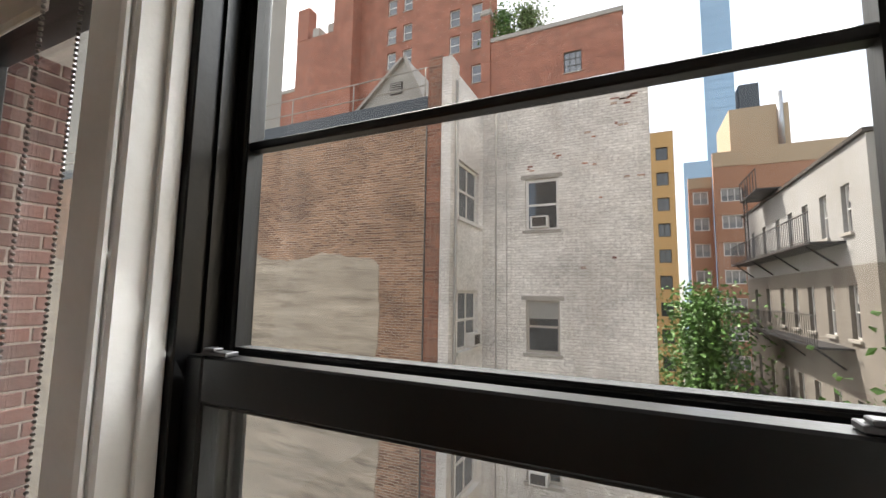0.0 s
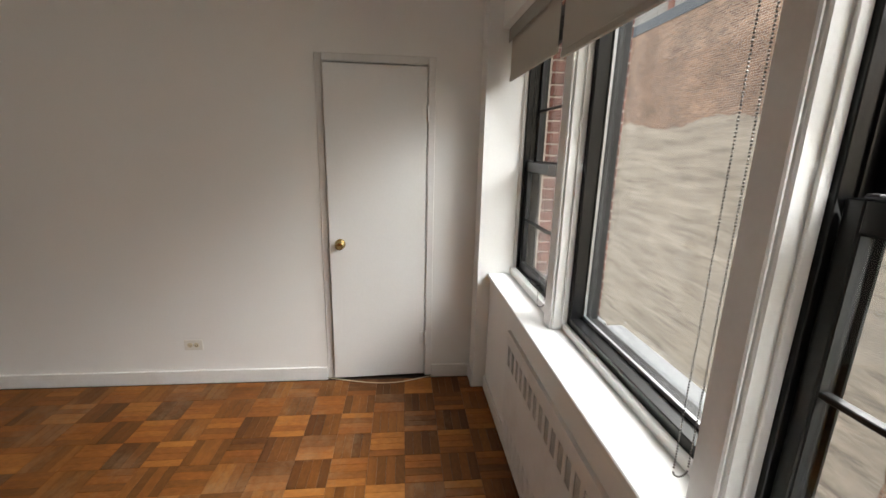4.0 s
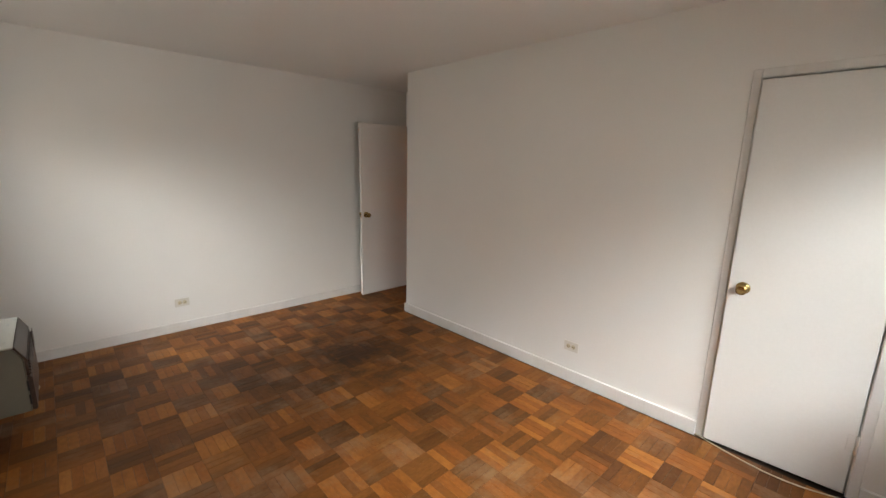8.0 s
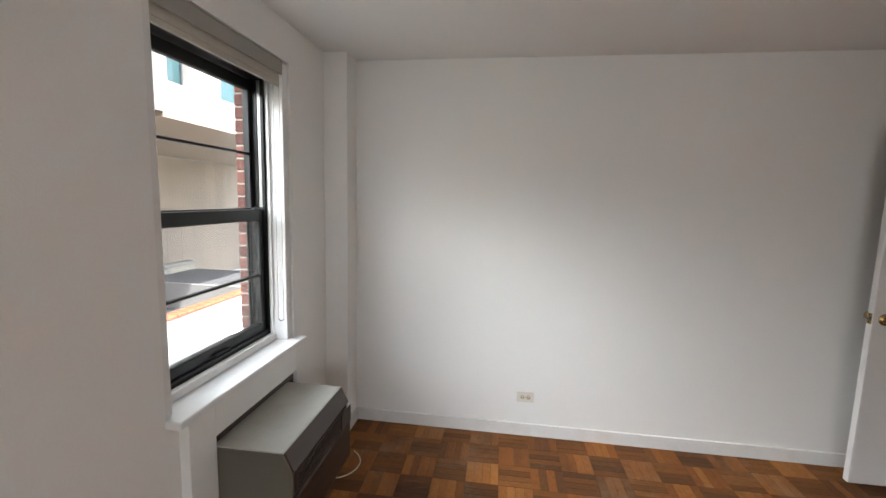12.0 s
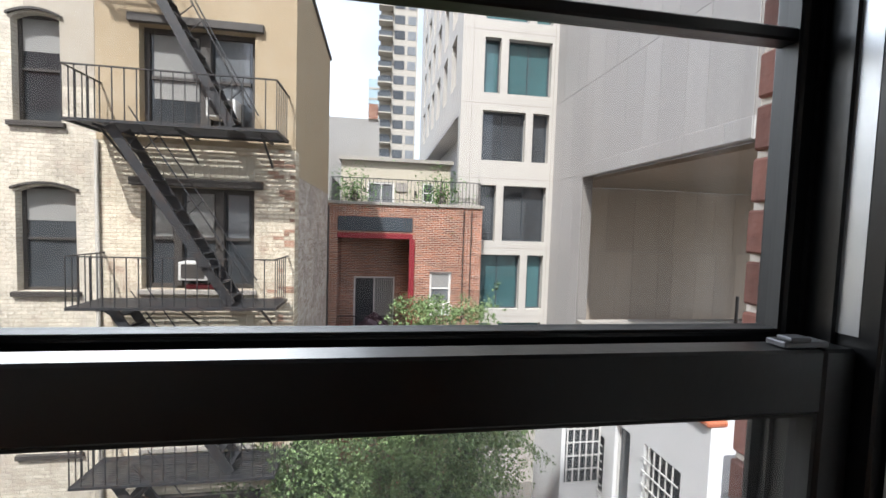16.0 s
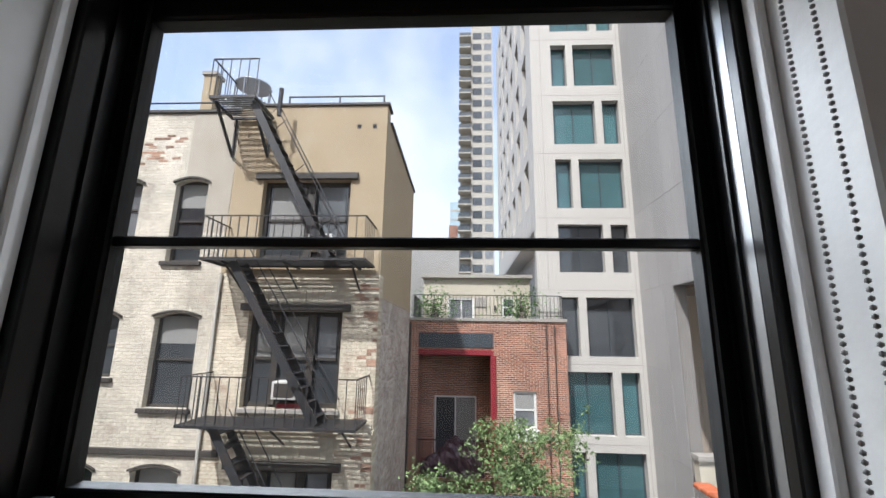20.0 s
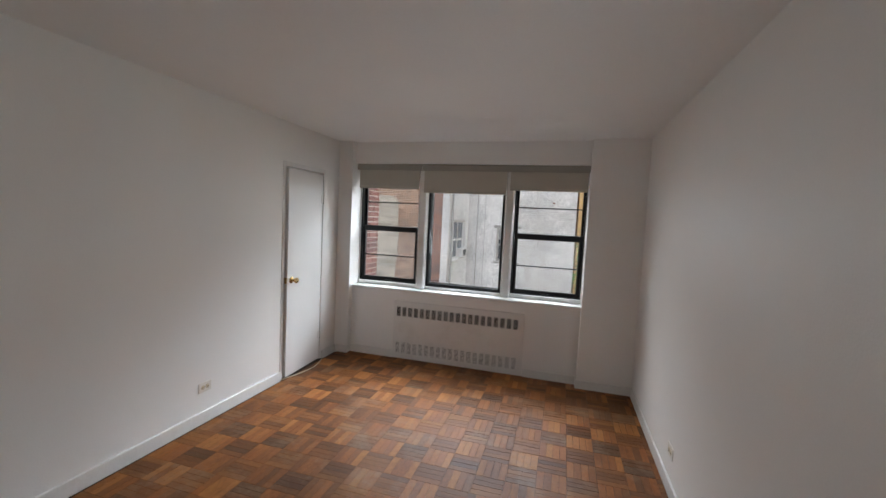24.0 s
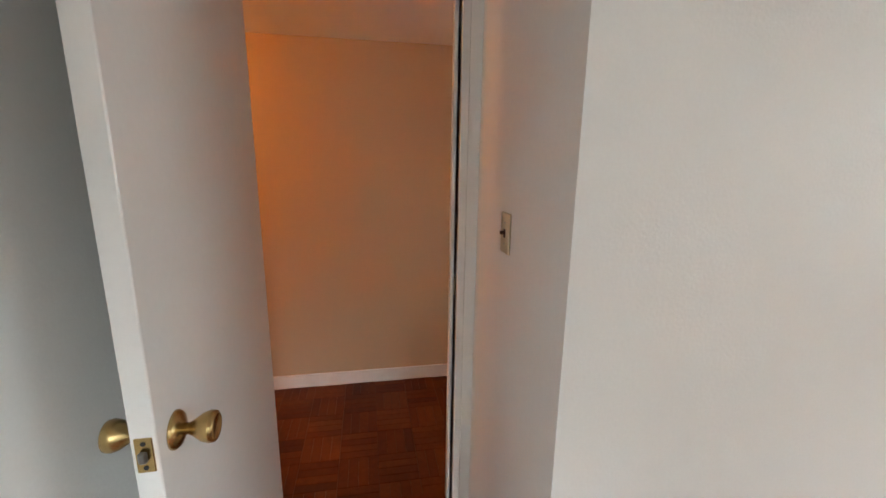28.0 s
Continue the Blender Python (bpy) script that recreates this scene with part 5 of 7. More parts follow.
part("high_wing", panel("y", 59, 59.6, 13.61, 24, -9, 18.0, holes_of([16.6, 18.6], oz, 1.2, 1.5)), ORANGEB, orange)
part("tan_band", boxes([(10.6, 13.61, 56.95, 57.0, 15.6, 17.21), (13.62, 24, 58.95, 58.999, 16.0, 18.01), (8.29, 10.6, 57.95, 57.999, 13.6, 14.81)]), TANB, orange)
part("bulkhead", box(12.9, 18.4, 60, 68, 17.5, 23.0), TANB, orange)
part("flue", rod((17.6, 59.9, 18), (17.6, 59.9, 24.3), 0.3, 10), ALU, orange, "", True)
grid_windows(orange, "y", 58, 1, [8.7], oz, 1.5, 1.5, WHITEWOOD, GLASSG, 2, 1, 0.1, 0.1, None, 0.5)
grid_windows(orange, "y", 57, 1, [11.2], oz, 1.9, 1.5, WHITEWOOD, GLASSG, 3, 1, 0.1, 0.1, None, 0.5)
grid_windows(orange, "y", 59, 1, [16.6, 18.6], oz, 1.2, 1.5, WHITEWOOD, GLASSG, 1, 2, 0.1, 0.1, None, 0.4)

tower = building("glass_tower", "very tall blue glass skyscraper in the haze")
part("shaft", box(23.8, 31.6, 150, 160, -9, 140), HAZEBLUE, tower)
for i in range(46):
    part("floor_band", box(23.75, 31.65, 149.94, 149.99, 2 + i * 3.0, 2.35 + i * 3.0), HAZEBAND, tower)
dim = building("dark_office_block", "small dark office block between the towers")
part("shaft", box(33.0, 38.0, 152, 160, -9, 66), SLATE, dim)
low = building("blue_grey_offices", "low blue grey glass office block")
part("shaft", box(13.2, 19.5, 110, 120, -9, 31.5), HAZEBLUE, low)

grey = building("grey_tenement", "grey rendered tenement with arched windows and iron balconies")
gy = [18.2, 19.6, 21.0, 22.4, 23.8, 25.6, 27.4]
gz = [3.25, 0.55, -2.3, -5.2]
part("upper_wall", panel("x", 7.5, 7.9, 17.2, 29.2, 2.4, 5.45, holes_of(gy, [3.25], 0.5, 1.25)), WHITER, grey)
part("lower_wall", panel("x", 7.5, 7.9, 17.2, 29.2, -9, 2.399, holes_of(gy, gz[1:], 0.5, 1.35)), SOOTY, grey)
part("end_wall", panel("y", 17.2, 17.5, 7.901, 16, -9, 5.4), RUSTBRICK, grey)
part("coping", box(7.42, 7.95, 17.15, 29.25, 5.46, 5.56), DARKTRIM, grey)
for z in gz:
    grid_windows(grey, "x", 7.5, 1, gy, [z], 0.5, 1.25 if z > 2.4 else 1.35, WHITEWOOD, GLASSD, 1, 2, 0.1, 0.05, STONE, 0.3)
for z in (3.0, 0.25, -2.6):
    bal = part("balcony", boxes([(6.75, 7.49, 18.6, 28.6, z, z + 0.06)]), IRON, grey, "black iron balcony")
    part("rail", boxes([(6.75, 6.78, 18.6, 28.6, z + 0.85, z + 0.88), (6.75, 6.78, 18.6, 28.6, z + 0.1, z + 0.12)]), IRON, bal)
    bars = bmesh.new()
    for i in range(60):
        add_box(bars, 6.757, 6.77, 18.62 + i * 0.168, 18.632 + i * 0.168, z + 0.06, z + 0.86)
    part("bars", bars, IRON, bal)
    for i in range(4):
        part("bracket", rod((7.49, 19.2 + i * 2.9, z - 0.55), (6.85, 19.2 + i * 2.9, z), 0.03, 6), IRON, bal)
part("roof_ladder", boxes([(6.80, 6.84, 25.2, 25.24, 3.0, 6.2), (6.80, 6.84, 25.7, 25.74, 3.0, 6.2)] + [(6.80, 6.84, 25.24, 25.7, 3.2 + i * 0.25, 3.23 + i * 0.25) for i in range(12)]), IRON, grey)
part("roof_landing", boxes([(6.75, 7.7, 23.4, 26.0, 5.6, 5.65), (6.75, 6.78, 23.4, 26.0, 6.4, 6.43)] + [(6.75, 6.78, 23.4 + i * 0.43, 23.43 + i * 0.43, 5.65, 6.4) for i in range(7)]), IRON, grey)


# ---- trees ----
def tree(name, base, height, spread, crown_low, leaf_m, leaves, leaf, seed, label, droop=0.2):
    t = empty(name, base, label, "tree")
    rnd = random.Random(seed)
    wood = bmesh.new()
    tips = []
    add_rod(wood, (0, 0, 0), (0.1, 0.05, height * 0.45), 0.16, 9, 0.12)
    add_rod(wood, (0.1, 0.05, height * 0.45), (0.0, 0.15, height * 0.95), 0.12, 8, 0.02)
    for i in range(34):
        k = i / 33
        z = crown_low + (height * 0.95 - crown_low) * k
        a = i * 2.4 + rnd.uniform(-0.5, 0.5)
        reach = spread * (1 - 0.72 * k ** 1.7) * rnd.uniform(0.55, 1.1)
        p = Vector((0.06, 0.1, z))
        d = Vector((math.cos(a), math.sin(a), 0.75 - 0.3 * (1 - k)))
        r = 0.05 * (1 - 0.6 * k)
        for step in range(4):
            q = p + d.normalized() * reach / 4
            add_rod(wood, p, q, r, 5, r * 0.6)
            r *= 0.6
            tips.append((q.copy(), 0.25 + 0.45 * step / 3))
            p = q
            d += Vector((rnd.uniform(-0.4, 0.4), rnd.uniform(-0.4, 0.4), -droop * (step + 1) * 0.6 + rnd.uniform(-0.15, 0.25)))
    part("trunk", wood, BARK, t, "", True)
    vs, fs = [], []
    for n in range(leaves):
        q, size = tips[rnd.randrange(len(tips))]
        c = q + Vector((rnd.gauss(0, size), rnd.gauss(0, size), rnd.gauss(0, size * 0.75) - droop * 0.4))
        ax = Vector((rnd.uniform(-1, 1), rnd.uniform(-1, 1), rnd.uniform(-0.9, 0.3))).normalized()
        up = ax.cross(Vector((rnd.uniform(-1, 1), rnd.uniform(-1, 1), rnd.uniform(-1, 1)))).normalized()
        l, w = leaf * rnd.uniform(0.7, 1.3), leaf * 0.32
        k = len(vs)
        fold = ax.cross(up) * w * 0.35
        vs += [c, c + ax * l * 0.45 + up * w + fold, c + ax * l, c + ax * l * 0.45 - up * w + fold]
        fs += [(k, k + 1, k + 2), (k, k + 2, k + 3)]
    me = bpy.data.meshes.new("crown")
    me.from_pydata([tuple(v) for v in vs], [], fs)
    me.materials.append(leaf_m)
    cr = new("crown", me)
    cr.parent = t
    return t


def birch(base, label):
    """A slender tree with several leaders and hanging twigs of small leaves."""
    t = empty("birch_tree", base, label, "tree")
    rnd = random.Random(31)
    wood = bmesh.new()
    twigs = []
    for lead, (lx, ly, top) in enumerate(((0.0, -0.4, 8.9), (-0.4, 0.9, 7.9), (0.3, -1.2, 8.7), (0.1, 5.6, 6.0), (0.3, 3.3, 5.6), (-1.4, -0.9, 7.5), (-0.9, 2.3, 6.3), (-0.8, -2.2, 6.9), (0.2, 4.6, 5.7), (-0.6, 3.4, 6.1))):
        p = Vector((0, 0, 1.2 + 0.3 * lead))
        if lead == 0:
            add_rod(wood, (0, 0, 0), p, 0.17, 9, 0.13)
        n = 9
        r = 0.11
        start = p.copy()
        for k in range(1, n + 1):
            f = k / n
            q = Vector((lx * f ** 0.7, ly * f ** 0.7, start.z + (top - start.z) * f)) + Vector((rnd.gauss(0, 0.08), rnd.gauss(0, 0.08), 0))
            add_rod(wood, p, q, r, 6, r * 0.8)
            r *= 0.78
            if f > 0.25:
                for b in range(4):
                    a = rnd.uniform(0, 6.283)
                    reach = (2.1 - 1.5 * f) * rnd.uniform(0.5, 1.15)
                    e, d, rr = q.copy(), Vector((math.cos(a), math.sin(a), rnd.uniform(0.3, 1.2))), r * 0.45
                    for step in range(4):
                        g = e + d.normalized() * reach / 4
                        add_rod(wood, e, g, rr, 4, rr * 0.7)
                        rr *= 0.7
                        d += Vector((rnd.uniform(-0.3, 0.3), rnd.uniform(-0.3, 0.3), -0.36))
                        e = g
                        for h in range(3):
                            twigs.append((g.copy(), Vector((d.x * 0.35 + rnd.gauss(0, 0.35), d.y * 0.35 + rnd.gauss(0, 0.35), rnd.uniform(-0.9, 0.35))), rnd.uniform(0.3, 0.9)))
            p = q
    part("trunk", wood, BARK, t, "", True)
    vs, fs = [], []
    for o, d, long in twigs:
        d.normalize()
        for n in range(int(25 * long / 0.45)):
            f = rnd.random()
            c = o + d * long * f + Vector((0, 0, -0.22 * f * f * long)) + Vector((rnd.gauss(0, 0.06), rnd.gauss(0, 0.06), rnd.gauss(0, 0.06)))
            ax = Vector((rnd.uniform(-1, 1), rnd.uniform(-1, 1), rnd.uniform(-1.3, 0.2))).normalized()
            up = ax.cross(Vector((rnd.uniform(-1, 1), rnd.uniform(-1, 1), rnd.uniform(-1, 1)))).normalized()
            l = 0.066 * rnd.uniform(0.6, 1.35)
            w = l * 0.36
            k = len(vs)
            fold = ax.cross(up) * w * 0.4
            vs += [c, c + ax * l * 0.4 + up * w + fold, c + ax * l, c + ax * l * 0.4 - up * w + fold]
            fs += [(k, k + 1, k + 2), (k, k + 2, k + 3)]
    me = bpy.data.meshes.new("crown")
    me.from_pydata([tuple(v) for v in vs], [], fs)
    me.materials.append(LEAF)
    new("crown", me).parent = t
    return len(fs)


birch((12.2, 0.42, -9.15), "light green birch like tree in the courtyard")
tree("plane_tree", (5.0, 24.5, -9.0), 10.8, 1.9, 6.0, LEAFD, 7000, 0.2, 5, "dense green tree in front of the far houses", 0.1)
tree("plane_tree", (7.6, 13.2, -9.0), 9.4, 2.6, 4.6, LEAFD, 8000, 0.2, 6, "bright green tree top below the window", 0.1)
tree("terrace_shrub", (-6.2, 41.5, 25.0), 3.6, 1.9, 0.6, LEAF, 2200, 0.3, 9, "yellow green shrub on a roof terrace", 0.1)
tree("terrace_shrub", (-8.6, 41.5, 25.0), 4.4, 1.2, 0.6, LEAFD, 1600, 0.3, 10, "dark green shrub on a roof terrace", 0.2)

# ---- east side: tenement with the fire escape ----
ten = building("cream_tenement", "old tenement of cream painted brick and tan stucco", (0, -0.08, -0.09))
FX = 11.3
bay = [(3.48, 5.42, 3.34, 5.08), (3.48, 5.42, 0.36, 2.24), (3.48, 5.42, -2.62, -0.74), (3.48, 5.42, -5.6, -3.7)]
arched = []
for k in range(4):
    arched.append((8.16, 8.77, 3.80 - k * 2.93, 5.08 - k * 2.93))
    arched.append((6.66 if k == 0 else 6.46, 7.40, 3.26 - k * 2.95, 5.10 - k * 2.93))
    arched.append((10.0, 10.7, 3.80 - k * 2.93, 5.08 - k * 2.93))
    arched.append((11.6, 12.4, 3.30 - k * 2.93, 5.08 - k * 2.93))
part("left_wall", panel("x", FX, FX + 0.35, 6.12, 16, -9, 6.72, arched), CREAMBRICK, ten, "cream painted brick wall with flaking patches")
part("upper_bay_wall", panel("x", FX - 0.012, FX + 0.35, 2.75, 6.118, 3.02, 6.86, bay), TANSTUCCO, ten, "tan stucco upper wall")
part("lower_bay_wall", panel("x", FX - 0.004, FX + 0.35, 2.75, 6.118, -9, 3.018, bay), CREAMBRICK2, ten, "cream painted brick with bare red patches")
part("grey_patch", panel("x", FX - 0.008, FX - 0.001, 6.13, 7.20, 3.9, 6.70, [h for h in arched if 6.1 < h[0] < 7]), PATCH, ten, "smooth pale cement patch")
bare = bmesh.new()
br = random.Random(5)
for i in range(34):
    z = 5.25 + 0.068 * (i % 20)
    for k in range(9):
        u = 7.3 + k * 0.2 + (0.1 if i % 2 else 0)
        if br.random() < 0.17 * max(0.0, 1 - abs(u - 7.75) / 0.75) * (z - 4.9):
            add_box(bare, FX - 0.006, FX - 0.001, u, u + 0.19, z, z + 0.056)
tagged(part("bare_brick_patch", bare, QUOIN, ten), "bare red bricks where the paint has gone", kind="stuff")
part("side_wall_upper", box(FX + 0.351, 16.3, 2.75, 3.1, 2.55, 6.6), TANSTUCCO, ten)
part("side_wall_lower", box(FX + 0.351, 16.3, 2.756, 3.1, -9, 2.549), MIXBRICK, ten, "whitewashed brick side wall")
part("roof_slab", box(FX + 0.2, 16.2, 2.9, 16, 6.3, 6.55), ROOFTAR, ten)
part("coping", boxes([(FX - 0.05, FX + 0.4, 2.70, 6.12, 6.862, 6.93), (FX - 0.05, FX + 0.4, 6.121, 16, 6.722, 6.80)], 0.01), DARKTRIM, ten)
part("side_coping", box(FX + 0.41, 16.35, 2.70, 3.15, 6.602, 6.68, 0.01), DARKTRIM, ten)
part("belt_course", box(FX - 0.06, FX - 0.001, 5.72, 16, -0.54, -0.42, 0.01), DARKTRIM, ten, "thin dark belt course")
quoin = bmesh.new()
qr = random.Random(12)
for i in range(118):
    z = -5 + i * 0.068
    u = 2.752
    deep = 0.22 + 0.5 * max(0, noise.noise((z * 0.9, 3, 0)) + 0.15)
    while u < 2.752 + deep:
        w = qr.choice((0.1, 0.2, 0.2))
        if qr.random() < 0.26:
            add_box(quoin, FX - 0.010, FX - 0.0045, u, u + w - 0.01, z, z + 0.058)
        u += w
tagged(part("bare_corner_bricks", quoin, QUOIN, ten), "bare red bricks at the corner", kind="stuff")


def arch_head(u0, u1, z1, rise):
    """Brick filling that turns a square window head into a low arch."""
    bm = bmesh.new()
    n = 8
    x0, x1 = FX - 0.002, FX + 0.13
    pts = [(u0 + (u1 - u0) * i / n, z1 - rise * (2 * i / n - 1) ** 2) for i in range(n + 1)]
    for (a, za), (b, zb) in zip(pts, pts[1:]):
        q = [bm.verts.new((x, u, z)) for x in (x0, x1) for u, z in ((a, za), (b, zb), (b, z1 + 0.001), (a, z1 + 0.001))]
        for f in ((0, 1, 2, 3), (7, 6, 5, 4), (0, 4, 5, 1)):
            bm.faces.new([q[i] for i in f])
    bmesh.ops.recalc_face_normals(bm, faces=bm.faces)
    return bm


def hood(u0, u1, z1, rise):
    bm = bmesh.new()
    n = 8
    pts = [(u0 - 0.05 + (u1 - u0 + 0.1) * i / n, z1 + 0.03 - rise * (2 * i / n - 1) ** 2) for i in range(n + 1)]
    for (a, za), (b, zb) in zip(pts, pts[1:]):
        q = [bm.verts.new((x, u, z)) for x in (FX - 0.05, FX - 0.003) for u, z in ((a, za), (b, zb), (b, zb + 0.04), (a, za + 0.04))]
        for f in ((0, 1, 2, 3), (7, 6, 5, 4), (0, 4, 5, 1), (3, 2, 6, 7)):
            bm.faces.new([q[i] for i in f])
    bmesh.ops.recalc_face_normals(bm, faces=bm.faces)
    return bm


for i, h in enumerate(arched):
    w = opening(ten, "x", FX, 1, *h, DARKTRIM, GLASSD if i % 3 else GLASSG, 1, 2, 0.14, 0.055, DARKTRIM, (0.0, 0.3, 0.0, 0.42)[i % 4])
    part("arch", arch_head(h[0], h[1], h[3], 0.11), CREAMBRICK, w)
    part("hood", hood(h[0], h[1], h[3], 0.11), DARKTRIM, w)
for k, h in enumerate(bay):
    w = opening(ten, "x", FX, 1, h[0], h[1], h[2], h[3], DARKTRIM, GLASSD, 1, 1, 0.16, 0.09, None)
    part("mullion", boxes([(FX + 0.10, FX + 0.20, 4.05, 4.20, h[2] + 0.05, h[3] - 0.05), (FX + 0.10, FX + 0.20, 4.78, 4.92, h[2] + 0.05, h[3] - 0.05)] if k else [(FX + 0.10, FX + 0.20, 4.28, 4.46, h[2] + 0.05, h[3] - 0.05)], 0.008), DARKTRIM, w)
    for u0, u1 in ((3.6, 4.03), (4.22, 4.76), (4.94, 5.30)) if k else ((3.6, 4.26), (4.48, 5.30)):
        part("meeting_rail", box(FX + 0.15, FX + 0.19, u0, u1, (h[2] + h[3]) / 2 - 0.03, (h[2] + h[3]) / 2 + 0.03), DARKTRIM, w)
        part("blind", box(FX + 0.188, FX + 0.196, u0 + 0.03, u1 - 0.03, h[2] + (0.95 if k == 1 else 0.5), h[3] - 0.1), CURTAIN if u0 > 3.9 else GLASSG, w)
    part("lintel", box(FX - 0.09, FX + 0.05, h[0] - 0.16, h[1] + 0.16, h[3] + 0.004, h[3] + 0.15, 0.01), DARKTRIM, w, "dark iron lintel")
    part("sill", box(FX - 0.07, FX + 0.14, h[0] - 0.05, h[1] + 0.05, h[2] - 0.09, h[2] - 0.003, 0.008), STONE, w)
    if k:
        for i in range(15):
            part("apron_board", box(FX - 0.022, FX - 0.005, h[0] + i * 0.1295, h[0] + 0.124 + i * 0.1295, h[3] + 0.16, h[3] + 0.60, 0.003), CREAMSIDING, w)
window_ac("x", 11.43, 1, 4.42, 0.45, "white window air conditioner on a red board")
window_ac("x", 11.43, 1, 3.95, 3.42, "white window air conditioner in an upper window")
part("ac_board", box(FX + 0.02, FX + 0.10, 4.16, 4.68, 0.37, 0.449), REDPAINT, ten, "red board under the air conditioner")
for y in (2.98, 3.33):
    part("scupper", box(FX - 0.02, FX - 0.0125, y, y + 0.09, 6.30, 6.40), DARK, ten)
part("downpipe", rod((FX - 0.05, 6.10, -9), (FX - 0.05, 6.10, 3.0), 0.035, 8), GREYR, ten, "", True)
rl = empty("roof_rail", (0, -0.08, -0.09), label="low black pipe rail on the tenement roof", category="railing")
part("rail", rod((FX + 0.1, 2.86, 7.17), (FX + 0.1, 5.1, 7.17), 0.022, 6), IRON, rl)
part("rail", rod((FX + 0.1, 6.3, 7.05), (FX + 0.1, 12, 7.05), 0.022, 6), IRON, rl)
for y in (2.87, 3.9, 5.08):
    part("post", rod((FX + 0.1, y, 6.93), (FX + 0.1, y, 7.18), 0.022, 6), IRON, rl)
chim = empty("chimney", (12.4, 7.6, 6.55), "tan chimney and vent pipes on the roof", "chimney")
part("stack", box(-0.15, 0.15, -0.16, 0.16, 0, 1.75, 0.01), TANSTUCCO, chim)
part("cap", box(-0.19, 0.19, -0.2, 0.2, 1.752, 1.85), STONE, chim)
for y in (-0.55, -0.8):
    part("vent_pipe", rod((0, y, 0), (0, y, 1.0), 0.07, 10), ALU, chim, "", True)
    part("vent_elbow", rod((0, y, 1.0), (0, y + 0.22, 1.16), 0.07, 10), ALU, chim, "", True)
cond = empty("rooftop_cage", (12.6, 6.6, 6.55), "wire cage round rooftop equipment", "cage")
for i in range(8):
    a = 2 * math.pi * i / 8
    part("bar", rod((0.45 * math.cos(a), 0.45 * math.sin(a), 0), (0.45 * math.cos(a), 0.45 * math.sin(a), 1.6), 0.015, 5), ALU, cond)
for z in (0.5, 1.05, 1.6):
    part("ring", lathe([(0.44, z), (0.465, z), (0.465, z + 0.03), (0.44, z + 0.03)], 16), ALU, cond)
bb = building("blue_grey_block", "blue grey block with a brown base behind the roofs")
part("wall", box(26, 30, 14, 30, -9, 12.0), mat("blue_grey_panel", (0.22, 0.32, 0.38), 0.6, vary=0.08, scale=0.6, fine=4, bump=0.05), bb)
part("base", box(25.4, 25.99, 12, 30, -9, 10.9), TANB, bb)


# ---- fire escape ----
fe = empty("fire_escape", (0, -0.08, -0.08), label="black iron fire escape with balconies, steep stairs and a roof ladder", category="fire escape")


def shared_part(name, bm, material, parent, spots):
    me = bpy.data.meshes.new(name)
    bm.normal_update()
    bm.to_mesh(me)
    bm.free()
    me.materials.append(material)
    for p in spots:
        o = new(name, me)
        o.location = p
        o.parent = parent


def fe_balcony(z, y0=2.86, y1=6.04, x0=10.34, x1=11.24, tall=0.80):
    b = part("balcony", boxes([(x0, x0 + 0.05, y0, y1, z - 0.05, z), (x1 - 0.05, x1, y0, y1, z - 0.05, z), (x0 + 0.05, x1 - 0.05, y0, y0 + 0.05, z - 0.05, z), (x0 + 0.05, x1 - 0.05, y1 - 0.05, y1, z - 0.05, z)]), IRON, fe, "balcony floor frame of iron bars")
    n = 13
    shared_part("slat", box(-0.018, 0.018, 0, y1 - y0 - 0.1, 0, 0.012), IRON, b, [(x0 + 0.08 + i * (x1 - x0 - 0.16) / (n - 1), y0 + 0.05, z - 0.012) for i in range(n)])
    part("top_rail", boxes([(x0, x0 + 0.03, y0, y1, z + tall, z + tall + 0.02), (x0 + 0.03, x1 + 0.06, y0, y0 + 0.03, z + tall, z + tall + 0.02), (x0 + 0.03, x1 + 0.06, y1 - 0.03, y1, z + tall, z + tall + 0.02)]), IRON, b)
    m = 19
    spots = [(x0 + 0.015, y0 + 0.015 + i * (y1 - y0 - 0.03) / (m - 1), z) for i in range(m)] + [(x0 + 0.015 + i * 0.15, y, z) for i in range(1, 6) for y in (y0 + 0.015, y1 - 0.015)]
    shared_part("baluster", box(-0.007, 0.007, -0.007, 0.007, 0, tall), IRON, b, spots)
    for y in (y0 + 0.3, (y0 + y1) / 2, y1 - 0.4):
        part("bracket", boxes([(x0 + 0.1, x1 + 0.06, y - 0.02, y + 0.02, z - 0.09, z - 0.051)]), IRON, b)
        part("brace", rod((x1 + 0.05, y, z - 0.50), (x0 + 0.25, y, z - 0.09), 0.02, 6), IRON, b)
    return b


for z in (3.17, 0.20, -2.75, -5.7):
    fe_balcony(z)


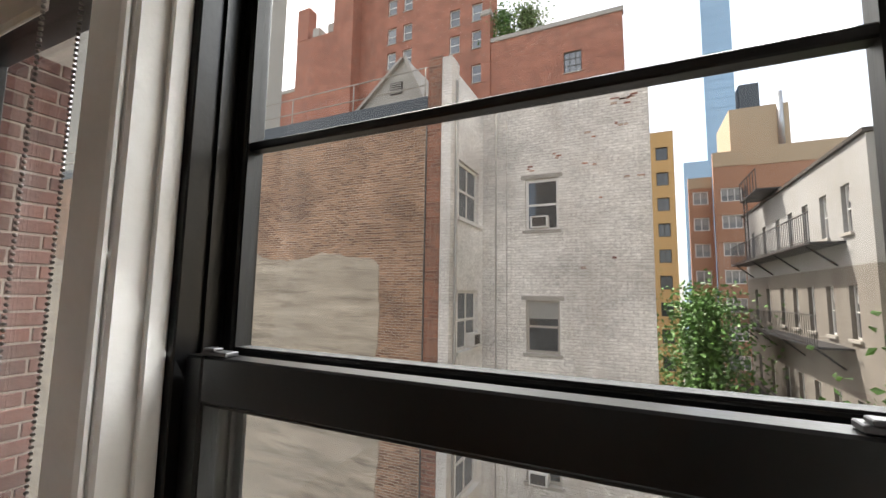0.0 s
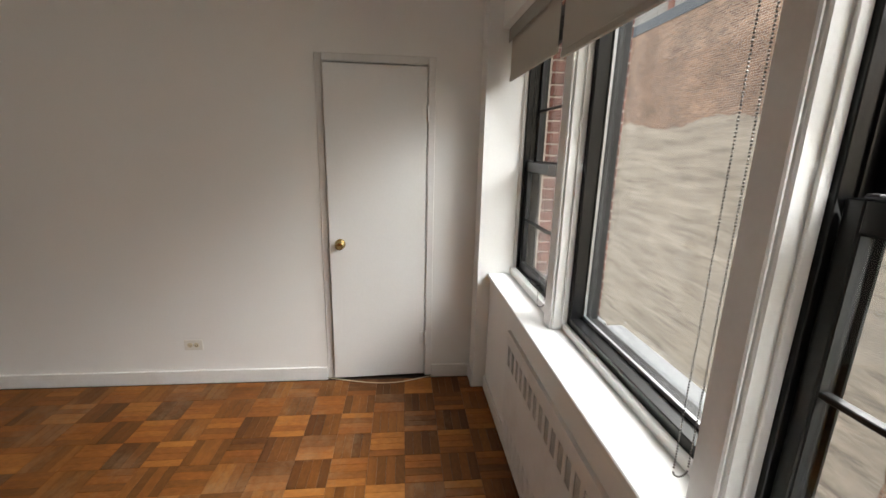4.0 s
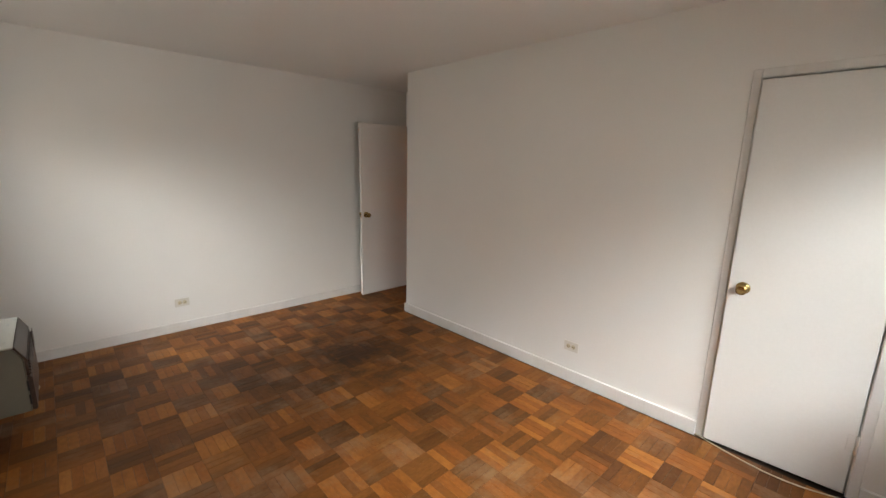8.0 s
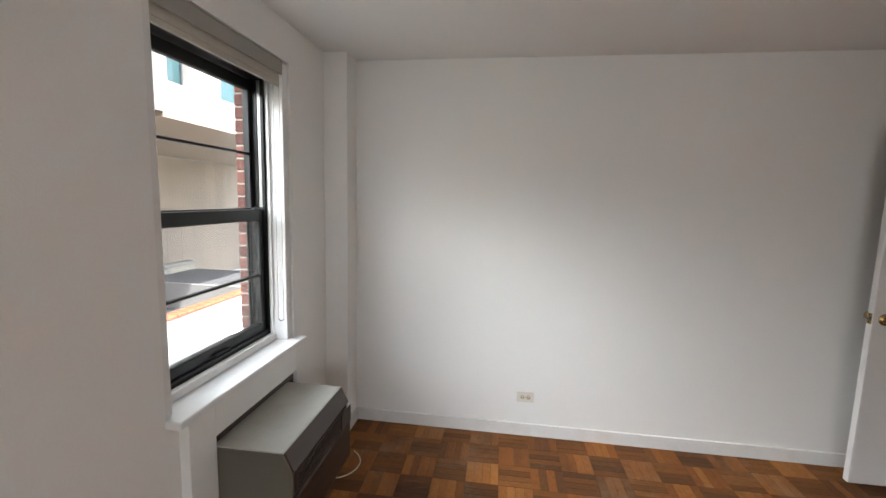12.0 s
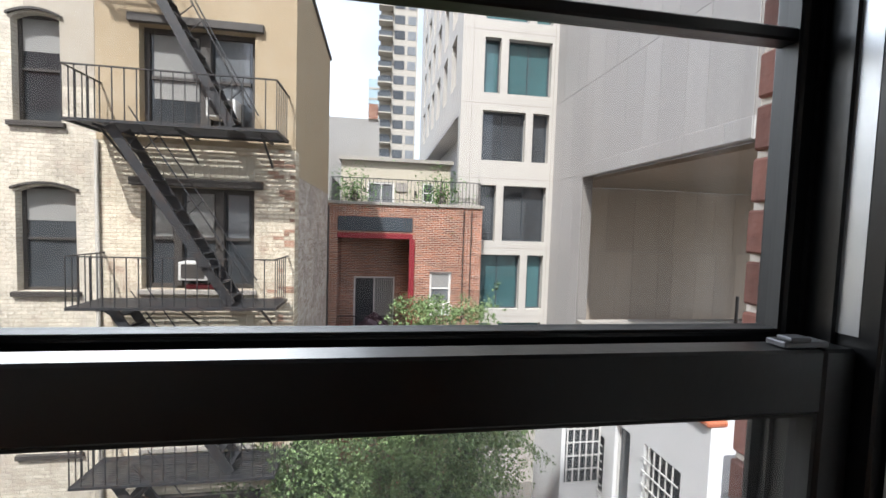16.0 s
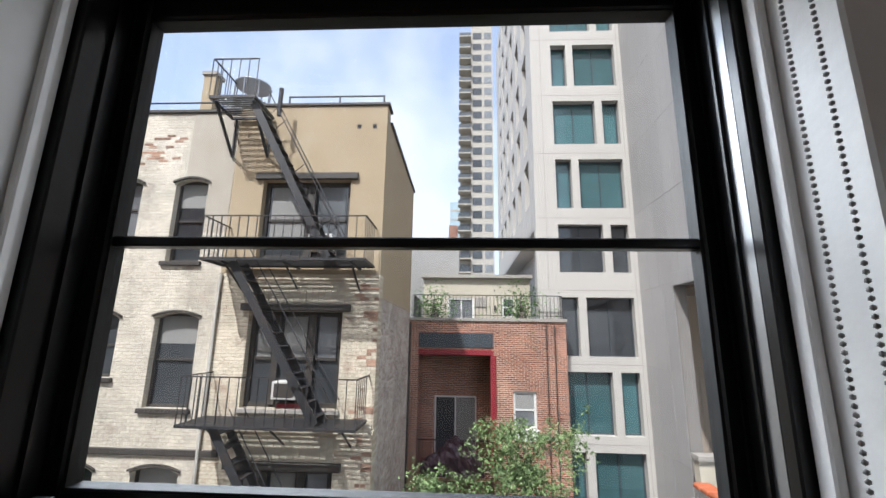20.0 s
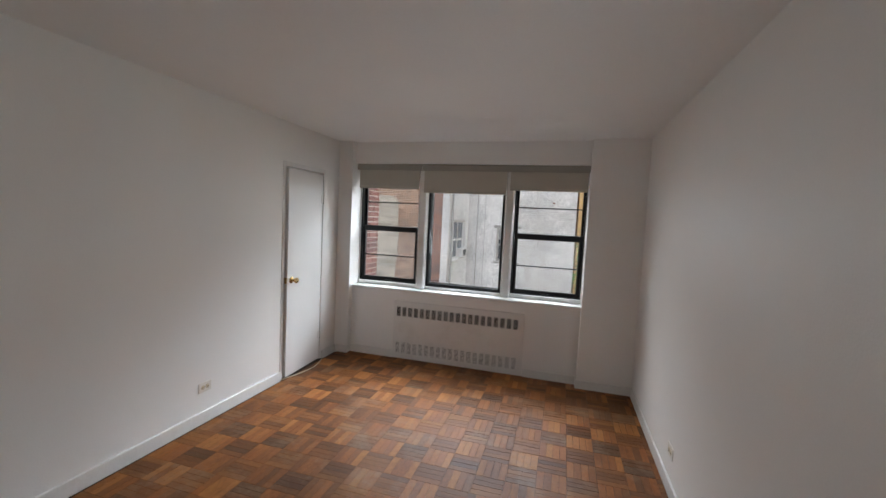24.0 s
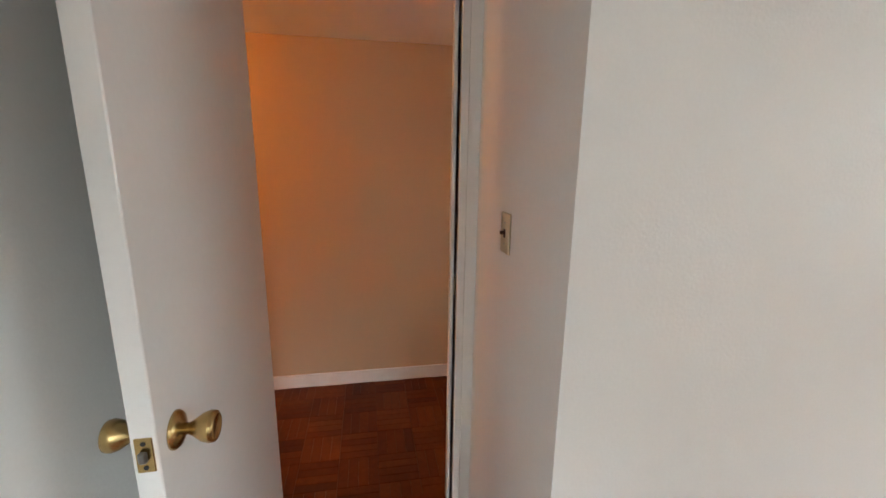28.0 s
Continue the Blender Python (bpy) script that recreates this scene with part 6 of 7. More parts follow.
def fe_stair(y0, z0, y1, z1, x=10.72, wide=0.46, steps=12, name="stair"):
    s = part(name, bmesh.new(), IRON, fe, "steep iron stair with flat treads")
    for xx in (x - wide / 2, x + wide / 2):
        bm = bmesh.new()
        d = Vector((0, y1 - y0, z1 - z0))
        nrm = Vector((0, -d.z, d.y)).normalized() * 0.075
        pts = [Vector((0, y0, z0)) + nrm, Vector((0, y1, z1)) + nrm, Vector((0, y1, z1)) - nrm, Vector((0, y0, z0)) - nrm]
        a = [bm.verts.new((xx - 0.012, p.y, p.z)) for p in pts]
        b = [bm.verts.new((xx + 0.012, p.y, p.z)) for p in pts]
        bm.faces.new(a)
        bm.faces.new(b[::-1])
        for i in range(4):
            bm.faces.new((a[i], a[(i + 1) % 4], b[(i + 1) % 4], b[i]))
        bmesh.ops.recalc_face_normals(bm, faces=bm.faces)
        part("stringer", bm, IRON, s)
        off = nrm * (-7.5 if nrm.z < 0 else 7.5)
        part("handrail", rod((xx, y0 + off.y * 0.6, z0 + abs(off.z)), (xx, y1 + off.y * 0.6, z1 + abs(off.z) * 1.2), 0.012, 6), IRON, s)
        for k in (0.12, 0.5, 0.85):
            p = Vector((xx, y0 + (y1 - y0) * k, z0 + (z1 - z0) * k))
            part("rail_post", rod(p, p + Vector((0, off.y * 0.6, abs(off.z))), 0.009, 5), IRON, s)
    shared_part("tread", box(-wide / 2 + 0.012, wide / 2 - 0.012, -0.10, 0.10, 0, 0.018), IRON, s, [(x, y0 + (y1 - y0) * (i + 0.5) / steps, z0 + (z1 - z0) * (i + 0.5) / steps) for i in range(steps)])
    return s


fe_stair(5.45, 3.12, 3.62, 0.22)
fe_stair(5.45, 0.15, 3.62, -2.73)
fe_stair(5.45, -2.80, 3.62, -5.7)
fe_stair(5.40, 6.45, 3.62, 3.20)
top_plat = part("roof_platform", boxes([(10.35, 10.40, 5.32, 6.30, 6.50, 6.56), (11.2, 11.25, 5.32, 6.30, 6.50, 6.56), (10.40, 11.2, 5.32, 5.36, 6.50, 6.56), (10.40, 11.2, 6.26, 6.30, 6.50, 6.56)]), IRON, fe)
shared_part("slat", box(-0.02, 0.02, 0, 0.90, 0, 0.012), IRON, top_plat, [(10.44 + i * 0.085, 5.36, 6.548) for i in range(9)])
part("guard", boxes([(10.35, 10.38, 5.32, 6.30, 7.40, 7.42), (10.38, 11.3, 6.27, 6.30, 7.40, 7.42)] + [(10.355, 10.369, 5.32 + i * 0.195, 5.334 + i * 0.195, 6.56, 7.40) for i in range(6)] + [(10.5 + i * 0.17, 10.514 + i * 0.17, 6.28, 6.294, 6.56, 7.40) for i in range(5)]), IRON, top_plat)
for y in (5.40, 6.20):
    part("brace", rod((11.25, y, 5.65), (10.45, y, 6.50), 0.035, 6), IRON, top_plat)
    part("strut", rod((11.26, y, 5.60), (11.26, y, 6.50), 0.03, 6), IRON, top_plat)
part("goose_neck", rod((10.9, 5.05, 6.4), (10.9, 5.05, 7.05), 0.05, 8), IRON, top_plat)


# ---- brick house with the recessed balcony ----
bh = building("red_brick_rear_house", "low red brick house with a recessed balcony and roof terrace", (0, -0.14, -0.10))
BX = 18.5
loggia = [(0.0, 2.72, -2.75, 1.25), (0.0, 2.72, -6.6, -3.05)]
bwin = [(-1.52, -0.70, -1.32, -0.06), (-1.52, -0.70, -4.9, -3.5)]
part("front_wall", panel("x", BX, BX + 0.3, -2.66, 3.12, -9, 2.38, loggia + bwin), RUSTBRICK, bh, "red brick wall with pale joints")
part("coping", box(BX - 0.06, BX + 0.36, -2.72, 3.18, 2.382, 2.50, 0.01), STONE, bh)
part("roof", box(BX + 0.31, 24, -2.66, 3.12, 2.0, 2.3), ROOFTAR, bh)
part("side_wall", box(BX + 0.301, 24, -2.66, -2.4, -9, 2.0), RUSTBRICK, bh)
for k, l in enumerate(loggia):
    part("loggia_back", panel("x", 20.0, 20.2, -0.1, 2.8, l[2], l[3], [(0.56, 2.2, l[2] + 0.02, l[2] + 2.3)]), RUSTBRICK, bh)
    part("loggia_side", boxes([(BX + 0.301, 20.0, -0.12, -0.001, l[2], l[3]), (BX + 0.301, 20.0, 2.721, 2.84, l[2], l[3])]), RUSTBRICK, bh)
    part("loggia_floor", box(BX + 0.02, 20.2, -0.1, 2.8, l[2] - 0.18, l[2] - 0.002), REDPAINT, bh)
    part("loggia_ceiling", box(BX + 0.301, 20.2, -0.1, 2.8, l[3] + 0.002, l[3] + 0.1), DARKTRIM, bh)
    d = opening(bh, "x", 20.0, 1, 0.56, 2.2, l[2] + 0.02, l[2] + 2.3, WHITEWOOD, GLASSD, 2, 1, 0.02, 0.07, name="sliding_door")
    for i in range(9):
        part("drape", box(20.052, 20.058, 0.66 + i * 0.078, 0.72 + i * 0.078, l[2] + 0.1, l[2] + 2.2), CURTAIN, d)
    rr = part("balcony_rail", boxes([(BX + 0.03, BX + 0.06, 0.02, 2.70, l[2] + 0.98, l[2] + 1.02)]), IRON, bh)
    shared_part("baluster", box(-0.008, 0.008, -0.008, 0.008, 0, 0.98), IRON, rr, [(BX + 0.045, 0.08 + i * 0.135, l[2]) for i in range(20)])
part("header_panel", box(BX - 0.03, BX - 0.002, 0.0, 2.72, 1.42, 1.95, 0.01), SLATE, bh, "dark slate panel over the balcony")
part("red_frame", boxes([(BX - 0.06, BX - 0.003, 0.0, 2.72, 1.16, 1.34), (BX - 0.06, BX - 0.003, -0.10, 0.10, -2.75, 1.159)], 0.006), REDPAINT, bh, "dark red frame of the balcony")
for h in bwin:
    opening(bh, "x", BX, 1, *h, WHITEWOOD, GLASSG, 1, 2, 0.06, 0.08, WHITEWOOD, 0.4)
part("wall_unit", box(BX - 0.05, BX - 0.002, -1.5, -0.72, -1.72, -1.42, 0.01), WHITEWOOD, bh, "louvred white wall unit")
for y in (-1.95, -2.25):
    part("cable", rod((BX - 0.03, y, -9), (BX - 0.03, y, 2.3), 0.022, 6), DARKTRIM, bh)
part("gutter_pipe", rod((BX - 0.05, 3.06, -9), (BX - 0.05, 3.06, 2.3), 0.05, 8), DARKTRIM, bh)
tarp = bmesh.new()
N = 22
gv = [[tarp.verts.new((BX - 0.15 + 0.25 * math.sin(j * 0.9) * 0.3 + 0.12 * noise.noise((i * 0.6, j * 0.6, 0)), 0.35 + 2.2 * i / N, -2.9 + (0.55 + 0.75 * math.exp(-((i / N - 0.45) / 0.3) ** 2)) * j / 10 + 0.16 * noise.noise((i * 0.45, j * 0.5, 3)))) for j in range(11)] for i in range(N + 1)]
for i in range(N):
    for j in range(10):
        tarp.faces.new((gv[i][j], gv[i + 1][j], gv[i + 1][j + 1], gv[i][j + 1]))
tp = empty("tarpaulin", (0, -0.14, -0.10), label="crumpled dark purple tarpaulin over the balcony rail", category="tarpaulin")
part("cover", tarp, TARP, tp)
tp.children[0].modifiers.new("thick", "SOLIDIFY").thickness = 0.02
gr = empty("terrace_railing", (0, -0.14, -0.10), label="black iron railing round the roof terrace", category="railing")
part("top_rail", boxes([(BX + 0.1, BX + 0.13, -2.6, 3.0, 3.34, 3.37), (BX + 0.131, 22, -2.6, -2.57, 3.34, 3.37), (BX + 0.131, 22, 2.97, 3.0, 3.34, 3.37)]), IRON, gr)
part("bottom_rail", boxes([(BX + 0.1, BX + 0.13, -2.6, 3.0, 2.60, 2.62)]), IRON, gr)
shared_part("baluster", box(-0.009, 0.009, -0.009, 0.009, 0, 0.84), IRON, gr, [(BX + 0.115, -2.58 + i * 0.14, 2.502) for i in range(41)] + [(BX + 0.3 + i * 0.16, -2.585, 2.502) for i in range(20)] + [(BX + 0.3 + i * 0.16, 2.985, 2.502) for i in range(20)])
tree("potted_shrub", (19.2, 2.0, 2.20), 1.0, 0.34, 0.15, LEAFD, 900, 0.10, 21, "small green potted shrub on the terrace", 0.05)
tree("potted_shrub", (19.2, -1.4, 2.20), 1.05, 0.36, 0.15, LEAFD, 900, 0.10, 22, "small green potted shrub on the terrace", 0.05)
pent = building("cream_penthouse", "cream sided rooftop house behind the terrace", (0, -0.1, -0.12))
pw = [(0.55, 1.75, 2.32, 3.60), (-1.25, -0.72, 2.75, 3.62)]
part("wall", panel("x", 22.0, 22.3, -2.0, 2.9, 2.3, 4.5, pw), CREAMSIDING, pent)
part("eave", box(21.8, 26, -2.1, 3.0, 4.501, 4.66), STONE, pent)
opening(pent, "x", 22.0, 1, *pw[0], WHITEWOOD, GLASSG, 2, 1, 0.03, 0.09)
opening(pent, "x", 22.0, 1, *pw[1], WHITEWOOD, GLASSD, 1, 2, 0.03, 0.07)
part("wall_vent", box(21.94, 21.999, 0.0, 0.5, 3.2, 3.6), STONE, pent)
part("wall_lamp", box(21.9, 21.999, -0.45, -0.35, 3.05, 3.25), DARKTRIM, pent)
cube = building("pale_rooftop_block", "pale rooftop block with a brick chimney")
part("wall", box(26, 29, 1.2, 4.2, -9, 7.2), WHITER, cube)
part("chimney", box(25.9, 26.6, 1.3, 1.8, 7.201, 8.0), RUSTBRICK, cube)


# ---- pale modern building ----
modern = building("pale_modern_building", "pale concrete panel building with teal windows", (0, 0, -0.19))
MX, MY = 19.0, -5.8
levels = [(-4.55, -2.05), (-1.50, 0.70), (1.25, 3.45), (4.42, 6.34), (7.02, 9.12), (9.80, 11.78), (12.5, 14.5), (15.2, 17.2), (17.9, 19.9), (20.6, 22.6), (23.3, 25.3)]
mh = []
for i, (a, b) in enumerate(levels):
    mh += [(-5.53, -4.85, a, b), (-4.55, -2.80, a, b)] if i % 2 == 1 else [(-5.53, -3.75, a, b), (-3.45, -2.80, a, b)]
part("front_wall", panel("x", MX, MX + 0.45, MY, -1.92, -9, 27, [h for h in mh]), PANELSUN, modern, "pale concrete panel front with its sunlit tone in the colour")
for h in mh:
    wide = h[1] - h[0] > 1
    opening(modern, "x", MX, 1, *h, SLATE, GLASST if h[2] > 6.5 or h[2] < 1 else GLASSD, 2 if wide else 1, 1, 0.28, 0.05)
SLIT, SLITS, SLIT_Z = 1.25, (20.3, 22.7, 25.1, 27.5, 29.9, 32.3), (7.6, 10.3, 13.0, 15.7, 18.4, 21.1, 23.8)
part("side_wall", panel("y", -2.22, -1.92, MX + 0.451, 36, 6.34, 27, [(u, u + SLIT, z, z + 2.1) for u in SLITS for z in SLIT_Z]), PANELSUN, modern)
for u in SLITS:
    for z in SLIT_Z:
        w = part("slit_window", box(u, u + SLIT, -2.20, -2.15, z, z + 2.1), GLASSD, modern)
        part("frame", box(u + SLIT * 0.5 - 0.03, u + SLIT * 0.5 + 0.03, -2.149, -2.10, z, z + 2.1), SLATE, w)
part("soffit", box(MX + 0.452, 36, -5.7, -1.93, 6.2, 6.338), PANELW, modern)
part("lower_side", box(MX + 0.452, 36, -3.1, -2.8, -9, 6.19), PANELW, modern)
part("long_wall", panel("y", MY - 0.35, MY, 16.46, MX + 0.4, -9, 27), JOINT, modern)
part("overhang_wall", panel("y", MY - 0.35, MY, 9.95, 16.459, 3.62, 27), JOINT, modern, "pale panels of the overhanging block")
part("west_wall", panel("x", 9.95, 10.3, -16, MY - 0.351, 3.62, 27, [(-7.05, -6.32, 4.35, 6.3), (-7.05, -6.32, 7.2, 9.2), (-9.4, -8.2, 4.35, 6.3), (-9.4, -8.2, 7.2, 9.2)]), PANELW, modern)
for h in ((-7.05, -6.32, 4.35, 6.3), (-7.05, -6.32, 7.2, 9.2), (-9.4, -8.2, 4.35, 6.3), (-9.4, -8.2, 7.2, 9.2)):
    opening(modern, "x", 9.95, 1, *h, SLATE, GLASST, 1, 1, 0.2, 0.05)
part("overhang_soffit", box(9.96, 18.59, -22, MY - 0.352, 3.50, 3.619), PANELT, modern)
part("recess_wall", panel("x", 18.60, 18.9, -22, MY - 0.351, -3, 3.499), JOINT, modern, "stained tan panels under the overhang")
part("edge_trim", box(9.90, 16.46, MY + 0.002, MY + 0.05, 3.58, 4.02, 0.01), PANELW, modern)
cl = random.Random(77)


def cladding(parent, axis, c, s, u0, u1, rows, material, holes=()):
    """Panels of uneven width hung in rows before a wall at c; s is the outward sign."""
    for z0, z1 in rows:
        u = u0
        while u < u1 - 0.05:
            w = min(cl.uniform(0.62, 1.2), u1 - u)
            if u1 - u - w < 0.35:
                w = u1 - u
            blocked = [h for h in holes if h[0] < u + w and h[1] > u and h[2] < z1 and h[3] > z0]
            if not blocked:
                q = sorted((c + s * 0.002, c + s * 0.018))
                part("panel", slab(axis, q[0], q[1], u + 0.006, u + w - 0.006, z0 + 0.006, z1 - 0.006), material, parent)
            u += w


zs = [(-2.9, 0.95), (0.95, 3.49)]
cladding(modern, "x", 18.60, -1, -22, MY - 0.36, zs, PANELT)
cladding(modern, "y", MY, 1, 16.5, MX - 0.03, [(-9, -1.8), (-1.8, 0.95), (0.95, 3.7), (3.7, 6.7), (6.7, 9.45), (9.45, 12.2), (12.2, 15.0), (15.0, 27)], PANELW)
cladding(modern, "y", MY, 1, 9.96, 16.5, [(4.03, 6.7), (6.7, 9.45), (9.45, 12.2), (12.2, 15.0), (15.0, 27)], PANELW)
cladding(modern, "y", MY + 0.05, 1, 9.92, 16.45, [(3.6, 4.0)], PANELW)
jn = bmesh.new()
for a, b in levels:
    add_box(jn, MX - 0.004, MX - 0.001, MY, -1.92, b + 0.26, b + 0.275)
for y in (-5.66, -2.35):
    add_box(jn, MX - 0.0045, MX - 0.0012, y, y + 0.012, -9, 27)
part("panel_joints", jn, JOINT, modern, "thin dark joints between the panels")

# low annexe under the overhang
ann = building("white_annexe", "white stucco annexe with an orange tiled parapet and flat roof", (0, 0, -0.12))
ah = [(9.30, 10.30, -4.6, -2.45), (10.75, 11.30, -4.9, -2.5), (11.7, 12.7, -4.6, -3.1)]
part("north_wall", panel("y", -4.45, -4.2, 8.72, 13.22, -9, -1.36, ah), WHITESTUCCO, ann)
part("west_wall", panel("x", 9.98, 10.2, -14, -5.35, -9, -1.40), WHITESTUCCO, ann)
part("flat_roof", boxes([(8.951, 13.22, -14, -4.451, -2.75, -2.6), (13.2201, 15.99, -14, -5.6, -2.75, -2.6)]), ROOFTAR, ann, "dark patched tar roof")
part("back_parapet", box(15.70, 15.99, -14, -5.6, -2.599, -1.45), CREAMSIDING, ann, "cream parapet wall")
part("south_parapet", box(10.201, 15.699, -11.0, -10.8, -2.599, -1.66), WHITER, ann, "grey painted parapet wall")
part("south_roof", box(10.201, 15.99, -14, -11.001, -2.5, -1.70), ROOFTAR, ann)
part("parapet_cap", box(15.60, 16.0 - 0.006, -14, -5.55, -1.449, -1.30, 0.01), STONE, ann)
for i in range(15):
    part("tile", box(8.70 + i * 0.302, 8.995 + i * 0.302, -4.50, -4.13, -1.358, -1.25, 0.03), TILE, ann)
for i in range(16):
    part("tile", box(9.92, 10.26, -5.63 - i * 0.302, -5.335 - i * 0.302, -1.398, -1.30, 0.03), TILE, ann)
for h in ah:
    w = opening(ann, "y", -4.2, -1, *h, WHITEWOOD, GLASSD, 1, 1, 0.08, 0.06)
    if h[1] - h[0] > 0.7:
        for i in range(1, 6):
            part("grille_bar", box(h[0] + (h[1] - h[0]) * i / 6 - 0.012, h[0] + (h[1] - h[0]) * i / 6 + 0.012, -4.19, -4.17, h[2], h[3]), WHITEWOOD, w)
        for i in range(1, 8):
            part("grille_bar", box(h[0], h[1], -4.168, -4.15, h[2] + (h[3] - h[2]) * i / 8 - 0.012, h[2] + (h[3] - h[2]) * i / 8 + 0.012), WHITEWOOD, w)
rv = empty("roof_ventilator", (14.8, -10.15, -2.6), "grey duct and ventilator on the flat roof", "ventilator")
part("stem", rod((0, 0, 0), (0, 0, 0.55), 0.10, 12), ALU, rv, "", True)
part("elbow", rod((0, 0, 0.55), (-0.3, 0.1, 0.75), 0.15, 12), ALU, rv, "", True)
part("skid", box(-0.6, 0.5, -0.3, 0.3, 0.0, 0.08), DARKTRIM, rv)
ut = empty("roof_duct", (15.45, -11.45, -1.70), "low sheet metal duct with a thin mast", "duct")
part("run", box(-0.3, 0.3, -0.5, 0.6, 0.02, 0.25, 0.02), GREYR, ut)
part("mast", rod((0, 0.3, 0.25), (0, 0.3, 1.18), 0.05, 8), DARKTRIM, ut)
hut = building("glazed_hut", "small hut with a dark roof and a domed skylight", (-0.08, -0.27, 0.28))
part("walls", box(11.95, 13.55, -3.92, -2.95, -9, -2.72), WHITESTUCCO, hut)
part("roof", box(11.80, 13.70, -3.915, -2.80, -2.719, -2.60, 0.02), ROOFTAR, hut)
part("curb", lathe([(0.46, 0), (0.46, 0.12), (0.40, 0.14), (0.40, 0.05)], 24, Matrix.Translation((12.75, -3.42, -2.60))), WHITEWOOD, hut, "", True)
part("dome", lathe([(0.39, 0.13), (0.37, 0.22), (0.29, 0.31), (0.17, 0.37), (0.03, 0.39)], 24, Matrix.Translation((12.75, -3.42, -2.60))), mat("grey_acrylic", (0.30, 0.285, 0.26), 0.12, vary=0.2, bump=0), hut, "grey acrylic skylight dome", True)
gw = part("lattice_window", box(11.93, 11.949, -3.9, -3.05, -4.6, -2.95), GLASSD, hut)
for i in range(6):
    part("bar", box(11.915, 11.929, -3.9 + i * 0.16, -3.87 + i * 0.16, -4.6, -2.95), WHITEWOOD, gw)
for i in range(6):
    part("bar", box(11.90, 11.914, -3.9, -3.05, -4.6 + i * 0.32, -4.57 + i * 0.32), WHITEWOOD, gw)

# ---- far towers to the east ----
hi = building("balcony_tower", "tall beige tower with stacked balconies", (0, 0.85, -0.7))
part("shaft", box(90, 100, -6.6, -1.6, -9, 77), CONCB, hi)
part("balcony_shaft", box(91, 99, -1.59, 0.9, -9, 75), CONCB, hi)
for i in range(24):
    z = 4 + i * 3.0
    part("window_band", box(89.93, 89.99, -4.0, -1.9, z, z + 1.7), GLASSD, hi)
    part("window_band", box(89.93, 89.99, -6.3, -4.6, z, z + 1.7), GLASSG, hi)
    part("balcony", box(88.6, 90.99, -1.5, 1.3, z - 0.3, z - 0.05), CONCB, hi)
    part("balcony_rail", box(88.62, 88.70, -1.45, 1.25, z - 0.049, z + 0.8), SLATE, hi)
    # Dark sheet on the flat shaft stands in for the shade of a recess
    part("recess", box(90.92, 90.995, -1.3, 0.8, z, z + 1.9), GLASSD, hi)
far = building("pale_glass_tower", "pale blue glass tower in the distance", (0, 1.2, -0.9))
part("shaft", box(120, 128, -0.9, 3.7, -9, 42), mat("pale_glass", (0.35, 0.45, 0.50), 0.3, vary=0.1, scale=0.1, fine=0.6, bump=0), far)
for i in range(15):
    part("band", box(119.9, 119.99, -0.9, 3.7, i * 2.8, i * 2.8 + 0.5), CONCB, far)

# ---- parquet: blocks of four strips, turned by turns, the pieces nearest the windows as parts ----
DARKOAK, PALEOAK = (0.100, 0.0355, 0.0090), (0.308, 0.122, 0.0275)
# Sheen by strip direction, put into the base colour as paler and darker blocks
SHEEN = {True: 1.34, False: 0.88}
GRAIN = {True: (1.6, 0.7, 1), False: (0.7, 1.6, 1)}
STRIP = {k: oak("parquet_strip", [c * SHEEN[k] for c in DARKOAK], [c * SHEEN[k] for c in PALEOAK], GRAIN[k], "object") for k in GRAIN}
RESTWOOD = {k: oak("parquet_oak", [c * SHEEN[k] for c in DARKOAK], [c * SHEEN[k] for c in PALEOAK], GRAIN[k], "island") for k in GRAIN}
floor_ob = bpy.data.objects["floor"]
PITCH, OX, OY = 0.186, 0.04, -0.019


def strip_bm(bm, x0, x1, y0, y1, dz=0.0):
    g, c = 0.0006, 0.0006
    lo = [(x0 + g, y0 + g), (x1 - g, y0 + g), (x1 - g, y1 - g), (x0 + g, y1 - g)]
    hi = [(x0 + g + c, y0 + g + c), (x1 - g - c, y0 + g + c), (x1 - g - c, y1 - g - c), (x0 + g + c, y1 - g - c)]
    a = [bm.verts.new((x, y, -0.010)) for x, y in lo]
    b = [bm.verts.new((x, y, -c + dz)) for x, y in lo]
    t = [bm.verts.new((x, y, dz)) for x, y in hi]
    for i in range(4):
        j = (i + 1) % 4
        bm.faces.new((a[i], a[j], b[j], b[i]))
        bm.faces.new((b[i], b[j], t[j], t[i]))
    bm.faces.new(t)


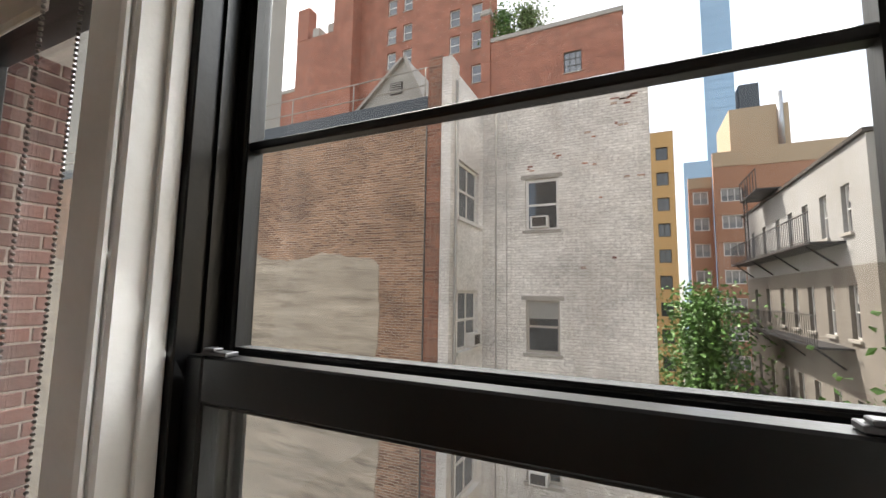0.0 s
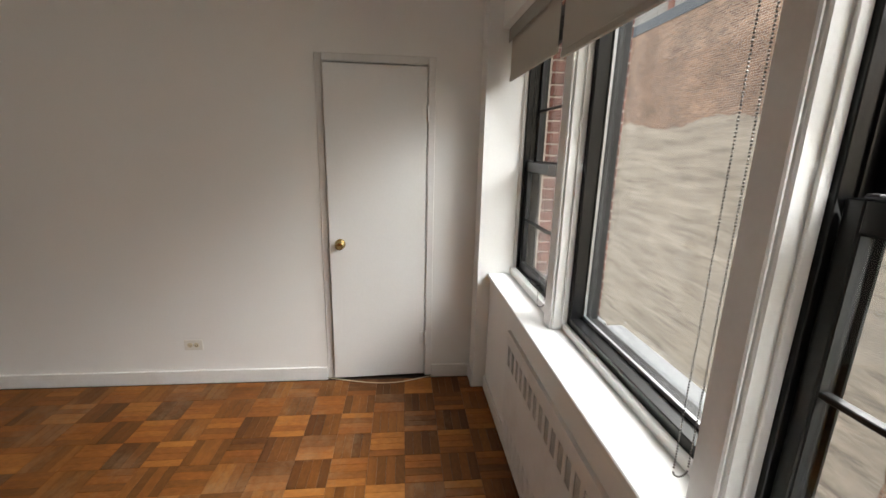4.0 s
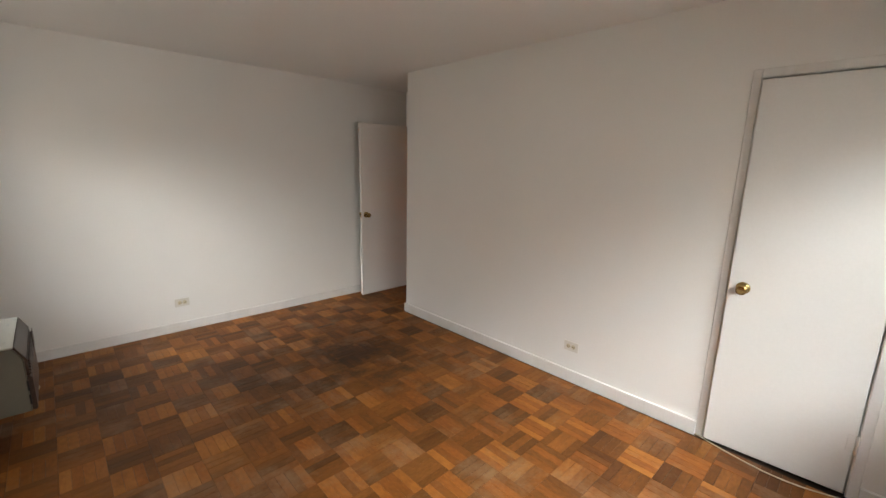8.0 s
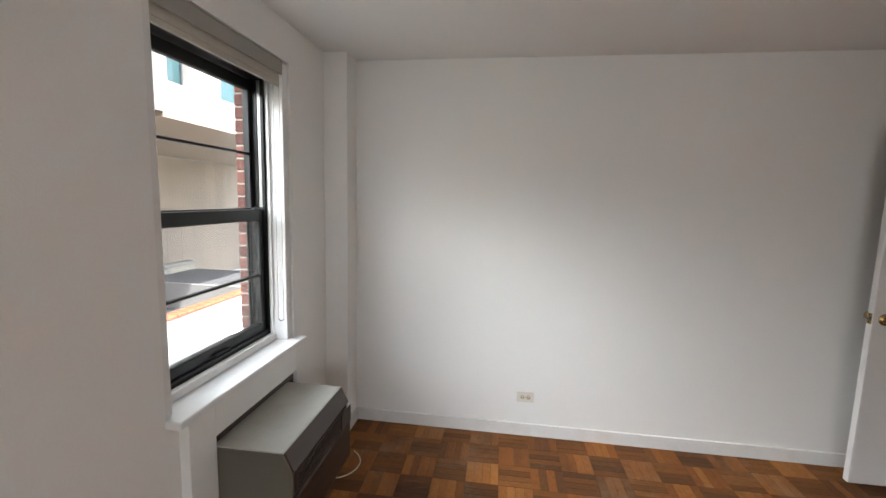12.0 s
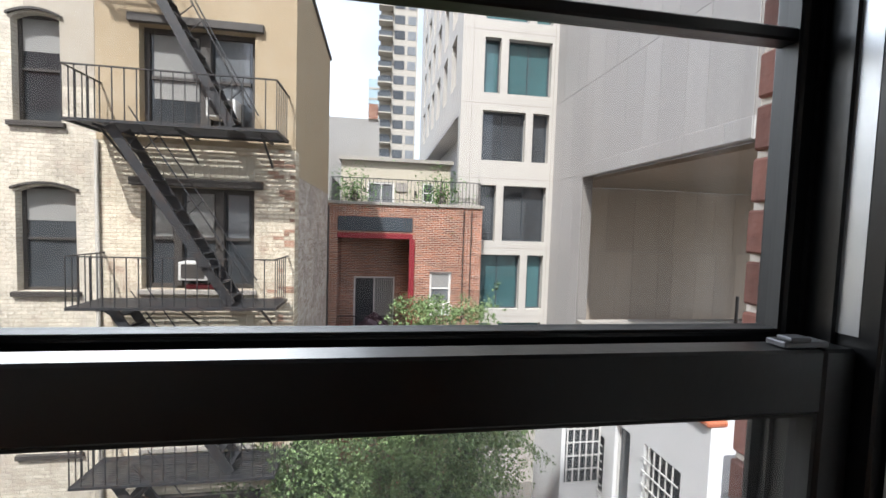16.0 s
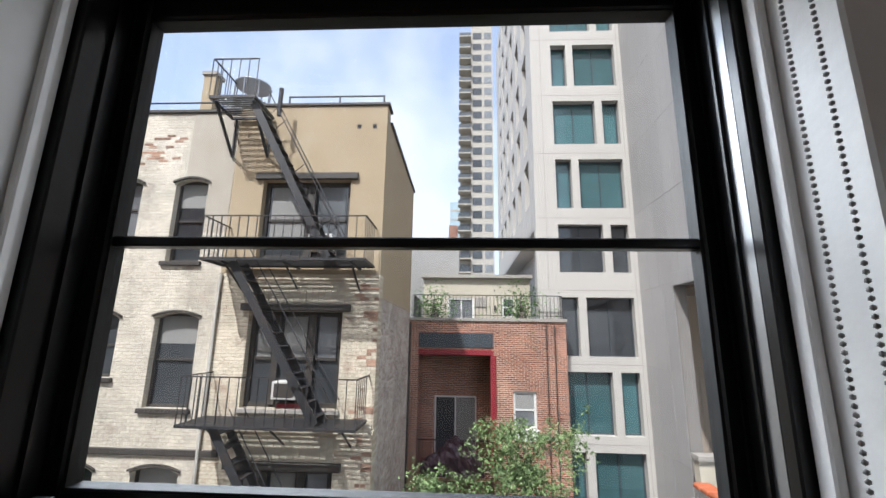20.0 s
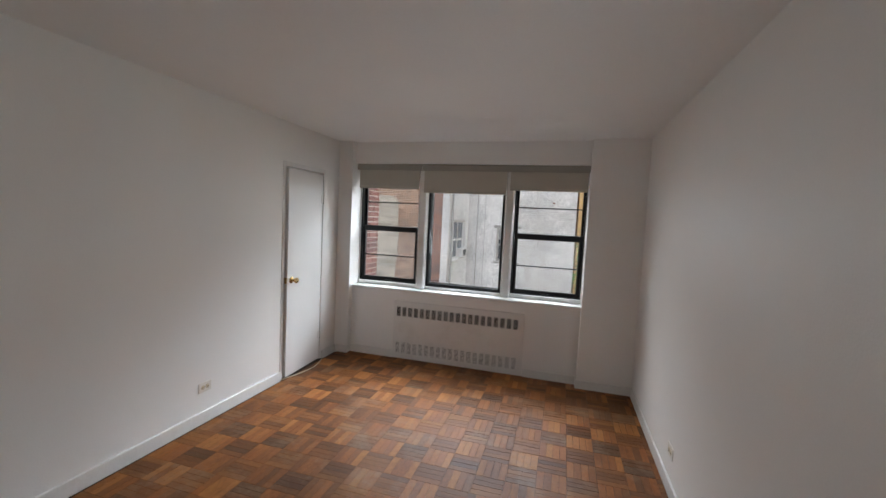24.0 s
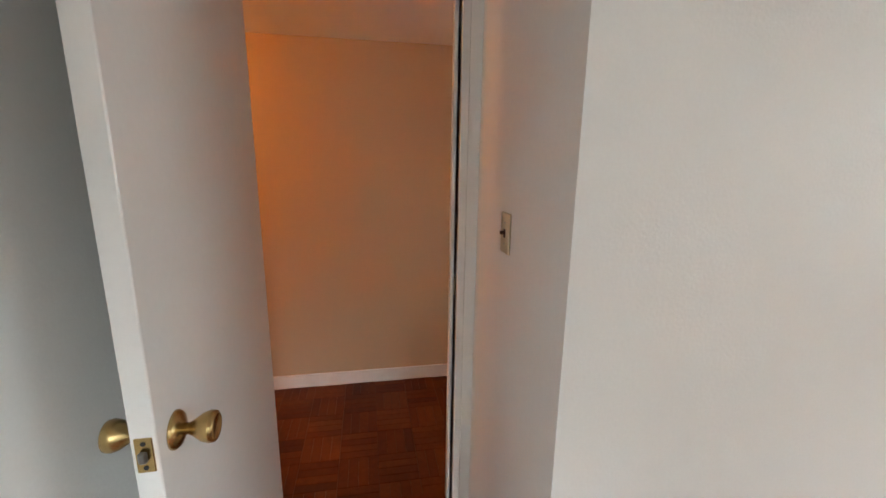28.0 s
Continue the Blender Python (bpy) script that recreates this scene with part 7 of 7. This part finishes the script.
def lay_parquet():
    rnd = random.Random(4)
    rest = {True: bmesh.new(), False: bmesh.new()}
    shared = {}
    count = 0
    for i in range(-5, 18):
        for j in range(-1, 27):
            bx, by = OX + i * PITCH, OY + j * PITCH
            for k in range(4):
                s = PITCH / 4
                along = (i + j) % 2 == 1
                r = [bx + k * s, bx + (k + 1) * s, by, by + PITCH] if along else [bx, bx + PITCH, by + k * s, by + (k + 1) * s]
                full = [max(r[0], -0.72), min(r[1], 3.25), max(r[2], 0.0), min(r[3], 4.80)]
                if full[0] < 0 and full[3] > 0.905:
                    if full[2] > 0.9:
                        continue
                    full[3] = 0.905
                if full[1] - full[0] < 0.008 or full[3] - full[2] < 0.008:
                    continue
                dz = rnd.choice((0.0, 0.0003, 0.0006, 0.0001))
                whole = full == r
                if whole and 0.7 < bx < 3.1 and 2.35 < by < 4.6 and count < 300:
                    key = (along, round(dz, 4))
                    if key not in shared:
                        bm = bmesh.new()
                        strip_bm(bm, 0, s if along else PITCH, 0, PITCH if along else s, dz)
                        me = bpy.data.meshes.new("strip")
                        bm.normal_update()
                        bm.to_mesh(me)
                        bm.free()
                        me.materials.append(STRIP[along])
                        shared[key] = me
                    ob = new("strip", shared[key])
                    ob.location = (r[0], r[2], 0)
                    ob.parent = floor_ob
                    count += 1
                else:
                    strip_bm(rest[along], *full, dz)
    for along in (True, False):
        bmesh.ops.recalc_face_normals(rest[along], faces=rest[along].faces)
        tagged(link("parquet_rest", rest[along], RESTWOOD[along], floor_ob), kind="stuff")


lay_parquet()

hall = bmesh.new()
for i in range(-10, -3):
    for j in range(-9, 7):
        bx, by = OX + i * PITCH, OY + j * PITCH
        for k in range(4):
            t = PITCH / 4
            r = [bx + k * t, bx + (k + 1) * t, by, by + PITCH] if (i + j) % 2 else [bx, bx + PITCH, by + k * t, by + (k + 1) * t]
            r = [max(r[0], -1.78), min(r[1], -0.80), max(r[2], -1.5), min(r[3], 1.04)]
            if r[1] - r[0] > 0.008 and r[3] - r[2] > 0.008:
                strip_bm(hall, *r, 0.0005)
bmesh.ops.recalc_face_normals(hall, faces=hall.faces)
tagged(link("hall_strips", hall, HALLWOOD, bpy.data.objects["floor_hall"]), kind="stuff")
